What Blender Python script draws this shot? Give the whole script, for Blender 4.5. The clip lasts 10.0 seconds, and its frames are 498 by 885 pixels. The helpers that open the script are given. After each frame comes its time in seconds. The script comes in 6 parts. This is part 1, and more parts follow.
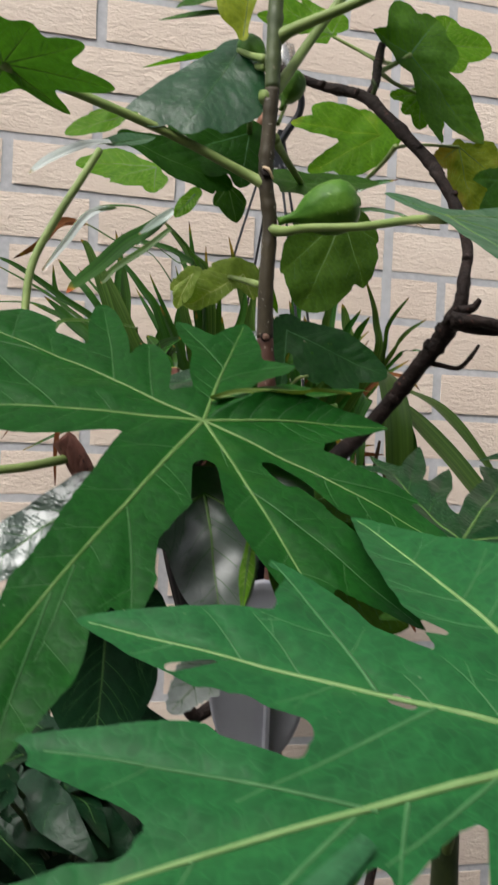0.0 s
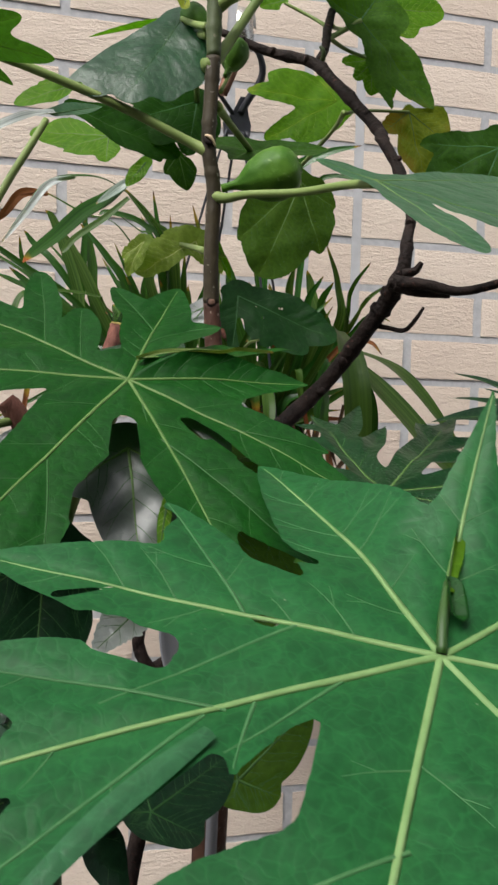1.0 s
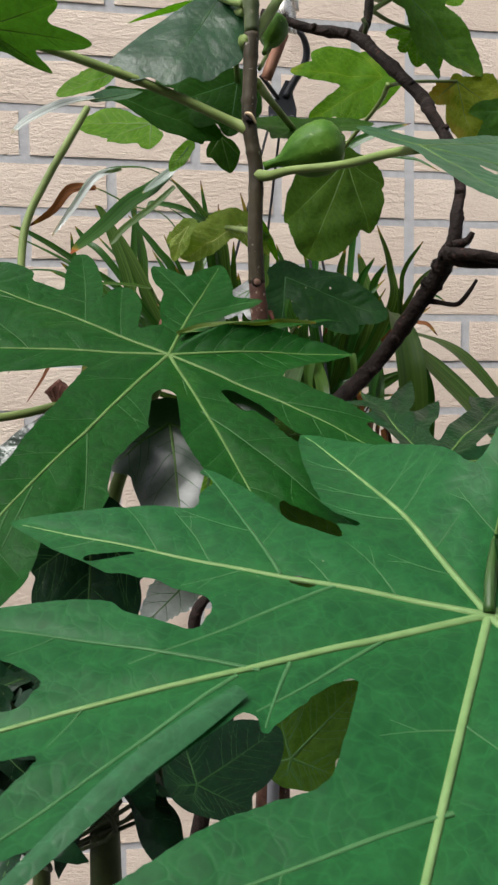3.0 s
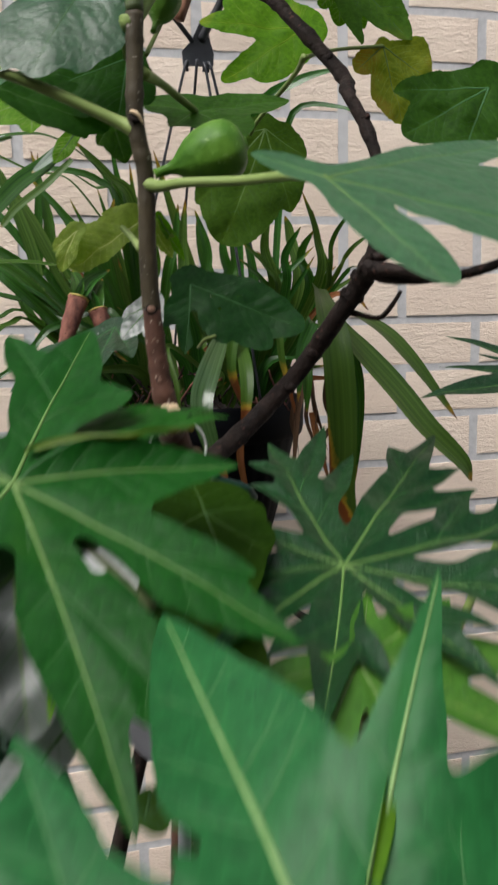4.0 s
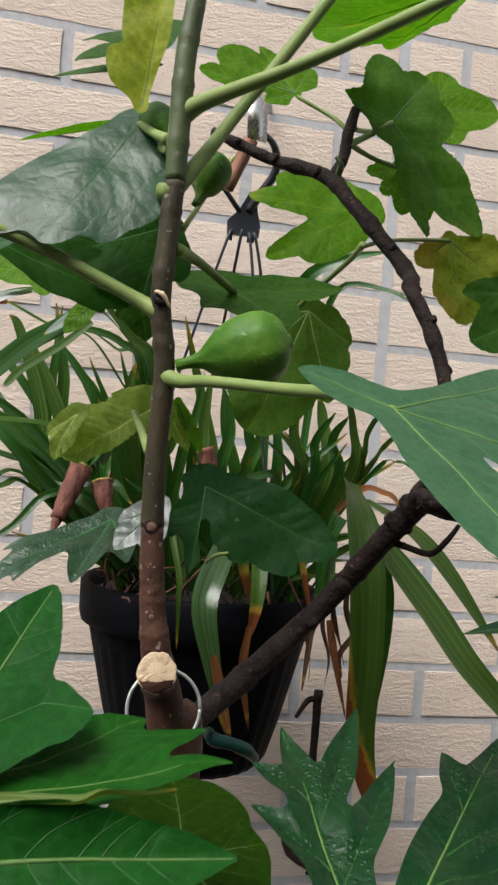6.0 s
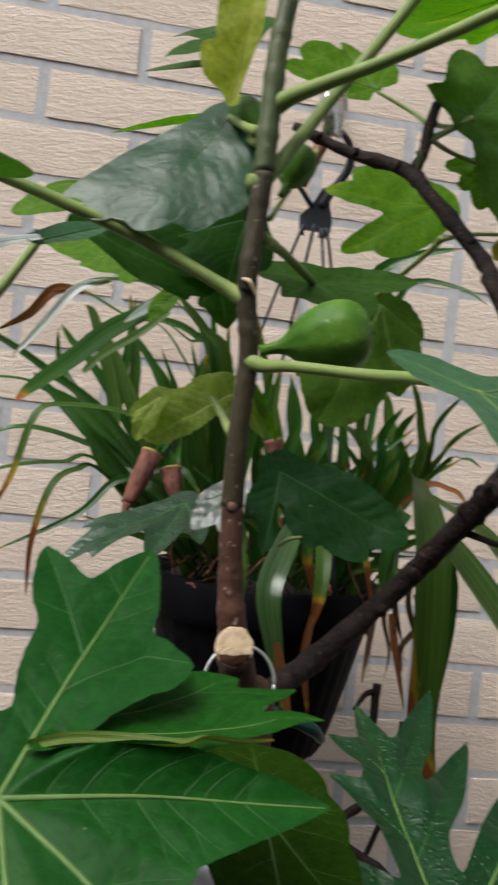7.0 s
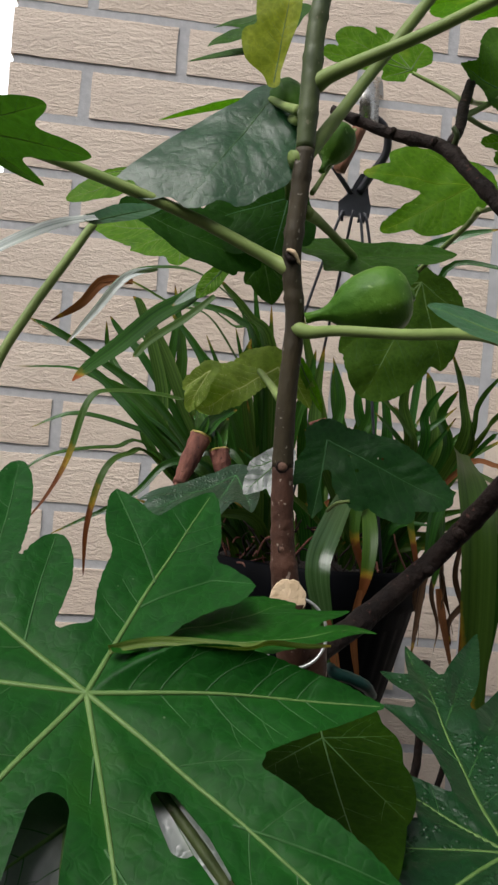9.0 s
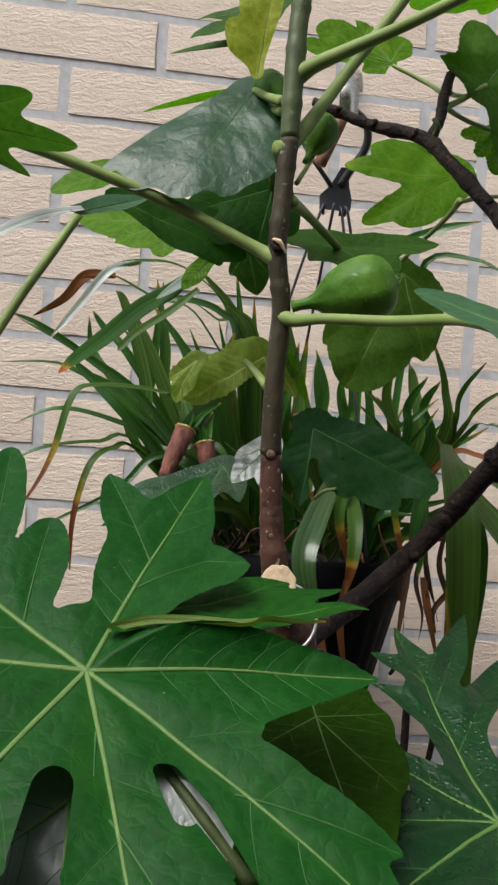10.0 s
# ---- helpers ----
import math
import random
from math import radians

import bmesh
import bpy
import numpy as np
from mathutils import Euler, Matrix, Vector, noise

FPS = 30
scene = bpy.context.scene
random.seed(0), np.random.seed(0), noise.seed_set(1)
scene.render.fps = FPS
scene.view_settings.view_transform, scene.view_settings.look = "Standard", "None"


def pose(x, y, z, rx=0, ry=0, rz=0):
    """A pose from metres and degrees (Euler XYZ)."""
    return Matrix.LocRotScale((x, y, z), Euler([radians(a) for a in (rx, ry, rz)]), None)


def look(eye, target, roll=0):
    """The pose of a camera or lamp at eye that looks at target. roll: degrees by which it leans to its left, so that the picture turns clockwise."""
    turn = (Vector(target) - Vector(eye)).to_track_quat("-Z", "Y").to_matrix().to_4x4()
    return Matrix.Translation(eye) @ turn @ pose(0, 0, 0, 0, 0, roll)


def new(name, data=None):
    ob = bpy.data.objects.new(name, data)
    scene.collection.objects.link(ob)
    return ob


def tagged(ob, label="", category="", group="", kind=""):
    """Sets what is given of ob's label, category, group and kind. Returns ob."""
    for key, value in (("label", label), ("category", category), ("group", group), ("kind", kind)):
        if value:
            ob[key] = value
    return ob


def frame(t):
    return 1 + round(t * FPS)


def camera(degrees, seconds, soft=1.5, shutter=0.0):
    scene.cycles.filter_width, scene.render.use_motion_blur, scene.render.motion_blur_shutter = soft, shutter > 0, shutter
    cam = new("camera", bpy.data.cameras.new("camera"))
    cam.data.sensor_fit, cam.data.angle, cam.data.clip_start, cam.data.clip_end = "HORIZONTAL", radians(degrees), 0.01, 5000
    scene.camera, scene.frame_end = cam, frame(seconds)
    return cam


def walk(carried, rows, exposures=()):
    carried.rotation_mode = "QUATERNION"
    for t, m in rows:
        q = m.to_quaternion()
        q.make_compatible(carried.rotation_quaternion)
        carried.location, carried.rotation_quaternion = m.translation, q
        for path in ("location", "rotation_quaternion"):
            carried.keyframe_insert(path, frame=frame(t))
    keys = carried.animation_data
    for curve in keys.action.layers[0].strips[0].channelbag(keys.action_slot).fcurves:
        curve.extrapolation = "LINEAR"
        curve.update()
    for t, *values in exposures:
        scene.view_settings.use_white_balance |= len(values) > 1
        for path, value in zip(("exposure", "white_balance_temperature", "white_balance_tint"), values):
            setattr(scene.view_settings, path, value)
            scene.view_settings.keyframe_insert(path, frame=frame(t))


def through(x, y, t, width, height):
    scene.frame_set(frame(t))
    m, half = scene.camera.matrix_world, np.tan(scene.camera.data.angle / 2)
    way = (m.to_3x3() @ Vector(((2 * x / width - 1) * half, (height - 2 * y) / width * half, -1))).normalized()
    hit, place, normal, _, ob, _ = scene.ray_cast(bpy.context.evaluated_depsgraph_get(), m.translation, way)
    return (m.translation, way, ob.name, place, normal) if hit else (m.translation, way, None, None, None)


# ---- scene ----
cam = camera(34.37, 10.0, soft=2.5, shutter=0.6)
PATH = [
    (0, (-0.2115, 0.0805, 1.0668), (0.0084, 1.0560, 1.0590), 2.48),
    (0.5, (-0.1961, 0.0705, 1.0611), (0.0267, 1.0449, 1.0297), 2.17),
    (1, (-0.1868, 0.0557, 1.0616), (0.0444, 1.0276, 1.0187), 1.55),
    (1.5, (-0.1815, 0.0513, 1.0598), (0.0541, 1.0216, 1.0058), 1.57),
    (2, (-0.1802, 0.0443, 1.0597), (0.0100, 1.0249, 1.0129), 1.21),
    (2.2, (-0.1819, 0.0518, 1.0587), (-0.0120, 1.0362, 1.0135), 0.73),
    (3.5, (-0.1655, 0.0692, 1.0493), (-0.0005, 1.0539, 0.9939), -0.94),
    (4, (-0.1364, 0.1164, 1.1301), (0.0776, 1.0800, 0.9698), -1.28),
    (4.3, (-0.1202, 0.1564, 1.1629), (0.0679, 1.1222, 0.9846), -0.21),
    (4.5, (-0.1127, 0.1815, 1.1682), (0.0625, 1.1553, 1.0234), -0.06),
    (5, (-0.1072, 0.2325, 1.1678), (0.0479, 1.2202, 1.1475), 1.45),
    (5.2, (-0.1072, 0.2407, 1.1709), (0.0618, 1.2263, 1.1795), 2.97),
    (6.5, (-0.1289, 0.2068, 1.1672), (0.0700, 1.1866, 1.1832), 4.83),
    (7, (-0.1336, 0.2093, 1.1612), (-0.0015, 1.2005, 1.1697), 6.39),
    (7.5, (-0.1451, 0.2042, 1.1633), (-0.0682, 1.2013, 1.1663), 7.57),
    (8, (-0.1408, 0.1998, 1.1521), (-0.0680, 1.1972, 1.1555), 7.14),
    (8.5, (-0.1440, 0.1899, 1.1470), (-0.0686, 1.1871, 1.1518), 6.11),
    (9, (-0.1376, 0.1889, 1.1416), (-0.0576, 1.1857, 1.1465), 5.05),
    (9.5, (-0.1394, 0.1874, 1.1377), (-0.0478, 1.1832, 1.1421), 4.53),
    (10, (-0.1413, 0.1854, 1.1363), (-0.0376, 1.1800, 1.1402), 4.36),
]
walk(cam, [(t, look(eye, target, roll)) for t, eye, target, roll in PATH],
     exposures=[(0, 0.30), (2.2, 0.30), (3.5, 0.34), (4.0, 0.30), (4.5, 0.46), (5.2, 0.34), (6.5, 0.34), (7.0, 0.15), (7.5, -0.26), (8.0, -0.38), (8.5, -0.24), (9.0, -0.04), (9.5, 0.13), (10, 0.22)])

# ---- daylight: bright overcast sky ----
world = bpy.data.worlds.new("overcast")
scene.world = world
world.use_nodes = True
wn = world.node_tree.nodes
wl = world.node_tree.links
sky = wn.new("ShaderNodeTexSky")
sky.sky_type, sky.sun_disc = "NISHITA", False
sky.sun_elevation, sky.sun_rotation = radians(55), radians(230)
sky.dust_density, sky.air_density = 4.0, 1.0
hsv = wn.new("ShaderNodeHueSaturation")
hsv.inputs["Saturation"].default_value = 0.25
wl.new(sky.outputs[0], hsv.inputs["Color"])
wl.new(hsv.outputs[0], wn["Background"].inputs["Color"])
wn["Background"].inputs["Strength"].default_value = 0.15
sun_data = bpy.data.lights.new("sun", "SUN")
sun_data.energy, sun_data.angle, sun_data.color = 2.9, radians(40), (1.0, 0.97, 0.94)
sun = new("sun", sun_data)
sun.matrix_basis = look((-2.6, -1.2, 5.9), (0, 1.0, 1.0))


# ---- materials ----
def material(name):
    m = bpy.data.materials.new(name)
    m.use_nodes = True
    return m, m.node_tree.nodes, m.node_tree.links, m.node_tree.nodes["Principled BSDF"]


def ramp(n, l, fac, stops):
    r = n.new("ShaderNodeValToRGB")
    while len(r.color_ramp.elements) < len(stops):
        r.color_ramp.elements.new(0.5)
    for e, (p, c) in zip(r.color_ramp.elements, stops):
        e.position, e.color = p, (*c, 1)
    l.new(fac, r.inputs[0])
    return r.outputs[0]


def noise_tex(n, l, scale, detail=4.0, rough=0.55, stretch=None, coord="Object", distort=0.0):
    tc = n.new("ShaderNodeTexCoord")
    mp = n.new("ShaderNodeMapping")
    mp.inputs["Scale"].default_value = stretch or (1, 1, 1)
    l.new(tc.outputs[coord], mp.inputs[0])
    t = n.new("ShaderNodeTexNoise")
    t.inputs["Scale"].default_value = scale
    t.inputs["Detail"].default_value = detail
    t.inputs["Roughness"].default_value = rough
    t.inputs["Distortion"].default_value = distort
    l.new(mp.outputs[0], t.inputs["Vector"])
    return t.outputs["Fac"]


def mix(n, l, fac, a, b, mode="MIX"):
    x = n.new("ShaderNodeMix")
    x.data_type, x.blend_type = "RGBA", mode
    for sock, v in ((x.inputs[0], fac), (x.inputs[6], a), (x.inputs[7], b)):
        if isinstance(v, bpy.types.NodeSocket):
            l.new(v, sock)
        elif isinstance(v, (int, float)):
            sock.default_value = v
        else:
            sock.default_value = (*v, 1)
    return x.outputs[2]


def bump(n, l, height, strength, distance, prev=None):
    b = n.new("ShaderNodeBump")
    b.inputs["Strength"].default_value, b.inputs["Distance"].default_value = strength, distance
    l.new(height, b.inputs["Height"])
    if prev is not None:
        l.new(prev, b.inputs["Normal"])
    return b.outputs[0]


def leaf_material(name, dark, light, spot=None, rough=0.4, gloss=0.5, through=0.3, glow=None, spot_at=0.62, relief=0.14, along=0.26, specks=0.0, drops=0.0):
    """Leaf skin: mottled green, paler along its veins, fine vein net in relief, part of the light passes through."""
    m, n, l, p = material(name)
    c = ramp(n, l, noise_tex(n, l, 28, 5), [(0.3, dark), (0.72, light)])
    fine = noise_tex(n, l, 260, 3)
    c = mix(n, l, 0.35, c, ramp(n, l, fine, [(0.35, tuple(v * 0.7 for v in dark)), (0.7, tuple(min(1, v * 1.25) for v in light))]))
    if spot:
        c = mix(n, l, ramp(n, l, noise_tex(n, l, 16, 3, 0.6), [(spot_at, (0, 0, 0)), (spot_at + 0.14, (1, 1, 1))]), c, spot)
    tc = n.new("ShaderNodeTexCoord")
    vo = n.new("ShaderNodeTexVoronoi")
    vo.feature = "DISTANCE_TO_EDGE"
    vo.inputs["Scale"].default_value = 190
    warp = n.new("ShaderNodeVectorMath")
    warp.operation = "MULTIPLY_ADD"
    wn = n.new("ShaderNodeTexNoise")
    wn.inputs["Scale"].default_value, wn.inputs["Detail"].default_value = 130, 2
    l.new(tc.outputs["Object"], wn.inputs["Vector"])
    l.new(wn.outputs["Color"], warp.inputs[0])
    warp.inputs[1].default_value = (0.008, 0.008, 0.008)
    l.new(tc.outputs["Object"], warp.inputs[2])
    l.new(warp.outputs[0], vo.inputs["Vector"])
    net = ramp(n, l, vo.outputs["Distance"], [(0.0, (0, 0, 0)), (0.10, (1, 1, 1))])
    c = mix(n, l, 0.30, c, mix(n, l, net, tuple(min(1, v * 1.3) for v in light), c))
    cell = n.new("ShaderNodeTexVoronoi")
    cell.feature = "DISTANCE_TO_EDGE"
    cell.inputs["Scale"].default_value = 95
    l.new(warp.outputs[0], cell.inputs["Vector"])
    broad = ramp(n, l, cell.outputs["Distance"], [(0.0, (0, 0, 0)), (0.18, (0.6, 0.6, 0.6)), (0.5, (1, 1, 1))])
    c = mix(n, l, 0.2, c, mix(n, l, ramp(n, l, cell.outputs["Distance"], [(0.0, (0, 0, 0)), (0.045, (1, 1, 1))]), tuple(min(1, v * 1.5) for v in light), c))
    rib = n.new("ShaderNodeAttribute")
    rib.attribute_name = "rib"
    c = mix(n, l, ramp(n, l, rib.outputs["Fac"], [(0.04, (0, 0, 0)), (0.95, (along, along, along))]), c, tuple(min(1, v * q + e) for v, q, e in zip(light, (2.3, 1.75, 1.5), (0.004, 0.006, 0.0))))
    if specks:
        dots = n.new("ShaderNodeTexVoronoi")
        dots.inputs["Scale"].default_value = 190
        l.new(tc.outputs["Object"], dots.inputs["Vector"])
        near = ramp(n, l, dots.outputs["Distance"], [(0.05, (1, 1, 1)), (0.085, (0, 0, 0))])
        few = ramp(n, l, noise_tex(n, l, 33, 2), [(0.56, (0, 0, 0)), (0.62, (specks, specks, specks))])
        c = mix(n, l, mix(n, l, 1.0, near, few, "MULTIPLY"), c, (0.30, 0.36, 0.24))
    nb = bump(n, l, net, min(0.15, relief), 0.0004)
    nb = bump(n, l, broad, relief, 0.0016, nb)
    nb = bump(n, l, noise_tex(n, l, 48, 3), min(0.30, relief * 2.2), 0.004, nb)
    if drops:
        bead = n.new("ShaderNodeTexVoronoi")
        bead.inputs["Scale"].default_value = 430
        l.new(tc.outputs["Object"], bead.inputs["Vector"])
        dome = ramp(n, l, bead.outputs["Distance"], [(0.0, (1, 1, 1)), (0.22, (0.8, 0.8, 0.8)), (0.42, (0, 0, 0))])
        wet = ramp(n, l, noise_tex(n, l, 34, 3), [(0.44, (0, 0, 0)), (0.56, (1, 1, 1))])
        nb = bump(n, l, mix(n, l, 1.0, dome, wet, "MULTIPLY"), drops, 0.0012, nb)
    l.new(c, p.inputs["Base Color"])
    l.new(nb, p.inputs["Normal"])
    p.inputs["Specular IOR Level"].default_value = gloss
    rr = n.new("ShaderNodeMapRange")
    rr.inputs["To Min"].default_value, rr.inputs["To Max"].default_value = rough - 0.1, rough + 0.14
    l.new(noise_tex(n, l, 45, 4), rr.inputs[0])
    l.new(rr.outputs[0], p.inputs["Roughness"])
    tr = n.new("ShaderNodeBsdfTranslucent")
    l.new(mix(n, l, 1.0, c, glow or (0.75, 1.0, 0.3), "MULTIPLY"), tr.inputs["Color"])
    ms = n.new("ShaderNodeMixShader")
    ms.inputs[0].default_value = through
    l.new(p.outputs[0], ms.inputs[1])
    l.new(tr.outputs[0], ms.inputs[2])
    l.new(ms.outputs[0], n["Material Output"].inputs[0])
    return m


def plain_material(name, dark, light, scale=60, rough=0.6, metal=0.0, relief=0.3, depth=0.001, stretch=None, gloss=0.5, spots=None, through=0.0):
    m, n, l, p = material(name)
    c = ramp(n, l, noise_tex(n, l, scale, 5, stretch=stretch), [(0.3, dark), (0.7, light)])
    if spots:
        c = mix(n, l, ramp(n, l, noise_tex(n, l, scale * 3.5, 2), [(0.66, (0, 0, 0)), (0.7, (1, 1, 1))]), c, spots)
    l.new(c, p.inputs["Base Color"])
    rr = n.new("ShaderNodeMapRange")
    rr.inputs["To Min"].default_value, rr.inputs["To Max"].default_value = max(0.05, rough - 0.12), min(1, rough + 0.12)
    l.new(noise_tex(n, l, scale * 1.7, 3), rr.inputs[0])
    l.new(rr.outputs[0], p.inputs["Roughness"])
    p.inputs["Metallic"].default_value = metal
    p.inputs["Specular IOR Level"].default_value = gloss
    l.new(bump(n, l, noise_tex(n, l, scale * 2.5, 5, stretch=stretch), relief, depth), p.inputs["Normal"])
    if through:
        tr = n.new("ShaderNodeBsdfTranslucent")
        l.new(c, tr.inputs["Color"])
        ms = n.new("ShaderNodeMixShader")
        ms.inputs[0].default_value = through
        l.new(p.outputs[0], ms.inputs[1])
        l.new(tr.outputs[0], ms.inputs[2])
        l.new(ms.outputs[0], n["Material Output"].inputs[0])
    return m


def strap_material(name, edge, middle, tip, tip_from=0.86, rough=0.36, through=0.25, vary=1.0, gloss=0.22, slant=0.0):
    """Long strap leaf: pale or dark stripes along it, brown at the end; the map runs across (u) and along (v)."""
    m, n, l, p = material(name)
    uv = n.new("ShaderNodeUVMap")
    sep = n.new("ShaderNodeSeparateXYZ")
    l.new(uv.outputs[0], sep.inputs[0])
    mp = n.new("ShaderNodeMapping")
    mp.inputs["Scale"].default_value = (9, 0.7, 1)
    l.new(uv.outputs[0], mp.inputs[0])
    st = n.new("ShaderNodeTexNoise")
    st.inputs["Scale"].default_value = 1.0
    st.inputs["Detail"].default_value = 5
    l.new(mp.outputs[0], st.inputs["Vector"])
    c = ramp(n, l, st.outputs["Fac"], [(0.35, edge), (0.65, middle)])
    oi = n.new("ShaderNodeObjectInfo")
    c = mix(n, l, oi.outputs["Random"], c, mix(n, l, 0.5 * vary, c, (0.05, 0.09, 0.012)))
    wob = n.new("ShaderNodeMath")
    wob.operation = "MULTIPLY_ADD"
    wob.inputs[1].default_value, wob.inputs[2].default_value = 0.16, -0.08
    l.new(noise_tex(n, l, 90, 3), wob.inputs[0])
    ad = n.new("ShaderNodeMath")
    lean = n.new("ShaderNodeMath")
    lean.operation = "MULTIPLY_ADD"
    lean.inputs[1].default_value = slant
    l.new(sep.outputs[0], lean.inputs[0])
    l.new(sep.outputs[1], lean.inputs[2])
    l.new(lean.outputs[0], ad.inputs[0])
    l.new(wob.outputs[0], ad.inputs[1])
    warm = mix(n, l, ramp(n, l, ad.outputs[0], [(tip_from - 0.05, (0, 0, 0)), (tip_from + 0.02, (1, 1, 1))]), c, (0.32, 0.20, 0.02))
    c = mix(n, l, ramp(n, l, ad.outputs[0], [(tip_from, (0, 0, 0)), (min(1.0, tip_from + 0.05), (1, 1, 1))]), warm, tip)
    l.new(c, p.inputs["Base Color"])
    p.inputs["Roughness"].default_value = rough
    p.inputs["Specular IOR Level"].default_value = gloss
    l.new(bump(n, l, st.outputs["Fac"], 0.35, 0.0012), p.inputs["Normal"])
    tr = n.new("ShaderNodeBsdfTranslucent")
    l.new(mix(n, l, 1.0, c, (1.0, 1.0, 0.4), "MULTIPLY"), tr.inputs["Color"])
    ms = n.new("ShaderNodeMixShader")
    ms.inputs[0].default_value = through
    l.new(p.outputs[0], ms.inputs[1])
    l.new(tr.outputs[0], ms.inputs[2])
    l.new(ms.outputs[0], n["Material Output"].inputs[0])
    return m


def brick_material():
    m, n, l, p = material("split_face_brick")
    oi = n.new("ShaderNodeObjectInfo")
    tone = ramp(n, l, oi.outputs["Random"], [(0.0, (0.68, 0.57, 0.475)), (0.5, (0.73, 0.625, 0.525)), (1.0, (0.78, 0.68, 0.58))])
    big = noise_tex(n, l, 14, 4)
    c = mix(n, l, ramp(n, l, big, [(0.35, (0, 0, 0)), (0.75, (0.55, 0.55, 0.55))]), tone, (0.65, 0.525, 0.43))
    grain = noise_tex(n, l, 420, 4, 0.7)
    c = mix(n, l, 0.35, c, ramp(n, l, grain, [(0.3, (0.55, 0.43, 0.35)), (0.7, (0.82, 0.70, 0.60))]))
    c = mix(n, l, ramp(n, l, noise_tex(n, l, 300, 2, 0.5), [(0.72, (0, 0, 0)), (0.78, (0.6, 0.6, 0.6))]), c, (0.20, 0.14, 0.11))
    l.new(c, p.inputs["Base Color"])
    p.inputs["Roughness"].default_value = 0.9
    p.inputs["Specular IOR Level"].default_value = 0.25
    nb = bump(n, l, noise_tex(n, l, 125, 3, 0.6, stretch=(0.6, 1, 1.5), distort=1.0), 0.62, 0.0036)
    nb = bump(n, l, noise_tex(n, l, 260, 3, 0.6, stretch=(0.7, 1, 1.4), distort=0.5), 0.35, 0.0014, nb)
    nb = bump(n, l, grain, 0.25, 0.0010, nb)
    l.new(nb, p.inputs["Normal"])
    return m


PAPAYA = leaf_material("papaya_leaf", (0.0038, 0.045, 0.0046), (0.0074, 0.066, 0.0070), (0.017, 0.080, 0.006), rough=0.46, gloss=0.13, relief=0.13, through=0.2, spot_at=0.6, specks=0.55)
# brighter copy of papaya_leaf, so the upright lobe's light is in its colour
PAPAYA_LIT = leaf_material("papaya_leaf_lit", (0.0070, 0.064, 0.0052), (0.0130, 0.092, 0.0080), rough=0.48, gloss=0.12, through=0.4, relief=0.12)
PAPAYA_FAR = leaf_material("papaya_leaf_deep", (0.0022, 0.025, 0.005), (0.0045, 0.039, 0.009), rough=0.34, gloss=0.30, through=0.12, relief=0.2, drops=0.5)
PAPAYA_WET = leaf_material("wet_papaya_leaf", (0.004, 0.030, 0.008), (0.009, 0.048, 0.015), rough=0.28, gloss=0.48, through=0.12, relief=0.22, drops=0.4)
ROLLED = leaf_material("papaya_leaf_edge", (0.014, 0.085, 0.028), (0.028, 0.125, 0.046), rough=0.40, gloss=0.40, through=0.2, relief=0.12)
FIG_DULL = leaf_material("fig_leaf_dull", (0.040, 0.112, 0.011), (0.072, 0.165, 0.019), (0.11, 0.15, 0.016), rough=0.5, gloss=0.14, through=0.48)
PAPAYA_PALE = leaf_material("papaya_leaf_pale", (0.0078, 0.070, 0.0175), (0.0155, 0.114, 0.0295), (0.022, 0.128, 0.026), rough=0.42, gloss=0.21, through=0.2, spot_at=0.62, specks=0.5, relief=0.09)
FIG_SATIN = leaf_material("fig_leaf_satin", (0.007, 0.044, 0.008), (0.013, 0.064, 0.012), rough=0.42, gloss=0.17, through=0.2)
PAPAYA_YOUNG = leaf_material("papaya_leaf_young", (0.030, 0.11, 0.010), (0.055, 0.17, 0.018), rough=0.5, gloss=0.3, through=0.35)
FIG = leaf_material("fig_leaf", (0.018, 0.062, 0.006), (0.036, 0.105, 0.010), rough=0.5, gloss=0.14, through=0.35)
# darker copy of fig_leaf, shade under the glossy leaf painted in
FIG_SHADE = leaf_material("fig_leaf_shade_tint", (0.012, 0.052, 0.005), (0.020, 0.075, 0.008), rough=0.55, gloss=0.08, through=0.45)
FIG_LIFTED = leaf_material("fig_leaf_soft", (0.036, 0.105, 0.014), (0.062, 0.150, 0.024), rough=0.5, gloss=0.16, through=0.5)
FIG_GLOSSY = leaf_material("fig_leaf_glossy", (0.004, 0.034, 0.009), (0.008, 0.050, 0.015), rough=0.30, gloss=0.34, through=0.08, relief=0.10)
FIG_BRIGHT = leaf_material("fig_leaf_bright", (0.054, 0.160, 0.006), (0.108, 0.240, 0.012), (0.28, 0.30, 0.02), rough=0.5, gloss=0.12, through=0.5)
FIG_YELLOW = leaf_material("fig_leaf_yellowing", (0.20, 0.26, 0.02), (0.32, 0.36, 0.04), (0.10, 0.17, 0.02), rough=0.5, gloss=0.15, through=0.5)
FIG_OLIVE = leaf_material("fig_leaf_olive", (0.028, 0.072, 0.006), (0.048, 0.102, 0.010), rough=0.6, gloss=0.1, through=0.35)
FIG_LIME = leaf_material("fig_leaf_lime", (0.17, 0.26, 0.040), (0.26, 0.35, 0.070), rough=0.5, gloss=0.15, through=0.45)
FIG_BROWNED = leaf_material("fig_leaf_browned", (0.11, 0.17, 0.015), (0.20, 0.23, 0.022), (0.26, 0.17, 0.03), rough=0.55, gloss=0.12, through=0.45, spot_at=0.5)
FIG_PALE = leaf_material("fig_leaf_bluish", (0.020, 0.078, 0.030), (0.036, 0.116, 0.050), rough=0.42, gloss=0.36, through=0.2)
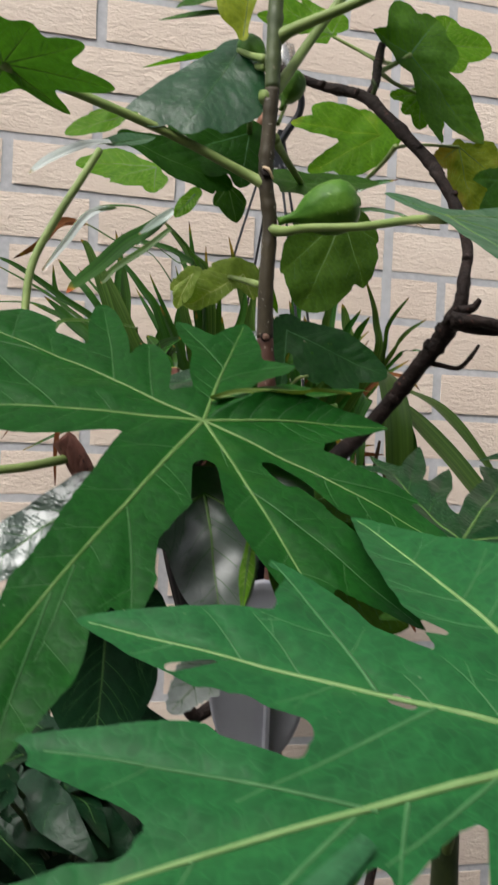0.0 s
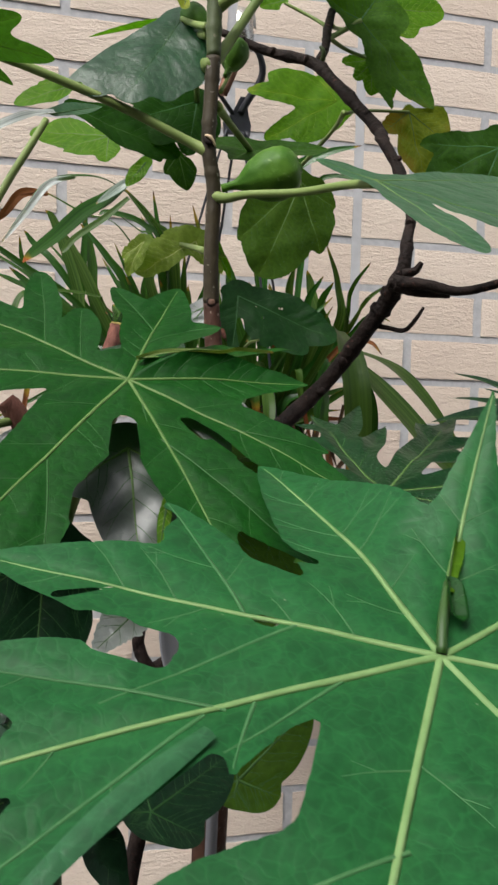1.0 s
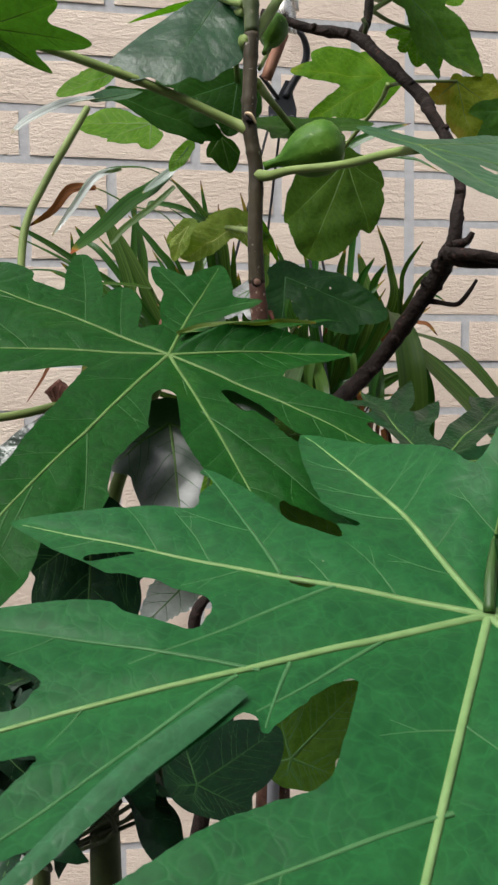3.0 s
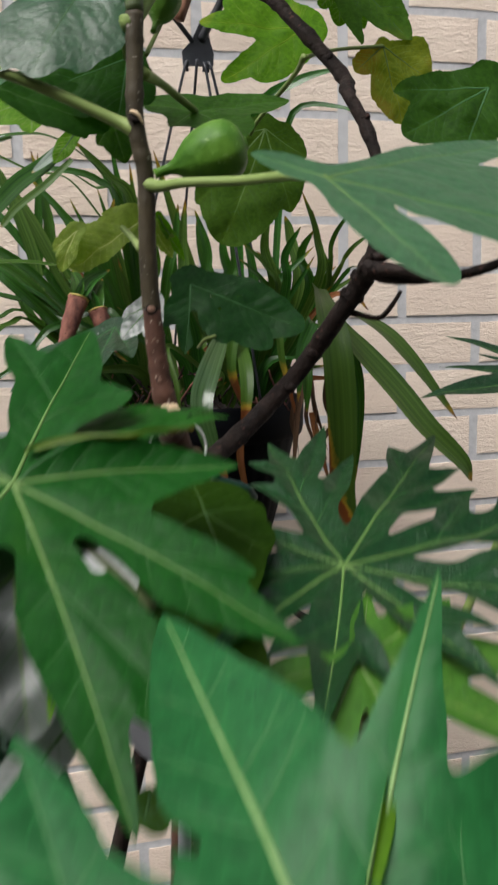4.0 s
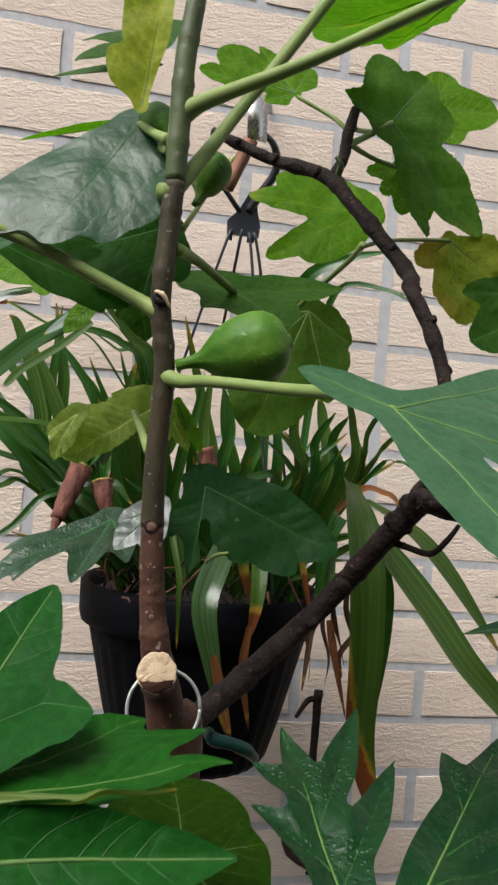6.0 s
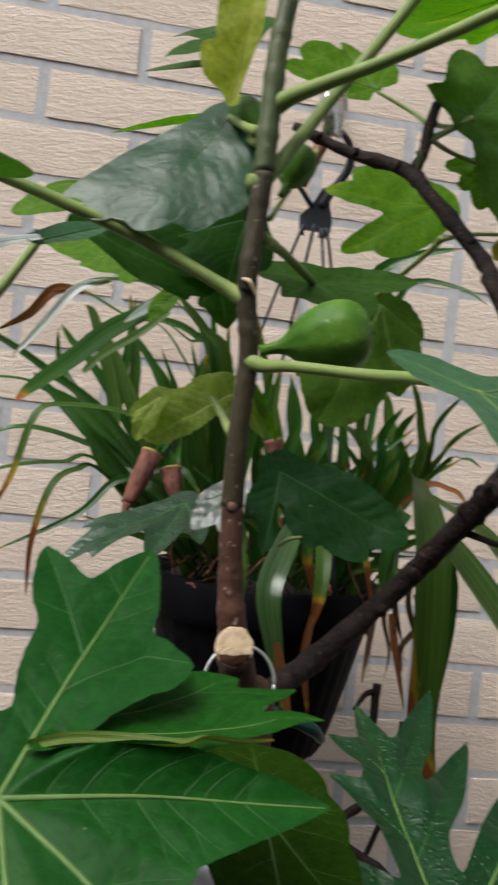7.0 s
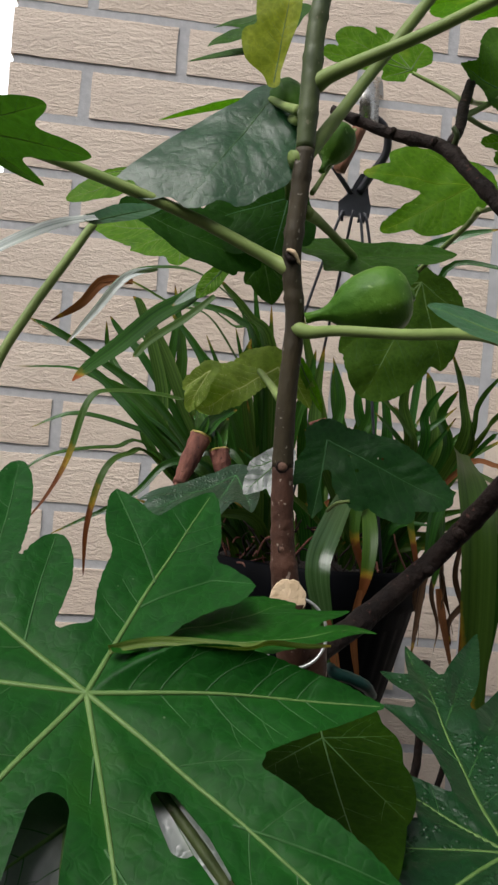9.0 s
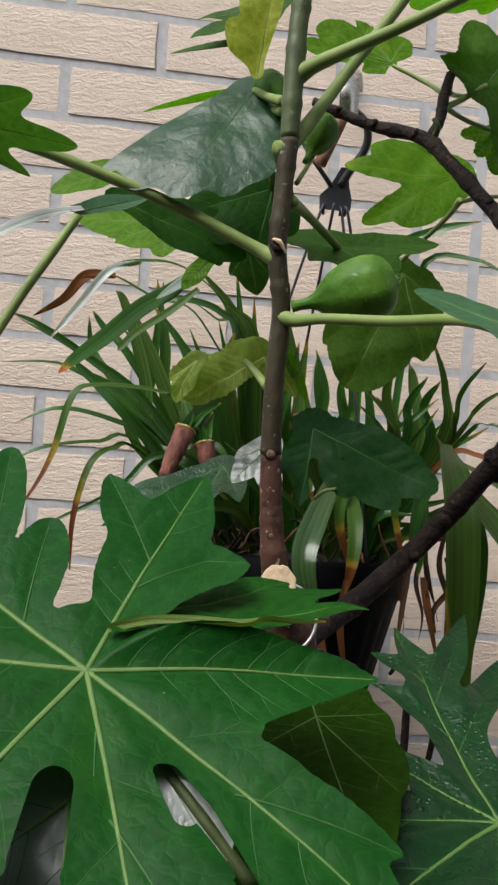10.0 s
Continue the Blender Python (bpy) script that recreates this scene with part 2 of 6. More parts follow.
# base colour darkened to stand in for shade from the leaf above
OLIVE = leaf_material("olive_leaf_shade_tint", (0.010, 0.034, 0.0020), (0.018, 0.048, 0.003), rough=0.7, gloss=0.04, through=0.4)
# greyed base colour paints part of the sky sheen, gloss gives the rest
SILVER_SHEEN = leaf_material("wet_leaf_grey_sheen", (0.022, 0.040, 0.029), (0.048, 0.068, 0.055), rough=0.42, gloss=1.4, through=0.06, relief=0.06)
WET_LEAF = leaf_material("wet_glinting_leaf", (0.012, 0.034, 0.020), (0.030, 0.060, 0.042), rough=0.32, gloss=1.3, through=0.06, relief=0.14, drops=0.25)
# pale base colour helps this leaf read white with reflected sky
WET_PALE_SHEEN = leaf_material("wet_leaf_pale_sheen", (0.07, 0.10, 0.08), (0.13, 0.17, 0.14), rough=0.34, gloss=2.4, through=0.06, relief=0.06, drops=0.12)
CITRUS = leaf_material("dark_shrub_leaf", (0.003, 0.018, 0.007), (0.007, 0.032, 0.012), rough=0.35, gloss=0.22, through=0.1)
VEIN = plain_material("pale_vein", (0.075, 0.150, 0.034), (0.120, 0.205, 0.060), 120, 0.5, gloss=0.25)
VEIN_DIM = plain_material("green_vein", (0.030, 0.085, 0.018), (0.050, 0.125, 0.028), 120, 0.5, gloss=0.25)
SIDE_VEIN = plain_material("fine_vein", (0.018, 0.074, 0.016), (0.030, 0.098, 0.023), 120, 0.5, gloss=0.25)
PETIOLE = plain_material("fig_petiole", (0.15, 0.22, 0.060), (0.23, 0.30, 0.095), 45, 0.5, relief=0.2, gloss=0.25)
# fig_petiole made darker, with shade put into the colour
PETIOLE_DARK = plain_material("shaded_petiole", (0.13, 0.19, 0.045), (0.19, 0.25, 0.07), 45, 0.5, relief=0.2, gloss=0.25)
BARK_YOUNG = plain_material("young_fig_bark", (0.021, 0.016, 0.008), (0.054, 0.042, 0.021), 75, 0.6, relief=0.7, depth=0.0016, stretch=(1, 1, 0.5), spots=(0.20, 0.18, 0.15), gloss=0.3)
BARK_GREEN = plain_material("green_fig_bark", (0.035, 0.055, 0.015), (0.070, 0.095, 0.028), 80, 0.55, relief=0.5, spots=(0.14, 0.14, 0.08))
BARK_RED = plain_material("reddish_fig_bark", (0.036, 0.015, 0.009), (0.098, 0.044, 0.028), 75, 0.65, relief=0.8, depth=0.0016, spots=(0.28, 0.22, 0.18), gloss=0.3)
BARK_DARK = plain_material("dark_branch_bark", (0.007, 0.0045, 0.004), (0.026, 0.016, 0.013), 70, 0.75, relief=1.0, depth=0.003, spots=(0.07, 0.032, 0.024), gloss=0.2)
SCAR = plain_material("leaf_scar", (0.10, 0.05, 0.032), (0.17, 0.09, 0.06), 140, 0.7)
SCAR_DARK = plain_material("reddish_bud_scar", (0.060, 0.022, 0.015), (0.11, 0.045, 0.032), 140, 0.7)
CUT = plain_material("fresh_cut_wood", (0.54, 0.40, 0.25), (0.70, 0.54, 0.37), 160, 0.85, relief=0.35, depth=0.0006)
FIG_FRUIT = plain_material("green_fig_skin", (0.032, 0.105, 0.008), (0.098, 0.215, 0.025), 55, 0.46, relief=0.6, depth=0.0016, gloss=0.2, spots=(0.15, 0.26, 0.07))
STRAP = strap_material("strap_leaf", (0.0080, 0.0490, 0.0070), (0.0350, 0.1450, 0.0210), (0.10, 0.04, 0.02), 0.975, rough=0.25, gloss=0.6, through=0.35)
STRAP_STRIPED = strap_material("dark_striped_strap_leaf", (0.006, 0.040, 0.010), (0.060, 0.130, 0.060), (0.10, 0.05, 0.02), 0.95, rough=0.2, gloss=0.6)
STRAP_RUST = strap_material("rust_ended_strap_leaf", (0.014, 0.052, 0.007), (0.052, 0.105, 0.018), (0.15, 0.046, 0.014), 0.86, slant=0.36)
STRAP_PALE = strap_material("striped_strap_leaf", (0.0128, 0.0560, 0.0080), (0.0960, 0.1760, 0.0360), (0.13, 0.06, 0.02), 0.95, through=0.35)
STRAP_TIP = strap_material("orange_tipped_strap_leaf", (0.0080, 0.0480, 0.0080), (0.0360, 0.1200, 0.0176), (0.30, 0.08, 0.02), 0.9)
STRAP_BURNT = strap_material("burnt_strap_leaf", (0.022, 0.070, 0.007), (0.05, 0.11, 0.012), (0.13, 0.042, 0.014), 0.72)
STRAP_DRY = strap_material("dry_strap_leaf", (0.13, 0.045, 0.018), (0.26, 0.105, 0.035), (0.09, 0.03, 0.018), 0.9, rough=0.75, through=0.15, vary=0.0)
# near-white and grey base colours paint reflected skylight on these two straps
STRAP_SHEEN = strap_material("strap_leaf_sheen", (0.30, 0.35, 0.32), (0.74, 0.77, 0.75), (0.65, 0.65, 0.62), 0.97, rough=0.2, through=0.1, vary=0.0, gloss=1.6)
STRAP_GREY = strap_material("strap_leaf_grey_sheen", (0.10, 0.15, 0.11), (0.30, 0.35, 0.30), (0.3, 0.3, 0.27), 0.97, rough=0.25, through=0.1, vary=0.0, gloss=0.8)
STRAP_DEAD = strap_material("dead_strap_leaf", (0.035, 0.018, 0.010), (0.10, 0.055, 0.030), (0.05, 0.02, 0.012), 0.9, rough=0.8, through=0.1, vary=0.0)
MARGIN = strap_material("yellowed_margin", (0.075, 0.16, 0.018), (0.20, 0.25, 0.07), (0.09, 0.19, 0.02), 0.97)
MARGIN_BAND = plain_material("yellowed_band", (0.30, 0.26, 0.05), (0.42, 0.34, 0.09), 140, 0.7)
STRAP_GREEN = plain_material("green_leaf_base", (0.018, 0.060, 0.008), (0.038, 0.095, 0.014), 60, 0.5, stretch=(1, 1, 0.2), relief=0.3)
STUB = plain_material("dry_leaf_stub", (0.070, 0.021, 0.015), (0.23, 0.088, 0.060), 140, 0.85, relief=0.9, depth=0.002, stretch=(1, 1, 0.35), spots=(0.025, 0.010, 0.008))
POT = plain_material("black_plastic", (0.0020, 0.0022, 0.0030), (0.0042, 0.0046, 0.0062), 30, 0.6, relief=0.15, gloss=0.05)
POT_GREY = plain_material("grey_plastic", (0.26, 0.26, 0.29), (0.31, 0.31, 0.34), 25, 0.45, relief=0.05)
HANGER = plain_material("black_hanger_plastic", (0.015, 0.016, 0.022), (0.03, 0.032, 0.042), 60, 0.4, relief=0.1)
SOIL = plain_material("potting_soil", (0.005, 0.0035, 0.0025), (0.022, 0.014, 0.010), 120, 0.95, relief=1.0, depth=0.006)
STEEL = plain_material("brushed_steel", (0.55, 0.53, 0.48), (0.72, 0.70, 0.66), 80, 0.28, metal=1.0, relief=0.1, stretch=(1, 1, 8))
WIRE = plain_material("pale_wire", (0.42, 0.44, 0.42), (0.60, 0.62, 0.60), 80, 0.35, metal=0.6)
RUST_WOOD = plain_material("brown_wood_slat", (0.16, 0.065, 0.035), (0.30, 0.14, 0.085), 70, 0.7, stretch=(1, 1, 0.2), relief=0.4)
GREEN_TIE = plain_material("green_plastic_tie", (0.004, 0.030, 0.025), (0.010, 0.055, 0.045), 60, 0.5, gloss=0.25)
MORTAR = plain_material("grey_mortar", (0.40, 0.40, 0.415), (0.50, 0.50, 0.51), 90, 0.95, relief=0.4, depth=0.001)
CAULK = plain_material("grey_sealant", (0.44, 0.44, 0.45), (0.52, 0.52, 0.53), 40, 0.6, relief=0.2)
CONCRETE = plain_material("patio_paving", (0.030, 0.028, 0.026), (0.055, 0.052, 0.047), 8, 0.9, relief=0.5)
BLOCKER_DARK = plain_material("dark_light_blocker", (0.06, 0.05, 0.04), (0.12, 0.10, 0.08), 14, 0.85, stretch=(1, 1, 0.15), relief=0.5)
RENDER_TAN = plain_material("tan_render", (0.52, 0.42, 0.32), (0.60, 0.49, 0.38), 12, 0.9, relief=0.3)
BRICK = brick_material()


# ---- builders ----
def mesh_object(name, verts, faces, mats, index=None, smooth=True, uvs=None):
    me = bpy.data.meshes.new(name)
    me.from_pydata([tuple(v) for v in verts], [], faces)
    for m in (mats if isinstance(mats, (list, tuple)) else [mats]):
        me.materials.append(m)
    if index is not None:
        me.polygons.foreach_set("material_index", index)
    me.polygons.foreach_set("use_smooth", [smooth] * len(me.polygons))
    if uvs is not None:
        layer = me.uv_layers.new(name="map")
        loops = np.empty(len(me.loops), dtype=np.int32)
        me.loops.foreach_get("vertex_index", loops)
        layer.data.foreach_set("uv", np.asarray(uvs, dtype=np.float32)[loops].ravel())
    me.update()
    return new(name, me)


def hang(ob, parent, label=""):
    """Make ob a part of parent, where it stands."""
    ob.parent = parent
    ob.matrix_parent_inverse = parent.matrix_basis.inverted()
    return tagged(ob, label)


def thing(name, place, label, category, group=""):
    ob = new(name)
    ob.empty_display_size = 0.02
    ob.matrix_basis = Matrix.Translation(place)
    return tagged(ob, label, category, group)


def curve_points(ctrl, n):
    """A smooth line through the control points."""
    c = np.array(ctrl, float)
    if len(c) == 2:
        t = np.linspace(0, 1, n)[:, None]
        return c[0] * (1 - t) + c[1] * t
    ext = np.vstack([2 * c[0] - c[1], c, 2 * c[-1] - c[-2]])
    out = []
    for s in np.linspace(0, len(c) - 1 - 1e-9, n):
        i = int(s)
        u = s - i
        p0, p1, p2, p3 = ext[i:i + 4]
        out.append(0.5 * (2 * p1 + (p2 - p0) * u + (2 * p0 - 5 * p1 + 4 * p2 - p3) * u * u + (3 * p1 - p0 - 3 * p2 + p3) * u ** 3))
    return np.array(out)


def tube_arrays(pts, radii, sides=10, cap=True, squash=1.0, bumps=0.0, seed=0):
    pts = np.asarray(pts, float)
    n = len(pts)
    radii = np.broadcast_to(np.asarray(radii, float), (n,))
    tang = np.gradient(pts, axis=0)
    tang /= np.linalg.norm(tang, axis=1)[:, None] + 1e-12
    ref = np.array([0, 0, 1.0]) if abs(tang[0][2]) < 0.9 else np.array([0, 1.0, 0])
    verts, rng = [], np.random.default_rng(seed)
    a = np.cross(ref, tang[0])
    for i in range(n):
        a = a - tang[i] * (a @ tang[i])
        a /= np.linalg.norm(a) + 1e-12
        b = np.cross(tang[i], a)
        for k in range(sides):
            w = 2 * math.pi * k / sides
            r = radii[i] * (1 + bumps * (rng.random() - 0.5))
            verts.append(pts[i] + r * (a * math.cos(w) + b * math.sin(w) * squash))
    faces = [(i * sides + k, i * sides + (k + 1) % sides, (i + 1) * sides + (k + 1) % sides, (i + 1) * sides + k) for i in range(n - 1) for k in range(sides)]
    if cap:
        faces += [tuple(range(sides - 1, -1, -1)), tuple((n - 1) * sides + k for k in range(sides))]
    return verts, faces


def tube(name, ctrl, radius, mat, parent, steps=24, sides=10, label="", bumps=0.0, rings=(), seed=0):
    """A stem: radius is one number or a list spread along it; rings: (where 0..1, how much thicker)."""
    pts = curve_points(ctrl, steps)
    r = np.interp(np.linspace(0, 1, steps), np.linspace(0, 1, len(radius)), radius) if isinstance(radius, (list, tuple)) else np.full(steps, radius)
    s = np.linspace(0, 1, steps)
    for where, more in rings:
        r = r * (1 + more * np.exp(-((s - where) / 0.012) ** 2))
    v, f = tube_arrays(pts, r, sides, bumps=bumps, seed=seed)
    ob = mesh_object(name, v, f, mat)
    if parent:
        hang(ob, parent, label)
    return ob


def lobe_field(x, y, lobes, blend):
    """How far inside the leaf each place lies: the soft union of tapering lobes (x0, y0, angle, length, half width, pointedness, start)."""
    total = np.full(x.shape, -9.0)
    for x0, y0, ang, length, wide, point, start in lobes:
        c, s = math.cos(radians(ang)), math.sin(radians(ang))
        u = ((x - x0) * c + (y - y0) * s) / length
        d = np.abs(-(x - x0) * s + (y - y0) * c)
        k = np.clip(u, 0, 1)
        grow = np.clip(k / 0.55, 0, 1)
        prof = (start + (1 - start) * grow * grow * (3 - 2 * grow)) * (1 - k ** (1.5 + 1.5 * (1 - point))) ** (0.45 + 0.75 * point)
        f = wide * prof - d
        f = np.where(u < 0, wide * start - np.hypot(d, u * length), f)
        f = np.where(u > 1, -np.hypot(d, (u - 1) * length), f)
        h = np.clip(blend - np.abs(total - f), 0, None) / blend
        total = np.maximum(total, f) + h * h * blend * 0.25
    return total


def blade_mesh(lobes, blend, step, seed, ragged=0.0, holes=(), notches=()):
    """The blade in its own plane, cut from a fine grid along its outline."""
    rng = np.random.default_rng(seed)
    ext = []
    for x0, y0, ang, length, wide, point, start in lobes:
        c, s = math.cos(radians(ang)), math.sin(radians(ang))
        for e in (0, 1):
            ext += [(x0 + e * length * c - wide, y0 + e * length * s - wide), (x0 + e * length * c + wide, y0 + e * length * s + wide)]
    ext = np.array(ext)
    lo, hi = ext.min(0) - step * 2, ext.max(0) + step * 2
    nx, ny = int((hi[0] - lo[0]) / step) + 2, int((hi[1] - lo[1]) / step) + 2
    gx, gy = np.meshgrid(lo[0] + step * np.arange(nx), lo[1] + step * np.arange(ny), indexing="ij")
    f = lobe_field(gx, gy, lobes, blend)
    if ragged:
        ph = rng.random(6) * 6.28
        f = f + ragged * (np.sin(gx * 900 + 3 * np.sin(gy * 500 + ph[0]) + ph[1]) * np.sin(gy * 1000 + 3 * np.sin(gx * 450 + ph[2]) + ph[3]) + 0.9 * np.sin(gx * 260 + ph[4]) * np.sin(gy * 300 + ph[5]))
    for ax, ay, ar, bx, by, br in notches:
        k = np.clip(((gx - ax) * (bx - ax) + (gy - ay) * (by - ay)) / ((bx - ax) ** 2 + (by - ay) ** 2), 0, 1)
        f = np.minimum(f, np.hypot(gx - ax - k * (bx - ax), gy - ay - k * (by - ay)) - ar - k * (br - ar))
    for hx, hy, hr in holes:
        f = np.minimum(f, np.hypot(gx - hx, gy - hy) - hr)
    inside = f > 0
    verts, index, faces = [], {}, []

    def node(i, j):
        k = (i, j)
        if k not in index:
            index[k] = len(verts)
            verts.append((gx[i, j], gy[i, j]))
        return index[k]

    def cross(i, j, a, b):
        k = (i, j, a, b) if (i, j) < (a, b) else (a, b, i, j)
        if k not in index:
            index[k] = len(verts)
            t = f[i, j] / (f[i, j] - f[a, b])
            t = min(0.97, max(0.03, t))
            verts.append((gx[i, j] + t * (gx[a, b] - gx[i, j]), gy[i, j] + t * (gy[a, b] - gy[i, j])))
        return index[k]

    cells = inside[:-1, :-1] | inside[1:, :-1] | inside[:-1, 1:] | inside[1:, 1:]
    for i, j in zip(*np.nonzero(cells)):
        i, j = int(i), int(j)
        ring = ((i, j), (i + 1, j), (i + 1, j + 1), (i, j + 1))
        poly = []
        for a, b in zip(ring, ring[1:] + ring[:1]):
            if inside[a]:
                poly.append(node(*a))
            if inside[a] != inside[b]:
                poly.append(cross(*a, *b))
        if len(poly) >= 3:
            faces.append(tuple(poly))
    return np.array(verts), faces, (f, lo, step)


def line_distance(points, line, reach):
    """How far each place lies from a drawn line, up to reach."""
    line = np.asarray(line)
    out = np.full(len(points), reach)
    lo, hi = line.min(0) - reach, line.max(0) + reach
    pick = np.nonzero(((points >= lo) & (points <= hi)).all(1))[0]
    if len(pick) == 0:
        return out
    p, best = points[pick], np.full(len(pick), reach)
    for a, b in zip(line[:-1], line[1:]):
        d = b - a
        k = np.clip(((p - a) @ d) / (d @ d + 1e-15), 0, 1)
        best = np.minimum(best, np.hypot(*(p - a - k[:, None] * d).T))
    out[pick] = best
    return out


VEIN_SOFT = plain_material("soft_vein", (0.040, 0.132, 0.045), (0.062, 0.165, 0.060), 120, 0.5, gloss=0.2)
VEIN_BROAD = plain_material("broad_pale_vein", (0.135, 0.245, 0.080), (0.195, 0.315, 0.120), 120, 0.5, gloss=0.25)
VEIN_LIME = plain_material("lime_vein", (0.42, 0.50, 0.16), (0.5, 0.58, 0.22), 120, 0.5, gloss=0.2)
VEIN_GLOW = plain_material("lit_through_vein", (0.20, 0.36, 0.03), (0.28, 0.44, 0.05), 120, 0.5, gloss=0.1, through=0.7)
PALE_SIDE = plain_material("pale_fine_vein", (0.14, 0.25, 0.035), (0.22, 0.34, 0.06), 120, 0.5, gloss=0.2, through=0.3)


def make_leaf(parent, base, tip, up, lobes, mat, veins=VEIN, name="leaf", label="", scale=1.0, blend=0.3, fold=0.12, droop=0.0, bend=(0, 0, 0), wave=0.0,
              vein=0.0008, side_veins=7, side_mat=None, step=None, ragged=0.0, seed=1, flip=1, holes=(), notches=(), pucker=0.004, ribs=None, rises=(), turned=()):
    """A leaf blade with raised veins, quilted between them. base: where the stalk joins; tip: the end of its main lobe; up: the side that it turns up.
    lobes: (angle from the main lobe, length and half width as shares of base-to-tip, pointedness, start, side lobes (where, angle, length, half width)).
    ribs: which of the lobes carry a main vein (all, if not given). rises: (angle, metres by which that lobe curls up at its end, its length).
    turned: (angle, width kept, climb, half of the window of angles): the half beyond that lobe's vein turns up steeply."""
    base, tip, up = Vector(base), Vector(tip), Vector(up)
    ax = tip - base
    size = ax.length * scale
    ax.normalize()
    nz = (up - ax * up.dot(ax)).normalized()
    ay = nz.cross(ax)
    m = Matrix((( ax.x, ay.x, nz.x, base.x), (ax.y, ay.y, nz.y, base.y), (ax.z, ay.z, nz.z, base.z), (0, 0, 0, 1)))
    flat, mains = [], []
    rng = np.random.default_rng(seed)
    for q, (ang, length, wide, point, start, subs) in enumerate(lobes):
        ang, length, wide = ang * flip, length * size, wide * size
        flat.append((0, 0, ang, length, wide, point, start))
        if (ribs is None and not any(o[4] == 1 and abs((o[2] - ang + 180) % 360 - 180) < 16 for o in mains)) or (ribs is not None and q in ribs):
            mains.append((0, 0, ang, length, 1.0))
        for where, turn, l2, w2, *blunt in subs:
            x0, y0 = where * length * math.cos(radians(ang)), where * length * math.sin(radians(ang))
            flat.append((x0, y0, ang + turn * flip, l2 * size, w2 * size, blunt[0] * size if blunt else min(1, point + 0.1), 0.55))
            mains.append((x0, y0, ang + turn * flip, l2 * size, 0.5))
    ph = rng.random(8) * 6.28

    def shape(x, y):
        r = np.hypot(x, y)
        near = np.full(np.shape(x), 9.0)
        for x0, y0, ang, length, k in mains:
            c, s = math.cos(radians(ang)), math.sin(radians(ang))
            u = np.clip((x - x0) * c + (y - y0) * s, 0, length)
            near = np.minimum(near, np.hypot(x - x0 - u * c, y - y0 - u * s) + (0.004 if k < 1 else 0))
        z = fold * np.minimum(near, 0.22 * size) - droop * r * r / size
        z = z + (bend[0] * x * x + bend[1] * y * y + bend[2] * x * y) / size
        for ang, lift, length in rises:
            c, s = math.cos(radians(ang * flip)), math.sin(radians(ang * flip))
            u = np.clip(x * c + y * s, 0, None) / length
            side = (y * c - x * s) / (0.30 * length)
            z = z + lift * u * u * np.exp(-side * side)
        q = 6.28 / size
        return z + wave * size * (np.sin(q * 1.3 * x + ph[0]) * np.sin(q * 1.1 * y + ph[1]) + 0.5 * np.sin(q * 2.7 * x + ph[2]) * np.sin(q * 2.3 * y + ph[3])) * np.minimum(1, r / (0.3 * size))

    step = step or size / 60
    places, f, (field, lo, st) = blade_mesh(flat, blend * 0.2 * size, step, seed, ragged, holes, notches)

    def inside(x, y):
        i, j = int(round((x - lo[0]) / st)), int(round((y - lo[1]) / st))
        return 0 <= i < field.shape[0] and 0 <= j < field.shape[1] and field[i, j] > 0.0

    def own(x, y, me):
        best, who = 9.0, -1
        for q, (x0, y0, ang, length, k) in enumerate(mains):
            c, s = math.cos(radians(ang)), math.sin(radians(ang))
            u = min(max((x - x0) * c + (y - y0) * s, 0), length)
            d = math.hypot(x - x0 - u * c, y - y0 - u * s)
            if d < best:
                best, who = d, q
        return who == me

    def run(px, py, heading, turn, stride, most, me):
        """One side vein, from its foot until it nears the edge or another vein's field."""
        line = [(px, py)]
        for _ in range(most):
            heading += turn + rng.normal() * 1.6
            px, py = px + math.cos(radians(heading)) * stride, py + math.sin(radians(heading)) * stride
            if not inside(px, py) or (len(line) > 3 and not own(px, py, me)):
                break
            line.append((px, py))
        return line, heading

    lines = []
    for me, (x0, y0, ang, length, k) in enumerate(mains):
        c, s = math.cos(radians(ang)), math.sin(radians(ang))
        sway = length * rng.uniform(-0.014, 0.014)
        line = [(x0 + c * length * 0.97 * t - s * sway * math.sin(math.pi * t), y0 + s * length * 0.97 * t + c * sway * math.sin(math.pi * t)) for t in np.linspace(0, 1, 18)]
        line = [p for p in line if inside(*p)]
        if len(line) > 2:
            lines.append((line, vein * (1 if k == 1 else 0.5), vein * 0.2, 0 if k == 1 else 1))
        count = side_veins if k == 1 else side_veins // 3
        for sgn in (-1, 1):
            for q in range(count):
                t0 = 0.10 + 0.80 * (q + rng.uniform(0.1, 0.8)) / count
                sw = sway * math.sin(math.pi * t0)
                foot = (x0 + c * length * t0 - s * sw, y0 + s * length * t0 + c * sw)
                if not inside(*foot):
                    continue
                pts, heading = run(*foot, ang + sgn * (64 - 22 * t0 + rng.uniform(-5, 5)), -sgn * 2.0, size * 0.028, 14, me)
                if len(pts) > 4:
                    thick = vein * (0.24 if k == 1 else 0.17)
                    lines.append((pts, thick, vein * 0.08, 1))
                    if len(pts) > 6:
                        cut = len(pts) // 2 + int(rng.integers(0, 2))
                        twig, _ = run(*pts[cut], heading + sgn * 38, -sgn * 3.0, size * 0.02, 7, me)
                        if len(twig) > 3:
                            lines.append((twig, thick * 0.6, vein * 0.07, 1))

    reach = 0.06 * size
    main_d, side_d = np.full(len(places), reach), np.full(len(places), reach)
    for pts, r0, r1, kind in lines:
        d = line_distance(places, pts, reach)
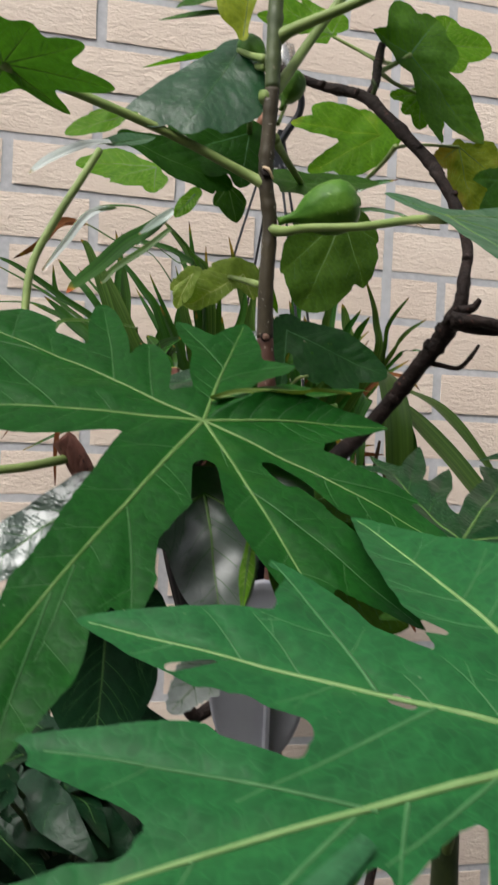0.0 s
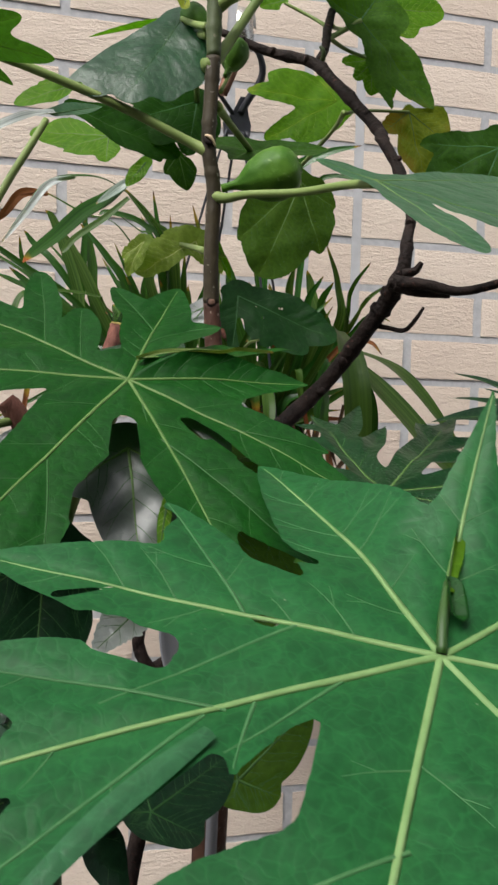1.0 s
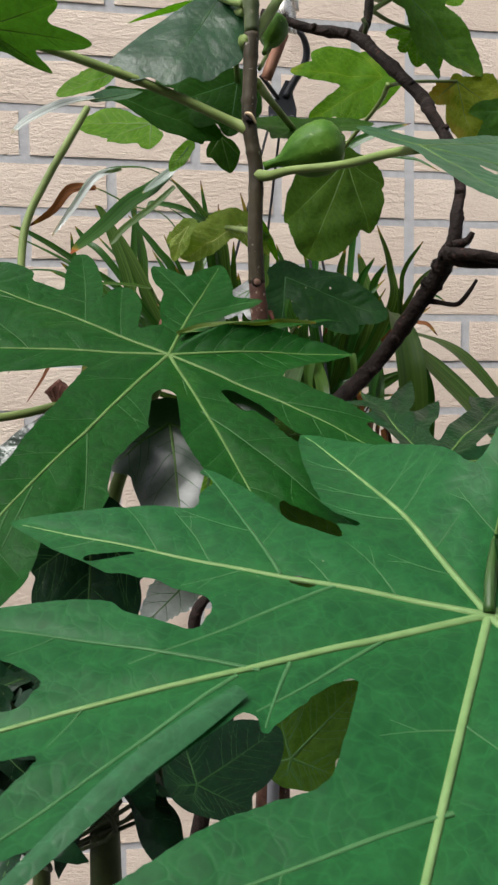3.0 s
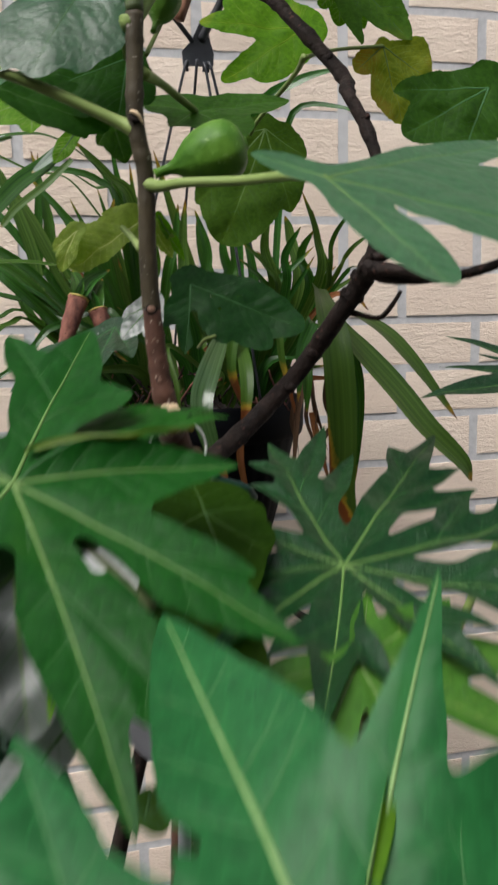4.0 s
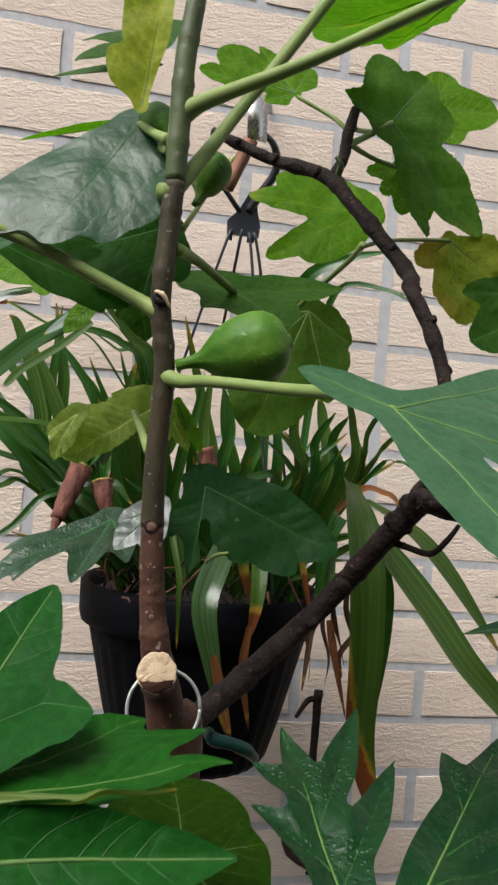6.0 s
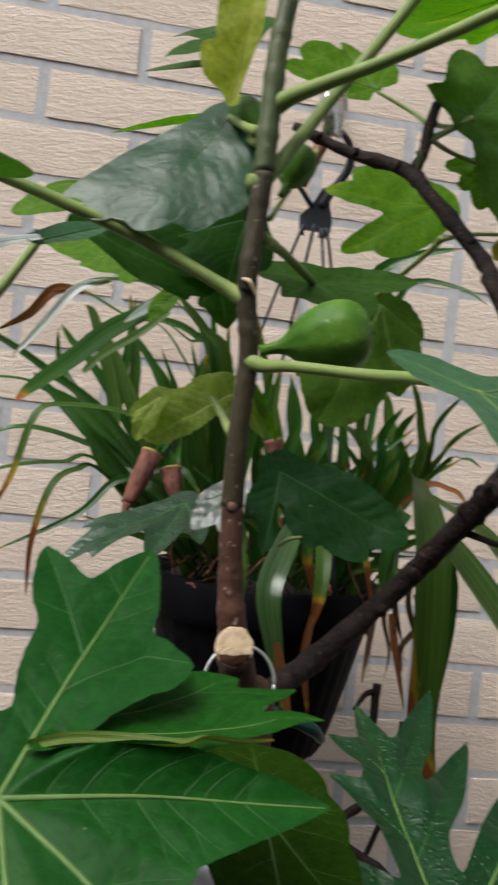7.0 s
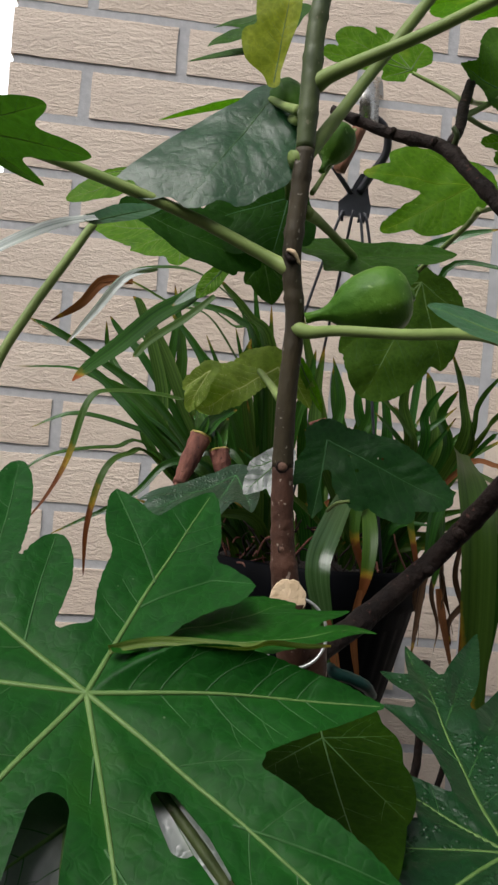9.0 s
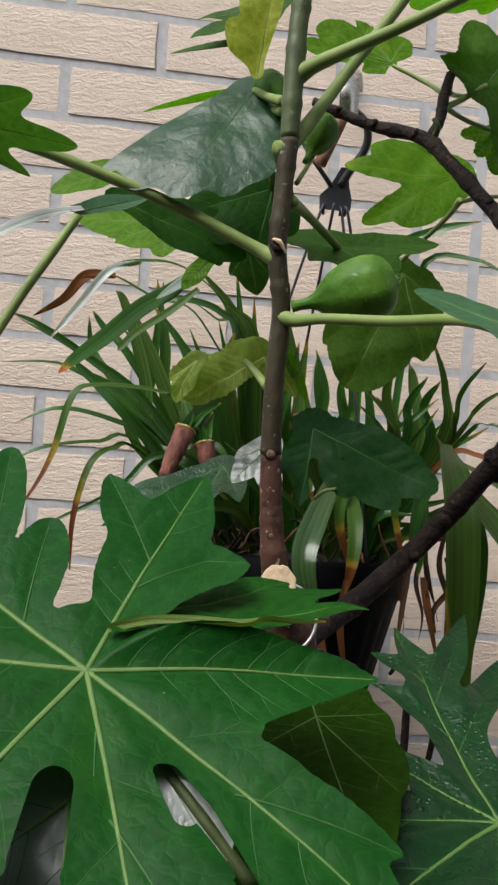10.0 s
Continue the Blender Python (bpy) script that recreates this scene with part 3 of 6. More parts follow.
        if kind == 0:
            main_d = np.minimum(main_d, d)
        else:
            side_d = np.minimum(side_d, d)
    both = np.minimum(main_d, side_d)
    quilt = pucker * size * (1 - np.exp(-(both / (0.022 * size)) ** 2))

    def stand(xy, z):
        xy, z = np.array(xy, float), np.array(z, float)
        for ang, kept, climb, window in turned:
            c, s = math.cos(radians(ang)), math.sin(radians(ang))
            u, v = xy[:, 0] * c + xy[:, 1] * s, -xy[:, 0] * s + xy[:, 1] * c
            phi = np.degrees(np.arctan2(v, u))
            w = np.clip((window - phi) / 12, 0, 1) * (v > 0) * (u > 0)
            less = (v - kept * (1 - np.exp(-np.maximum(v, 0) / kept))) * w
            xy = xy - np.column_stack([-s * less, c * less])
            z = z + climb * np.maximum(v, 0) * w
        return np.column_stack([xy, z])

    v = stand(places, shape(places[:, 0], places[:, 1]) + quilt)
    leaf = mesh_object(name, v, f, mat)
    rib = leaf.data.attributes.new("rib", "FLOAT", "POINT")
    rib.data.foreach_set("value", np.maximum(np.exp(-main_d / (0.022 * size)), 0.35 * np.exp(-side_d / (0.014 * size))).astype(np.float32))
    leaf.matrix_basis = m
    hang(leaf, parent, label)
    vv, vf, vi = [], [], []
    for pts, r0, r1, kind in lines:
        pts = np.array(pts)
        z = shape(pts[:, 0], pts[:, 1])
        radii = r1 + (r0 - r1) * np.linspace(1, 0, len(pts)) ** 1.25
        a, b = tube_arrays(stand(pts, z), radii, 5, cap=False, squash=0.75)
        o = len(vv)
        vv.extend(a)
        vf.extend(tuple(q + o for q in p) for p in b)
        vi.extend([kind] * len(b))
    if vv:
        ob = mesh_object("vein", vv, vf, [veins, side_mat or (PALE_SIDE if mat in (FIG_BRIGHT, FIG_YELLOW, FIG_LIME, FIG_BROWNED, PAPAYA_YOUNG) else SIDE_VEIN)], vi)
        ob.parent = leaf
    return leaf


def make_strap(parent, ctrl, width, mat, name="strap_leaf", label="", keel=0.25, face=(0, -0.5, 0.85), steps=20, twist=0.0):
    """A long leaf: a keeled ribbon through the control points, narrow at both ends."""
    pts = curve_points(ctrl, steps)
    width = width * (0.72 if width < 0.0235 else 0.95)
    tang = np.gradient(pts, axis=0)
    tang /= np.linalg.norm(tang, axis=1)[:, None]
    verts, uvs, faces = [], [], []
    cols = 6
    for i, p in enumerate(pts):
        s = i / (steps - 1)
        f = np.array(face, float)
        side = np.cross(tang[i], f)
        side /= np.linalg.norm(side) + 1e-9
        nrm = np.cross(side, tang[i])
        if twist:
            a = twist * s
            side, nrm = side * math.cos(a) + nrm * math.sin(a), nrm * math.cos(a) - side * math.sin(a)
        w = width * 0.5 * (0.55 + 0.45 * math.sin(min(1, s / 0.4) * math.pi / 2)) * (1 - s ** 3.2) ** 0.8 + 0.0004
        for k in range(cols + 1):
            u = k / cols * 2 - 1
            verts.append(p + side * w * u + nrm * (abs(u) - 0.5) * w * keel)
            uvs.append((k / cols, s))
    for i in range(steps - 1):
        for k in range(cols):
            a = i * (cols + 1) + k
            faces.append((a, a + 1, a + cols + 2, a + cols + 1))
    ob = mesh_object(name, verts, faces, mat, uvs=uvs)
    return hang(ob, parent, label)


def box_arrays(lo, hi):
    v = [(x, y, z) for x in (lo[0], hi[0]) for y in (lo[1], hi[1]) for z in (lo[2], hi[2])]
    f = [(0, 1, 3, 2), (4, 6, 7, 5), (0, 4, 5, 1), (2, 3, 7, 6), (0, 2, 6, 4), (1, 5, 7, 3)]
    return v, f


def box(name, lo, hi, mat, parent=None, label=""):
    v, f = box_arrays(lo, hi)
    ob = mesh_object(name, v, f, mat, smooth=False)
    return hang(ob, parent, label) if parent else ob


def lathe(name, profile, mat, parent, place, sides=48, flute=0.0, flutes=0, label="", axis=None):
    """A turned shape: (radius, height) rings round the upright through place, with flutes down its side."""
    verts, faces = [], []
    for r, z in profile:
        for k in range(sides):
            w = 2 * math.pi * k / sides
            q = r * (1 + (flute * math.cos(flutes * w) if flutes else 0))
            verts.append((q * math.cos(w), q * math.sin(w), z))
    for i in range(len(profile) - 1):
        for k in range(sides):
            faces.append((i * sides + k, i * sides + (k + 1) % sides, (i + 1) * sides + (k + 1) % sides, (i + 1) * sides + k))
    if axis is not None:
        m = Vector((0, 0, 1)).rotation_difference(Vector(axis)).to_matrix()
        verts = [m @ Vector(v) for v in verts]
    verts = [(v[0] + place[0], v[1] + place[1], v[2] + place[2]) for v in verts]
    ob = mesh_object(name, verts, faces, mat)
    return hang(ob, parent, label) if parent else ob


# ---- ground and far side ----
WALL_Y = 1.300
WALL_LEFT = -0.417
ground = box("ground", (-60, -60, -0.2), (60, 60, 0.0), CONCRETE)
tagged(ground, "plain dark grey patio ground", "ground", kind="structure")
# unseen dark wall behind the camera, added to cut low sky light
fence = box("wall_south", (-4.0, -1.35, 0.0), (4.0, -1.25, 2.7), BLOCKER_DARK)
tagged(fence, "unseen dark wall added to block low sky light", "fence", kind="structure")
annex = box("wall_far", (-6.0, 3.2, 0.0), (-0.75, 3.4, 2.02), RENDER_TAN)
tagged(annex, "low tan rendered wall beyond the house corner", "wall", kind="structure")

glow, gn, gl, gp = material("white_overcast_sky")
gp.inputs["Base Color"].default_value = (0.8, 0.8, 0.8, 1)
gp.inputs["Emission Color"].default_value = (0.95, 0.97, 1.0, 1)
gp.inputs["Emission Strength"].default_value = 1.6
backdrop = box("backdrop", (-40.0, 40.0, 0.0), (-2.5, 40.2, 30.0), glow)
tagged(backdrop, "plain white overcast sky beyond the house corner", "sky", kind="structure")

# ---- fig tree ----
fig_tree = thing("fig_tree", (-0.072, 0.63, 0.30), "young fig tree with a pruned stem and dark side branch", "tree")
TRUNK = [(-0.0621, 0.6180, 1.0043), (-0.0696, 0.6120, 1.0357), (-0.0793, 0.6030, 1.0744), (-0.0828, 0.6030, 1.0965), (-0.0859, 0.6030, 1.1325), (-0.0870, 0.6020, 1.1659), (-0.0865, 0.6010, 1.2077), (-0.0909, 0.6000, 1.2377), (-0.0902, 0.6000, 1.2684), (-0.0890, 0.6000, 1.2965)]
tube("trunk", [(-0.072, 0.63, 0.30), (-0.075, 0.622, 0.7)] + TRUNK[:5], [0.0150, 0.0128, 0.0118, 0.0104, 0.0072, 0.0061, 0.0055], BARK_RED, fig_tree, 60, 14, "reddish brown lower stem with pale flecks", bumps=0.06, rings=[(0.62, 0.08), (0.72, 0.1), (0.84, 0.1), (0.93, 0.08)], seed=3)
tube("stem", TRUNK[4:10], [0.0056, 0.0051, 0.0049, 0.0050, 0.0048, 0.0050], BARK_YOUNG, fig_tree, 60, 14, "grey-brown middle stem with leaf scars", bumps=0.05, rings=[(0.33, 0.1), (0.47, 0.14), (0.7, 0.16), (0.9, 0.1)], seed=4)
tube("shoot", [(-0.0890, 0.6000, 1.2965), (-0.0891, 0.6000, 1.3273), (-0.0887, 0.6000, 1.3583), (-0.0857, 0.6000, 1.3898), (-0.0848, 0.6000, 1.4353), (-0.0868, 0.6000, 1.4745)], [0.0050, 0.0053, 0.0050, 0.0047, 0.0045, 0.0042], BARK_GREEN, fig_tree, 50, 14, "greenish young top of the stem", bumps=0.05, rings=[(0.12, 0.12), (0.3, 0.14), (0.45, 0.14)], seed=5)

def scar(place, r, mat=SCAR):
    lathe("leaf_scar", [(0.0002, 0.0003), (r * 0.7, 0.0002), (r, -0.0004), (r * 1.05, -0.002)], mat, fig_tree, place, 18, axis=(0.05, -1, 0.1))
    lathe("scar_rim", [(r * 0.9, -0.0006), (r * 1.08, 0.0001), (r * 1.28, -0.0010), (r * 1.3, -0.0025)], BARK_DARK, fig_tree, place, 18, axis=(0.05, -1, 0.1))


scar((-0.0865, 0.5974, 1.1330), 0.0027)
tube("split_bark", [(-0.0944, 0.5952, 1.2428), (-0.0907, 0.5940, 1.2414), (-0.0870, 0.5950, 1.2360)], [0.0008, 0.0014, 0.0007], CUT, fig_tree, 10, 6, bumps=0.3)
tube("split_bark", [(-0.0949, 0.5955, 1.2411), (-0.0924, 0.5945, 1.2379), (-0.0889, 0.5950, 1.2379)], [0.0010, 0.0018, 0.0008], BARK_DARK, fig_tree, 10, 6, bumps=0.3)
scar((-0.0833, 0.5966, 1.0908), 0.0017)


# pruned stub with a pale round cut
tube("pruned_stub", [(-0.0770, 0.6040, 1.0589), (-0.0788, 0.5920, 1.0646), (-0.0804, 0.5805, 1.0690)], [0.0088, 0.0088, 0.0086], BARK_RED, fig_tree, 8, 20, bumps=0.05)
cut_rng = np.random.default_rng(5)
cut_v, cut_f, around = [(0.0, 0.0, 0.0008)], [], 40
edge = 1 + 0.05 * np.convolve(cut_rng.normal(size=around + 4), np.ones(3) / 3, "same")[2:-2] + 0.018 * cut_rng.normal(size=around)
for q, (share, lift) in enumerate(((0.3, 0.0010), (0.55, 0.0004), (0.8, 0.0007), (0.97, 0.0002), (1.0, -0.0012))):
    for k in range(around):
        w = 2 * math.pi * k / around
        rad = 0.0090 * share * (1 + (edge[k] - 1) * share)
        cut_v.append((rad * math.cos(w), rad * math.sin(w) * 1.06, lift * 0.6 + 0.00009 * cut_rng.normal()))
cut_f += [(0, 1 + k, 1 + (k + 1) % around) for k in range(around)]
cut_f += [(1 + q * around + k, 1 + (q + 1) * around + k, 1 + (q + 1) * around + (k + 1) % around, 1 + q * around + (k + 1) % around) for q in range(4) for k in range(around)]
turn = Vector((0, 0, 1)).rotation_difference(Vector((-0.12, -1, 0.1))).to_matrix()
cut_at = Vector((-0.0804, 0.5800, 1.0691))
hang(mesh_object("cut_face", [turn @ Vector(v) + cut_at for v in cut_v], cut_f, CUT, smooth=False), fig_tree, "fresh pale round pruning cut")

# side branch
BRANCH = [(-0.0634, 0.6280, 1.0203), (-0.0523, 0.6400, 1.0282), (-0.0147, 0.6680, 1.0497), (0.0250, 0.6720, 1.0874), (0.0458, 0.6500, 1.1244), (0.0555, 0.6320, 1.1456), (0.0555, 0.6100, 1.1601)]
tube("branch", BRANCH, [0.0068, 0.0066, 0.0068, 0.0062, 0.0066, 0.0070, 0.0064], BARK_DARK, fig_tree, 60, 14, "dark wrinkled side branch", bumps=0.12, rings=[(0.30, 0.18), (0.6, 0.12), (0.78, 0.2), (0.88, 0.15)], seed=6)
UPPER_BRANCH = [(0.0544, 0.6160, 1.1545), (0.0572, 0.6080, 1.1673), (0.0601, 0.6100, 1.1875), (0.0658, 0.6180, 1.2099), (0.0605, 0.6300, 1.2433), (0.0525, 0.6450, 1.2699), (0.0590, 0.6680, 1.2845), (0.0472, 0.6850, 1.3079), (0.0324, 0.7020, 1.3320), (0.0171, 0.7200, 1.3546), (-0.0139, 0.7400, 1.3672), (-0.0418, 0.7550, 1.3818), (-0.0534, 0.7600, 1.3878)]
tube("branch", UPPER_BRANCH, [0.0056, 0.0052, 0.0041, 0.0038, 0.0040, 0.0043, 0.0047, 0.0048, 0.0047, 0.0046, 0.0039, 0.0034, 0.0030], BARK_DARK, fig_tree, 90, 14, "dark wrinkled side branch", bumps=0.14, rings=[(0.15, 0.2), (0.33, 0.2), (0.44, 0.25), (0.52, 0.15), (0.62, 0.3), (0.72, 0.25), (0.8, 0.25), (0.9, 0.2)], seed=7)
tube("twig", [(0.0494, 0.6050, 1.1558), (0.0681, 0.5900, 1.1526), (0.0875, 0.5800, 1.1480), (0.1055, 0.5650, 1.1514), (0.1210, 0.5550, 1.1575)], [0.0054, 0.0040, 0.0033, 0.0031, 0.0027], BARK_DARK, fig_tree, 30, 10, bumps=0.15, seed=8)
tube("twig", [(0.0495, 0.6050, 1.1538), (0.0645, 0.6000, 1.1491), (0.0880, 0.5950, 1.1482)], [0.005, 0.004, 0.0035], BARK_DARK, fig_tree, 20, 10, bumps=0.15, seed=9)
tube("twig", [(0.0498, 0.6480, 1.1291), (0.0589, 0.6400, 1.1264), (0.0700, 0.6320, 1.1242), (0.0771, 0.6280, 1.1321), (0.0828, 0.6260, 1.1416)], [0.0026, 0.0019, 0.0018, 0.0017, 0.0012], BARK_DARK, fig_tree, 24, 10, bumps=0.15, seed=10)
tube("twig", [(0.0547, 0.6030, 1.1611), (0.0629, 0.6000, 1.1641), (0.0662, 0.5970, 1.1698)], [0.004, 0.003, 0.0018], BARK_DARK, fig_tree, 14, 8, bumps=0.15, seed=11)
tube("twig", [(0.0224, 0.7180, 1.3540), (0.0300, 0.7250, 1.3709), (0.0350, 0.7350, 1.3908), (0.0416, 0.7450, 1.4116)], [0.004, 0.0036, 0.004, 0.0036], BARK_DARK, fig_tree, 20, 10, bumps=0.2, seed=12)
tube("twig", [(0.0241, 0.7150, 1.3541), (0.0240, 0.7100, 1.3592), (0.0208, 0.7100, 1.3643)], [0.0025, 0.002, 0.0016], BARK_GREEN, fig_tree, 10, 8)

node_rng = np.random.default_rng(12)
for way, r in ((BRANCH, 0.0066), (UPPER_BRANCH, 0.0044)):
    pts = curve_points(way, 60)
    for i in range(9, 58, 6 if r > 0.005 else 4):
        ahead = pts[i + 1] - pts[i]
        ahead /= np.linalg.norm(ahead)
        out = np.cross(ahead, np.array((node_rng.uniform(-1, 1), node_rng.uniform(-0.3, 0.3), 1.0)))
        out = out / np.linalg.norm(out) * node_rng.choice((-1, 1))
        out = out + np.array((0, -0.6, 0))
        out /= np.linalg.norm(out)
        foot = pts[i] + out * r * 0.55
        tube("bud_node", [foot, foot + out * r * 0.45, foot + out * r * 0.8 + ahead * r * 0.3], [r * 0.85, r * 0.62, r * 0.18], BARK_DARK, fig_tree, 8, 9, bumps=0.3, seed=i)
        if node_rng.random() < 0.5:
            lathe("leaf_scar", [(0.0002, r * 0.06), (r * 0.3, r * 0.05), (r * 0.42, -r * 0.05), (r * 0.44, -r * 0.3)], SCAR_DARK, fig_tree, foot + out * r * 0.62, 12, axis=out)


# petioles
PET_A = [(-0.0947, 0.6000, 1.2900), (-0.0881, 0.6030, 1.2945), (-0.0727, 0.6120, 1.3190), (-0.0566, 0.6180, 1.3457), (-0.0356, 0.6200, 1.3780), (-0.0098, 0.6200, 1.4192)]
tube("petiole", PET_A, [0.0052, 0.0044, 0.0036, 0.0033, 0.0033, 0.0033], PETIOLE, fig_tree, 40, 12)
tube("petiole", [(-0.0868, 0.6000, 1.3303), (-0.0797, 0.5950, 1.3341), (-0.0643, 0.5850, 1.3393), (-0.0433, 0.5750, 1.3473), (-0.0209, 0.5650, 1.3575), (0.0312, 0.5550, 1.3879)], [0.0050, 0.0040, 0.0034, 0.0030, 0.0029, 0.003], PETIOLE, fig_tree, 40, 12)
tube("petiole", [(-0.0910, 0.6000, 1.2335), (-0.1053, 0.6040, 1.2409), (-0.1415, 0.6060, 1.2563), (-0.1739, 0.6020, 1.2658), (-0.2162, 0.5970, 1.2764), (-0.2460, 0.5860, 1.2790), (-0.2575, 0.5770, 1.2783)], [0.0044, 0.0034, 0.0031, 0.0030, 0.0030, 0.0029, 0.0029], PETIOLE, fig_tree, 50, 12)
tube("petiole", [(-0.0868, 0.6010, 1.2043), (-0.0787, 0.5920, 1.2018), (-0.0671, 0.5780, 1.2018), (-0.0402, 0.5550, 1.1997), (-0.0205, 0.5200, 1.1970), (-0.0158, 0.4852, 1.1890)], [0.0044, 0.0033, 0.0027, 0.0026, 0.0026, 0.0027], PETIOLE, fig_tree, 40, 12)
tube("petiole", [(-0.2612, 0.5850, 1.0711), (-0.2432, 0.5980, 1.1168), (-0.2386, 0.6120, 1.1672), (-0.2251, 0.6220, 1.2019), (-0.2100, 0.6320, 1.2325), (-0.1981, 0.6400, 1.2568)], [0.0025, 0.0025, 0.0026, 0.0026, 0.0026, 0.0024], PETIOLE, fig_tree, 36, 12)
tube("petiole", [(-0.0855, 0.6020, 1.2653), (-0.0700, 0.6400, 1.2697), (-0.0418, 0.6890, 1.2664)], [0.0036, 0.0026, 0.0024], PETIOLE, fig_tree, 20, 10)
tube("petiole", [(-0.0932, 0.6040, 1.3174), (-0.1000, 0.6180, 1.3250), (-0.1063, 0.6322, 1.3338)], [0.003, 0.0023, 0.0022], PETIOLE, fig_tree, 14, 10)
tube("petiole", [(-0.0924, 0.6060, 1.3137), (-0.0961, 0.6350, 1.3204), (-0.0880, 0.6720, 1.2930)], [0.003, 0.0023, 0.0020], PETIOLE, fig_tree, 14, 10)
tube("petiole", [(-0.0827, 0.6060, 1.2763), (-0.0682, 0.6400, 1.3061), (-0.0498, 0.6800, 1.3425)], [0.0014, 0.0011, 0.0011], PETIOLE, fig_tree, 14, 8)
tube("petiole", [(0.0393, 0.7370, 1.3958), (0.0500, 0.7600, 1.4050), (0.0640, 0.7750, 1.4120)], [0.0022, 0.0018, 0.0018], PETIOLE, fig_tree, 14, 8)
tube("petiole", [(0.0302, 0.7300, 1.3792), (0.0450, 0.7390, 1.3900), (0.0686, 0.7450, 1.4075)], [0.0028, 0.0022, 0.0022], PETIOLE, fig_tree, 14, 8)
tube("petiole", [(0.0349, 0.7330, 1.3834), (0.0600, 0.7550, 1.3850), (0.0935, 0.7750, 1.3877)], [0.0020, 0.0016, 0.0016], PETIOLE, fig_tree, 14, 8)
tube("petiole", [(0.0345, 0.7370, 1.3942), (0.0305, 0.7650, 1.4136), (0.0065, 0.7750, 1.4282)], [0.0020, 0.0016, 0.0014], PETIOLE, fig_tree, 14, 8)
tube("petiole", [(0.0362, 0.6900, 1.3040), (0.0650, 0.7120, 1.3170), (0.1130, 0.7350, 1.3290)], [0.0016, 0.0013, 0.0013], PETIOLE, fig_tree, 14, 8)
tube("petiole", [(0.0362, 0.6900, 1.3047), (0.0439, 0.7400, 1.3070), (0.0301, 0.8000, 1.2880), (0.0272, 0.8200, 1.2799)], [0.0024, 0.0019, 0.0018, 0.0016], PETIOLE, fig_tree, 14, 8)
tube("petiole", [(-0.0903, 0.6040, 1.1678), (-0.0923, 0.6600, 1.1813), (-0.0956, 0.7220, 1.1954)], [0.0026, 0.002, 0.0018], PETIOLE, fig_tree, 14, 8)
tube("petiole", [(-0.0363, 0.6640, 1.1143), (-0.0430, 0.6680, 1.1121), (-0.0462, 0.6800, 1.1063)], [0.0010, 0.0012, 0.0012], PETIOLE, fig_tree, 14, 8)

# ---- fig leaves ----
OVATE = [(0, 1.0, 0.34, 0.35, 0.75, []), (62, 0.42, 0.24, 0.1, 0.8, []), (-62, 0.42, 0.24, 0.1, 0.8, []), (150, 0.16, 0.2, 0.1, 0.9, []), (-150, 0.16, 0.2, 0.1, 0.9, [])]
ROUND = [(0, 1.0, 0.40, 0.12, 0.9, []), (58, 0.66, 0.34, 0.1, 0.9, []), (-58, 0.66, 0.34, 0.1, 0.9, []), (125, 0.34, 0.26, 0.1, 0.9, []), (-125, 0.34, 0.26, 0.1, 0.9, [])]
NARROW = [(0, 1.0, 0.15, 0.6, 0.5, [])]
T = fig_tree
make_leaf(T, (-0.1063, 0.6320, 1.3340), (-0.1923, 0.6123, 1.2757), (-0.19, -0.80, 0.55), [(5, 0.99, 0.09, 0.3, 0.5, []), (15, 0.96, 0.15, 0.0, 0.4, []), (28, 0.87, 0.18, 0.0, 0.4, []), (43, 0.76, 0.18, 0.0, 0.5, []), (57, 0.63, 0.15, 0.0, 0.5, [])], FIG_GLOSSY, VEIN_DIM, label="glossy dark leaf shining with skylight", blend=0.6, fold=0.03, wave=0.010, bend=(0, -0.30, 0), seed=1, pucker=0.0022, vein=0.0004, side_veins=16, ribs=(2,))
make_leaf(T, (-0.1800, 0.6550, 1.2723), (-0.1058, 0.6550, 1.2438), (0.1, -0.9, 0.4), [(3, 1.03, 0.216, 0.00, 0.21, []), (-8, 0.91, 0.076, 0.06, 0.34, []), (16, 0.98, 0.147, 0.07, 0.60, [])], FIG_SHADE, VEIN_DIM, label="broad leaf seen from below, shade put into its colour", wave=0.008, seed=2, ragged=0.0004, vein=0.0004)
make_leaf(T, (-0.0880, 0.6720, 1.2930), (-0.1493, 0.6690, 1.2860), (0.0, -0.9, 0.4), [(-2, 1.0, 0.17, 0.1, 0.7, []), (20, 0.98, 0.24, 0.05, 0.7, []), (45, 0.92, 0.26, 0.05, 0.7, []), (72, 0.86, 0.24, 0.1, 0.7, []), (100, 0.6, 0.2, 0.1, 0.8, [])], FIG_SHADE, VEIN_SOFT, label="leaf behind the stem, shade of the one above put into its colour", wave=0.012, seed=22, ragged=0.0004, vein=0.0005, ribs=(1, 3))
make_leaf(T, (-0.1944, 0.6030, 1.2483), (-0.1596, 0.6500, 1.2737), (0.0, -0.85, 0.5), NARROW, FIG_PALE, VEIN_DIM, fold=0.2, seed=3)
make_strap(T, [(-0.1911, 0.6050, 1.2510), (-0.2042, 0.5900, 1.2430), (-0.2156, 0.5750, 1.2330), (-0.2290, 0.5600, 1.2200), (-0.2390, 0.5500, 1.2080)], 0.013, STRAP_SHEEN, "leaf", "leaf seen edge-on, silvery sheen painted in its colour", face=(0.1, -0.5, 0.85), keel=0.5)
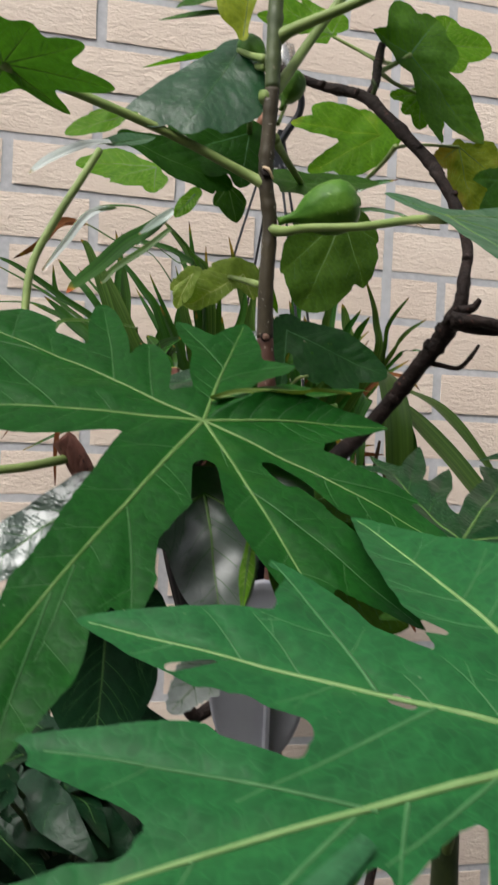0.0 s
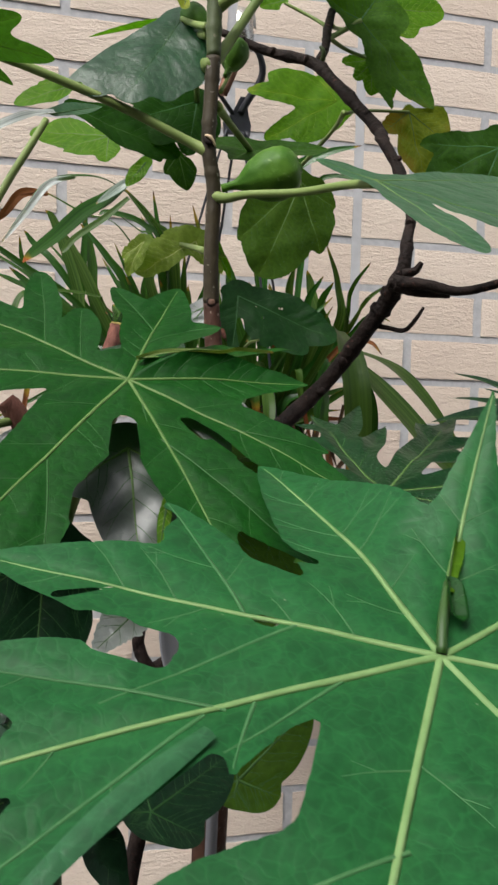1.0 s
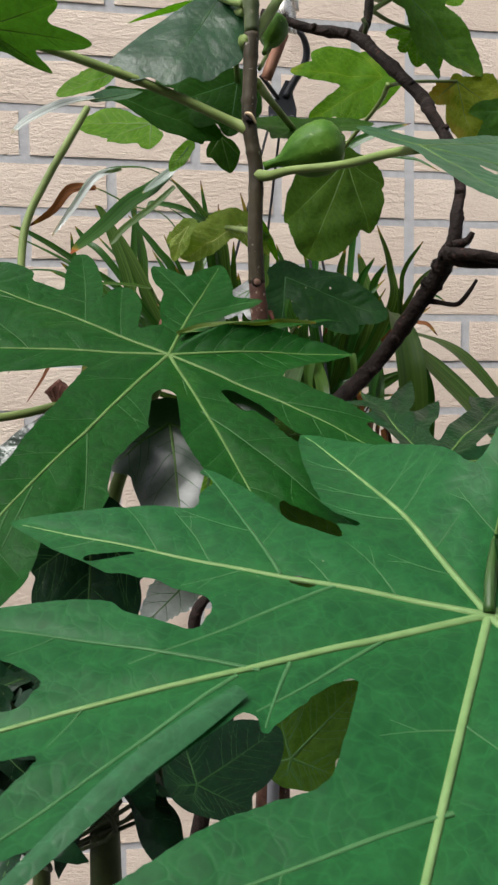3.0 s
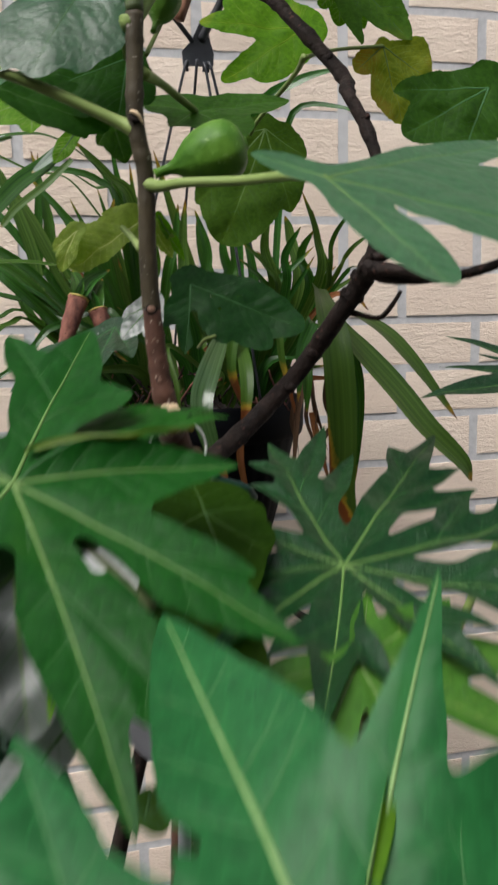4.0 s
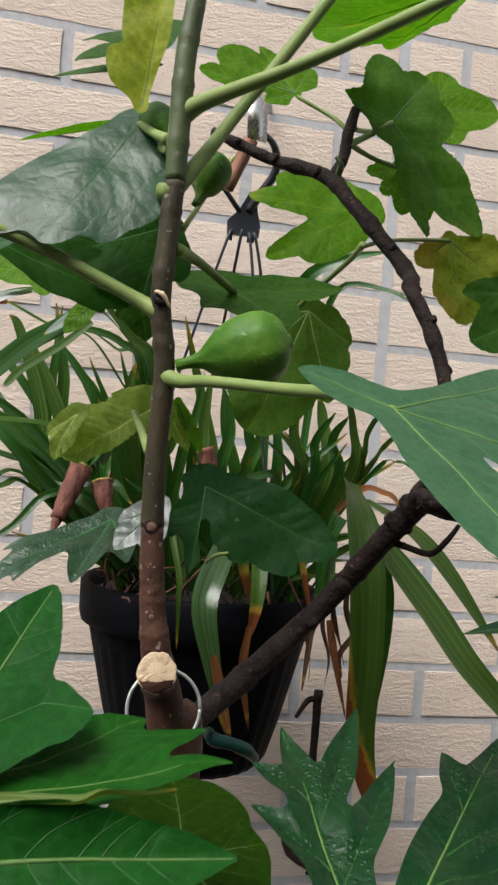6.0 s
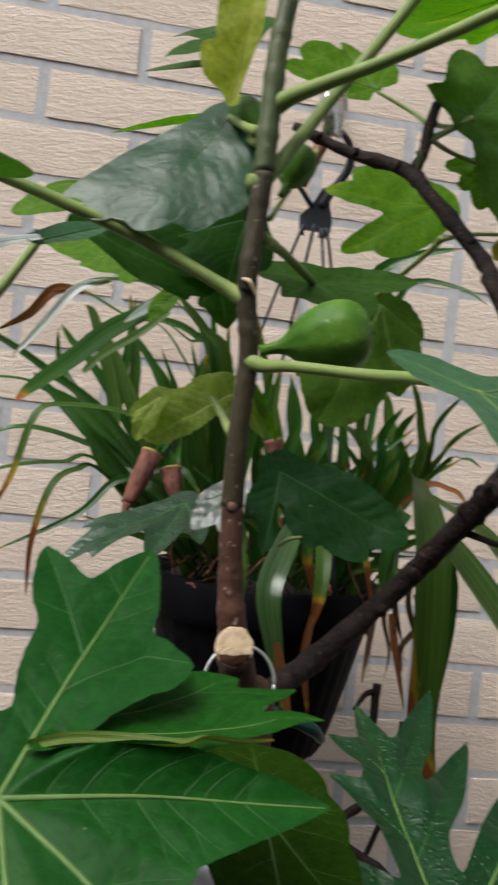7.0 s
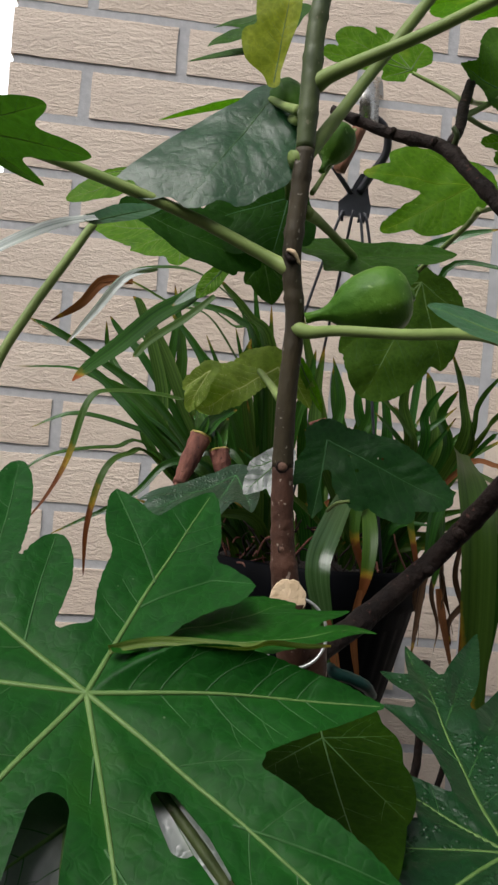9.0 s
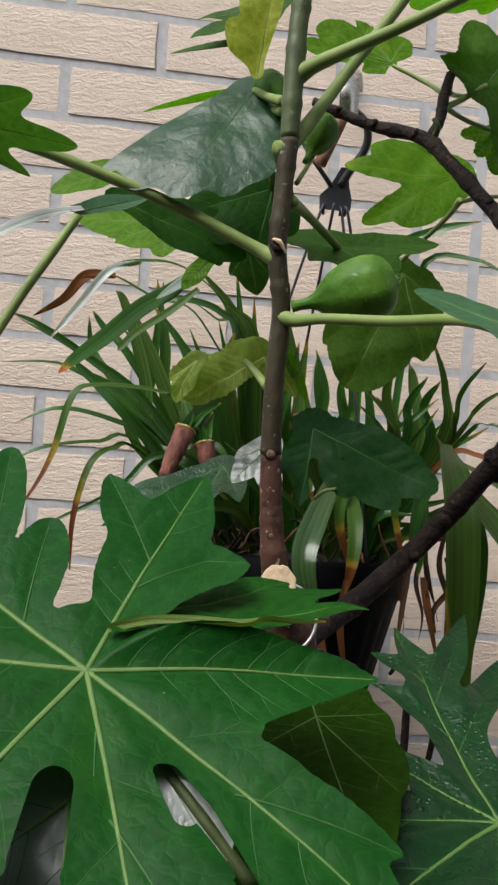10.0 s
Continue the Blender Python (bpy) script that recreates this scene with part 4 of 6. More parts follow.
make_leaf(T, (-0.1496, 0.7450, 1.2837), (-0.2108, 0.7700, 1.2859), (0, -0.85, 0.5), [(-4, 1.07, 0.279, 0.07, 0.24, []), (27, 0.60, 0.355, 0.55, 0.21, []), (99, 0.48, 0.179, 0.02, 0.24, [])], FIG_BRIGHT, VEIN, wave=0.02, seed=33, ragged=0.0006)
make_leaf(T, (-0.1725, 0.6900, 1.3054), (-0.2250, 0.6900, 1.2814), (0, -0.85, 0.5), [(-0, 0.96, 0.240, 0.25, 0.25, []), (-23, 0.57, 0.046, 0.71, 0.85, [])], FIG_BRIGHT, VEIN, wave=0.02, seed=4, ragged=0.0005)
make_leaf(T, (-0.2575, 0.5770, 1.2790), (-0.1925, 0.5700, 1.2700), (0.05, 0.45, 0.89), [(0, 1.0, 0.16, 0.12, 0.9, []), (-28, 0.82, 0.16, 0.15, 0.9, []), (-58, 0.55, 0.20, 0.1, 0.9, []), (-95, 0.48, 0.20, 0.1, 0.9, []), (34, 0.72, 0.11, 0.3, 0.7, []), (104, 0.36, 0.14, 0.2, 0.8, [])], FIG_LIFTED, VEIN, label="lobed leaf at the end of a long stalk", blend=0.6, fold=0.05, seed=5, side_veins=8, vein=0.0006, side_mat=VEIN_SOFT)
make_leaf(T, (-0.1072, 0.6150, 1.3355), (-0.0990, 0.6180, 1.4050), (-0.2, -1.0, 0.1), [(0, 1.12, 0.12, 0.3, 0.10, []), (12, 1.10, 0.14, 0.2, 0.10, []), (36, 0.48, 0.13, 0.1, 0.10, [])], FIG_YELLOW, VEIN, label="yellowing leaf hanging folded", blend=0.5, fold=0.2, wave=0.02, seed=6, vein=0.0005, side_veins=9, ribs=(0,), pucker=0.006)
make_leaf(T, (-0.0760, 0.7100, 1.1960), (-0.0585, 0.7020, 1.1690), (0.1, -0.9, 0.4), [(0, 1.0, 0.20, 0.3, 0.7, []), (26, 0.72, 0.18, 0.3, 0.7, [])], FIG_LIME, VEIN_LIME, side_mat=VEIN_LIME, label="drooping half of the pale yellow-green leaf", wave=0.03, seed=27, vein=0.0004, ribs=(0,), ragged=0.0006)
make_leaf(T, (-0.1255, 0.6740, 1.1850), (-0.1400, 0.6680, 1.1640), (-0.3, -0.8, 0.5), [(0, 1.0, 0.34, 0.1, 0.8, []), (-30, 0.75, 0.22, 0.1, 0.8, [])], FIG_LIME, VEIN_LIME, side_mat=VEIN_LIME, label="curled pale end of the yellow-green leaf", fold=0.35, wave=0.03, bend=(-0.4, 0, 0), seed=28, vein=0.0004, ragged=0.0006)
make_leaf(T, (-0.0909, 0.6900, 1.4150), (-0.1449, 0.6900, 1.3860), (0, -0.6, 0.6), [(0, 1.0, 0.2, 0.5, 0.7, []), (35, 0.7, 0.2, 0.5, 0.7, []), (-25, 0.9, 0.12, 0.5, 0.7, [])], FIG, VEIN_DIM, wave=0.02, seed=7)
make_leaf(T, (-0.0985, 0.6900, 1.3910), (-0.1571, 0.7000, 1.3804), (0, -0.5, 0.6), NARROW, FIG, VEIN_DIM, fold=0.3, seed=77)
make_leaf(T, (-0.1006, 0.6600, 1.3470), (-0.1699, 0.6700, 1.3294), (0, -0.2, 0.9), NARROW, FIG_BRIGHT, VEIN_DIM, seed=8, fold=0.3)
make_leaf(T, (0.0051, 0.7750, 1.4301), (-0.0600, 0.7700, 1.4298), (0, -0.9, 0.4), [(-3, 1.08, 0.187, 0.00, 0.20, []), (-24, 0.95, 0.323, 0.07, 0.20, []), (-59, 0.74, 0.221, 0.56, 0.20, []), (-117, 0.48, 0.175, 0.00, 0.20, []), (30, 0.41, 0.145, 0.14, 0.21, [])], FIG_BRIGHT, VEIN, wave=0.02, seed=9, blend=0.15, ragged=0.0006)
make_leaf(T, (0.0507, 0.6000, 1.4152), (-0.0049, 0.7100, 1.4390), (0, -0.42, 0.9), [(-0, 1.00, 0.350, 0.69, 0.20, []), (43, 0.48, 0.232, 0.15, 0.40, []), (-14, 1.21, 0.280, 0.01, 0.20, []), (-29, 1.08, 0.097, 0.00, 0.20, [])], FIG_BRIGHT, VEIN_GLOW, side_mat=VEIN_GLOW, label="bright leaf lit from above and seen from below", wave=0.01, seed=10, ragged=0.0008)
make_leaf(T, (0.0454, 0.8400, 1.2890), (0.0098, 0.8100, 1.1866), (0.1, -1.0, 0.15), [(-6, 1.04, 0.363, 0.01, 0.21, []), (-25, 0.88, 0.268, 0.35, 0.30, []), (32, 0.69, 0.314, 0.52, 0.20, []), (-56, 0.47, 0.168, 0.69, 0.44, []), (78, 0.39, 0.160, 0.24, 0.69, [])], FIG_OLIVE, VEIN, label="broad round leaf behind the fig", wave=0.02, seed=11, ragged=0.0008, vein=0.0007)
make_leaf(T, (-0.0156, 0.4842, 1.1903), (0.0036, 0.4094, 1.1397), (0.122, -0.534, 0.836), [(4, 1.03, 0.225, 0.0, 0.6, []), (-128, 0.40, 0.16, 0.3, 0.9, []), (62, 1.9, 0.36, 0.2, 0.25, []), (88, 1.9, 0.35, 0.2, 0.4, []), (110, 2.0, 0.17, 0.1, 0.4, [])], FIG_PALE, VEIN, label="bluish green lobed leaf on a long pale stalk", blend=0.2, fold=0.05, wave=0.006, seed=12, vein=0.0007, side_mat=VEIN_SOFT, ribs=(0, 1, 2, 4))
make_leaf(T, (0.0871, 0.8600, 1.3804), (-0.0065, 0.8578, 1.3742), (0, -1.0, 0.35), [(-5, 1.0, 0.15, 0.05, 0.95, []), (-20, 0.80, 0.24, 0.05, 0.9, []), (31, 1.04, 0.15, 0.05, 0.95, []), (42, 0.78, 0.26, 0.05, 0.9, []), (-62, 0.36, 0.14, 0.1, 0.9, []), (75, 0.40, 0.14, 0.3, 0.7, [])], FIG_BRIGHT, VEIN_GLOW, label="bright green lobed leaf with yellow patches", notches=((0.066, 0.0195, 0.0040, 0.096, 0.0215, 0.0085),), blend=0.15, fold=0.06, wave=0.02, seed=13, ragged=0.0006, vein=0.0006, ribs=(0, 2, 4))
make_leaf(T, (0.0686, 0.7450, 1.4075), (0.1347, 0.7386, 1.3422), (0.1, -1.0, 0.2), [(-3, 1.08, 0.27, 0.3, 0.5, []), (-30, 0.94, 0.13, 0.3, 0.5, []), (58, 0.52, 0.22, 0.05, 0.8, []), (100, 0.53, 0.24, 0.05, 0.8, []), (148, 0.54, 0.22, 0.1, 0.8, []), (-158, 0.43, 0.10, 0.3, 0.9, [])], FIG_DULL, VEIN_SOFT, label="large drooping dull green leaf", fold=0.2, wave=0.018, seed=14, ragged=0.0008, ribs=(0, 3, 5), side_veins=8)
make_leaf(T, (0.1130, 0.7350, 1.3290), (0.1215, 0.7291, 1.2689), (0, -1.0, 0.2), [(6, 0.98, 0.362, 0.00, 0.20, []), (-57, 0.52, 0.183, 0.01, 0.21, []), (48, 0.74, 0.464, 0.25, 0.20, [])], FIG_BROWNED, VEIN, label="yellow-brown withering leaf", wave=0.03, seed=15, ragged=0.0010)
make_leaf(T, (0.1150, 0.7900, 1.4450), (0.1700, 0.7900, 1.4490), (0, -1.0, 0.3), ROUND, FIG_BRIGHT, VEIN, seed=16, ragged=0.0005)
make_leaf(T, (0.0935, 0.7750, 1.3877), (0.0615, 0.7732, 1.3816), (0, -1.0, 0.3), [(0, 1.0, 0.25, 0.1, 0.8, []), (38, 0.95, 0.3, 0.1, 0.8, []), (70, 1.2, 0.35, 0.1, 0.8, []), (100, 1.3, 0.35, 0.1, 0.8, [])], FIG_BRIGHT, VEIN, seed=17, ragged=0.0008, wave=0.02)
make_leaf(T, (0.1700, 0.6750, 1.2850), (0.0990, 0.6650, 1.2480), (0, -1.0, 0.25), [(0, 1.0, 0.30, 0.2, 0.8, []), (-24, 0.92, 0.18, 0.2, 0.7, []), (36, 0.85, 0.26, 0.2, 0.8, [])], FIG, VEIN_SOFT, seed=18, ragged=0.0006, wave=0.02)
make_leaf(T, (-0.0498, 0.6820, 1.1498), (0.0285, 0.6706, 1.1241), (0.0, -0.9, 0.4), [(-5, 1.03, 0.28, 0.15, 0.6, []), (-24, 0.86, 0.20, 0.05, 0.6, []), (-44, 0.60, 0.15, 0.05, 0.7, []), (-80, 0.64, 0.11, 0.35, 0.9, []), (-104, 0.46, 0.10, 0.2, 0.9, [])], FIG_SATIN, VEIN_SOFT, label="dark drooping leaf with small nibbled holes", blend=0.15, fold=0.05, wave=0.014, seed=19, ragged=0.0007, step=0.0011, vein=0.0006, ribs=(0, 3), holes=((0.0158, -0.0042, 0.0008), (0.0178, -0.0043, 0.0008), (0.0238, -0.0122, 0.0013), (0.0336, 0.0016, 0.0009), (0.036, 0.0025, 0.001)), notches=((0.0075, -0.0215, 0.0028, 0.0105, -0.0300, 0.0034), (0.0105, -0.0300, 0.0034, 0.0215, -0.0500, 0.0045)))
make_leaf(T, (-0.0796, 0.6600, 1.1371), (-0.1007, 0.6550, 1.1141), (-0.25, -0.72, 0.65), [(0, 1.0, 0.34, 0.3, 0.8, []), (40, 0.95, 0.3, 0.3, 0.8, []), (-30, 0.7, 0.25, 0.3, 0.8, [])], SILVER_SHEEN, VEIN_DIM, pucker=0, side_veins=5, label="wet leaf lobe, silver sheen partly put into its colour", wave=0.03, seed=24)
make_leaf(T, (-0.0686, 0.7000, 1.1984), (-0.0476, 0.7200, 1.1678), (0.0, -0.9, 0.4), NARROW, FIG_BRIGHT, VEIN, seed=25, side_veins=0, wave=0.03)
make_leaf(T, (-0.0820, 0.7000, 1.1935), (-0.1391, 0.6760, 1.1676), (0.1, -0.85, 0.55), [(-6, 0.90, 0.20, 0.05, 0.9, []), (9, 1.0, 0.17, 0.05, 0.5, []), (-45, 0.35, 0.14, 0.1, 0.9, []), (78, 0.34, 0.12, 0.1, 0.8, [])], FIG_LIME, VEIN_LIME, side_mat=VEIN_LIME, label="pale yellow-green leaf curling down", blend=0.6, droop=0.0, bend=(0, -0.5, 0), fold=0.22, wave=0.045, pucker=0.009, side_veins=9, seed=20, ragged=0.0009, ribs=(1, 3), vein=0.0006)
make_leaf(T, (-0.0408, 0.6900, 1.2660), (0.0423, 0.7100, 1.2788), (0, -0.6, 0.8), [(4, 0.89, 0.247, 0.42, 0.68, []), (150, 0.42, 0.213, 0.01, 0.94, []), (-67, 0.52, 0.293, 0.00, 0.83, []), (-145, 0.41, 0.143, 0.49, 0.28, [])], FIG, VEIN_DIM, label="broad leaf spread above the fig", wave=0.01, seed=21, vein=0.0005)
make_leaf(T, (-0.0974, 0.7000, 1.2608), (-0.0893, 0.7000, 1.2318), (0, -0.9, 0.4), [(0, 0.96, 0.455, 0.39, 0.20, []), (-48, 0.66, 0.186, 0.00, 0.20, []), (33, 0.65, 0.168, 0.04, 0.46, [])], FIG, VEIN, seed=23, wave=0.01, vein=0.0005)
make_leaf(T, (-0.1229, 0.7000, 1.2521), (-0.1380, 0.7000, 1.2325), (0, -0.8, 0.5), [(0, 1.0, 0.32, 0.3, 0.7, [])], FIG_BRIGHT, VEIN_DIM, seed=26, wave=0.02)

# ---- figs ----
FIG_SHAPE = [(0.0, 0.0), (0.055, 0.0), (0.050, 0.08), (0.058, 0.16), (0.088, 0.23), (0.155, 0.30), (0.235, 0.39), (0.292, 0.50), (0.322, 0.62), (0.330, 0.73), (0.312, 0.83), (0.262, 0.91), (0.185, 0.965), (0.11, 0.985), (0.075, 0.99), (0.06, 1.015), (0.03, 1.012), (0.0, 0.99)]


def make_fig(base, tip, plump=1.0, label=""):
    base, tip = Vector(base), Vector(tip)
    ax = tip - base
    lathe("fig", [(r * ax.length * plump, h * ax.length) for r, h in FIG_SHAPE], FIG_FRUIT, fig_tree, base, 60, 0.015, 9, label, axis=ax)


make_fig((-0.0815, 0.5985, 1.2096), (-0.0297, 0.5880, 1.2255), 0.97, "plump unripe green fig")
make_fig((-0.0762, 0.6250, 1.2947), (-0.0644, 0.6350, 1.3240), 0.95, "small unripe green fig")
make_fig((-0.0899, 0.6200, 1.3210), (-0.1010, 0.6400, 1.3440), 0.9, "small unripe green fig")

# ---- papaya plants ----
def papaya_leaf(parent, base, normal, lobes, mat, size=0.1, veins=VEIN, **more):
    """Lobe angles run round the leaf from the world's x, in metres."""
    n = Vector(normal).normalized()
    right = (Vector((1, 0, 0)) - n * n.x).normalized()
    return make_leaf(parent, base, Vector(base) + right * size, n, [(a, l / size, w / size, p, s, [(f, t, *(q / size for q in rest)) for f, t, *rest in subs]) for a, l, w, p, s, subs in lobes], mat, veins, **more)


papaya_a = thing("papaya_plant", (-0.165, 0.455, 0.19), "young papaya plant with broad deeply lobed leaves", "plant", "papaya plants")
papaya_leaf(papaya_a, (-0.1576, 0.4059, 1.0723), (0.002, -0.566, 0.824), [
    (2, 0.0830, 0.0288, 0.85, 0.45, []),
    (71, 0.0980, 0.0194, 0.37, 0.20, [(0.47, 40, 0.0500, 0.0116), (0.35, -38, 0.0400, 0.0081)]),
    (143, 0.1640, 0.0226, 0.60, 0.20, [(0.61, -56, 0.0340, 0.0236), (0.27, -50, 0.0750, 0.0098, 0.05), (0.15, -54, 0.0470, 0.0098, 0.05), (0.52, 18, 0.0560, 0.0026)]),
    (175, 0.1420, 0.0252, 0.12, 0.23, [(0.41, -52, 0.0720, 0.0280)]),
    (239, 0.1870, 0.0236, 1.00, 1.00, [(0.34, 30, 0.0600, 0.0182), (0.59, 18, 0.0650, 0.0232), (0.52, 15, 0.0390, 0.0219)]),
    (284, 0.1300, 0.0150, 0.50, 0.53, [(0.33, 21, 0.0850, 0.0180), (0.15, -10, 0.0130, 0.0118)]),
    (319, 0.1160, 0.0205, 0.55, 0.89, [(0.45, 22, 0.0420, 0.0120)]),
], PAPAYA, label="broad deeply lobed green leaf with yellowish veins", blend=0.2, fold=0.13, droop=0.02, wave=0.008, vein=0.0010, turned=((3, 0.0120, 0.34, 52),), side_veins=7, step=0.0012, seed=31, pucker=0.004, ragged=0.00025, notches=((-0.0036, -0.0351, 0.0049, -0.0045, -0.0523, 0.0061), (-0.0116, -0.0773, 0.0124, -0.0116, -0.0865, 0.0136), (0.0233, -0.0297, 0.0028, 0.0315, -0.0396, 0.0027), (0.0315, -0.0396, 0.0027, 0.049, -0.066, 0.0008), (0.0479, -0.0194, 0.0016, 0.0692, -0.0239, 0.0107), (-0.0407, -0.016, 0.0042, -0.0668, -0.0393, 0.0118), (0.0214, -0.0289, 0.002, 0.0278, -0.0403, 0.0034)))
make_leaf(papaya_a, (-0.1490, 0.4145, 1.0824), (-0.0829, 0.4140, 1.0866), (-0.055, -0.15, 0.987), [(10, 1.15, 0.18, 0.6, 0.12, []), (24, 1.15, 0.22, 0.5, 0.12, []), (37, 1.00, 0.26, 0.4, 0.12, []), (56, 0.80, 0.24, 0.3, 0.12, [])], PAPAYA_LIT, VEIN, label="lobe standing up from the leaf, lit look put into its colour", fold=0.03, wave=0.015, seed=39, vein=0.0004)
make_strap(papaya_a, [(-0.1534, 0.4150, 1.0818), (-0.1425, 0.4128, 1.0850), (-0.1298, 0.4112, 1.0860), (-0.1155, 0.4098, 1.0864), (-0.1089, 0.4118, 1.0876), (-0.0991, 0.4115, 1.0872), (-0.0913, 0.4140, 1.0872)], 0.0040, MARGIN, "curled_margin", "yellowing curled leaf edge", face=(0, -0.9, 0.4), keel=0.9, steps=40, twist=2.2)
tube("petiole", [(-0.1576, 0.4059, 1.0715), (-0.168, 0.425, 1.045), (-0.185, 0.455, 0.99), (-0.19, 0.47, 0.87)], [0.0028, 0.003, 0.0034, 0.004], PETIOLE, papaya_a)
tube("trunk", [(-0.165, 0.455, 0.19), (-0.185, 0.465, 0.65), (-0.19, 0.47, 0.88)], [0.012, 0.010, 0.007], BARK_GREEN, papaya_a)

tube("petiole", [(-0.2597, 0.5000, 1.0426), (-0.2331, 0.5050, 1.0460), (-0.2104, 0.5100, 1.0513)], [0.0024, 0.0024, 0.0026], PETIOLE, papaya_a, 12, 10)
tube("stem_stub", [(-0.2148, 0.5120, 1.0620), (-0.2088, 0.5120, 1.0548), (-0.2019, 0.5120, 1.0426)], [0.0056, 0.0062, 0.0060], STUB, papaya_a, 10, 12, "dark brown dry stub", bumps=0.1)

tube("petiole", [(-0.1361, 0.392, 1.0537), (-0.1248, 0.384, 1.0436), (-0.1128, 0.376, 1.0318)], [0.0013, 0.0015, 0.0017], BARK_GREEN, papaya_a, 14, 10, "dull brownish leaf stalk")

papaya_b = thing("papaya_plant", (-0.05, 0.33, 0.19), "young papaya plant holding one large flat leaf", "plant", "papaya plants")
papaya_leaf(papaya_b, (-0.0940, 0.2353, 1.0015), (-0.029, -0.452, 0.892), [
    (156, 0.1250, 0.0257, 0.51, 0.24, [(0.40, -51, 0.0550, 0.0133), (0.28, 46, 0.0570, 0.0107)]),
    (191, 0.1720, 0.0138, 0.83, 0.42, [(0.33, -28, 0.0840, 0.0191), (0.16, 18, 0.0450, 0.0038), (0.80, 7, 0.0740, 0.0036), (0.29, 54, 0.0225, 0.0075), (0.36, 24, 0.0800, 0.0135)]),
    (241, 0.2400, 0.0235, 0.79, 1.00, [(0.23, -48, 0.0850, 0.0165), (0.61, -73, 0.0630, 0.0281)]),
    (287, 0.1550, 0.0055, 0.80, 0.99, [(0.14, -13, 0.0700, 0.0109), (0.77, 16, 0.0390, 0.0029)]),
    (340, 0.1500, 0.0220, 0.75, 0.90, []),
    (24, 0.1660, 0.0240, 0.75, 0.90, [(0.43, 29, 0.0330, 0.0110)]),
    (61, 0.0860, 0.0185, 0.90, 0.79, []),
    (99, 0.1210, 0.0240, 0.55, 0.90, []),
], PAPAYA_PALE, veins=VEIN_BROAD, label="large flat lobed green leaf with pale veins", blend=0.2, fold=0.13, droop=0.01, wave=0.006, vein=0.00125, side_veins=5, step=0.0013, seed=32, rises=((61, 0.040, 0.086), (99, -0.016, 0.121)), pucker=0.004, side_mat=VEIN_SOFT, ragged=0.00025, notches=((-0.1277, 0.0077, 0.0050, -0.1354, 0.0083, 0.0085), (-0.0220, 0.0385, 0.0015, -0.0312, 0.0436, 0.0050), (-0.0317, 0.0450, 0.0051, -0.0358, 0.0626, 0.0019), (-0.0678, 0.0091, 0.0039, -0.0851, 0.0174, 0.0056), (-0.0781, 0.0331, 0.0003, -0.0921, 0.0300, 0.0017), (-0.0374, -0.0176, 0.0013, -0.0456, -0.0289, 0.0041), (-0.0606, -0.0253, 0.0023, -0.0670, -0.0312, 0.0036), (0.0018, -0.0363, 0.0044, 0.0077, -0.0380, 0.0055), (-0.1077, -0.0110, 0.0051, -0.1226, -0.0090, 0.0063), (-0.0695, 0.0062, 0.0037, -0.0796, 0.0142, 0.0069), (-0.0654, 0.0584, 0.0038, -0.0618, 0.0644, 0.0040)), holes=((-0.0420, 0.0170, 0.0022), (-0.0400, 0.0158, 0.0024)))
tube("petiole", [(-0.0940, 0.2353, 1.0007), (-0.08, 0.27, 0.95), (-0.075, 0.295, 0.85)], [0.0026, 0.003, 0.004], PETIOLE, papaya_b)
tube("trunk", [(-0.05, 0.33, 0.19), (-0.073, 0.30, 0.65), (-0.075, 0.295, 0.87)], [0.012, 0.010, 0.007], BARK_GREEN, papaya_b)
make_strap(papaya_b, [(-0.1548, 0.2180, 0.9942), (-0.1660, 0.2108, 0.9903), (-0.1775, 0.2017, 0.9865), (-0.1900, 0.1911, 0.9806), (-0.2080, 0.1747, 0.9717)], 0.0072, ROLLED, "rolled_edge", "leaf edge rolled under with a pale sheen", keel=-0.3, face=(-0.15, -0.55, 0.82), steps=26)
# the small young leaf folded up over its middle
make_leaf(papaya_b, (-0.0864, 0.2485, 1.0152), (-0.0665, 0.2786, 1.0356), (0.5, -0.7, 0.5), [(0, 1.0, 0.075, 0.8, 0.5, [])], FIG_BRIGHT, VEIN, fold=0.9, seed=34, label="narrow young leaf still folded")
tube("petiole", [(-0.0940, 0.2350, 1.0025), (-0.0913, 0.2402, 1.0097), (-0.0851, 0.2505, 1.0163)], [0.0014, 0.0013, 0.0010], STRAP_GREEN, papaya_b, 12, 8)
make_leaf(papaya_b, (-0.0868, 0.2440, 1.0095), (-0.0850, 0.2515, 1.0180), (0.3, -0.8, 0.5), [(0, 1.0, 0.30, 0.1, 0.9, [])], PAPAYA, SIDE_VEIN, fold=1.2, seed=35, vein=0.0002, side_veins=3, label="tiny dark leaf curled up")

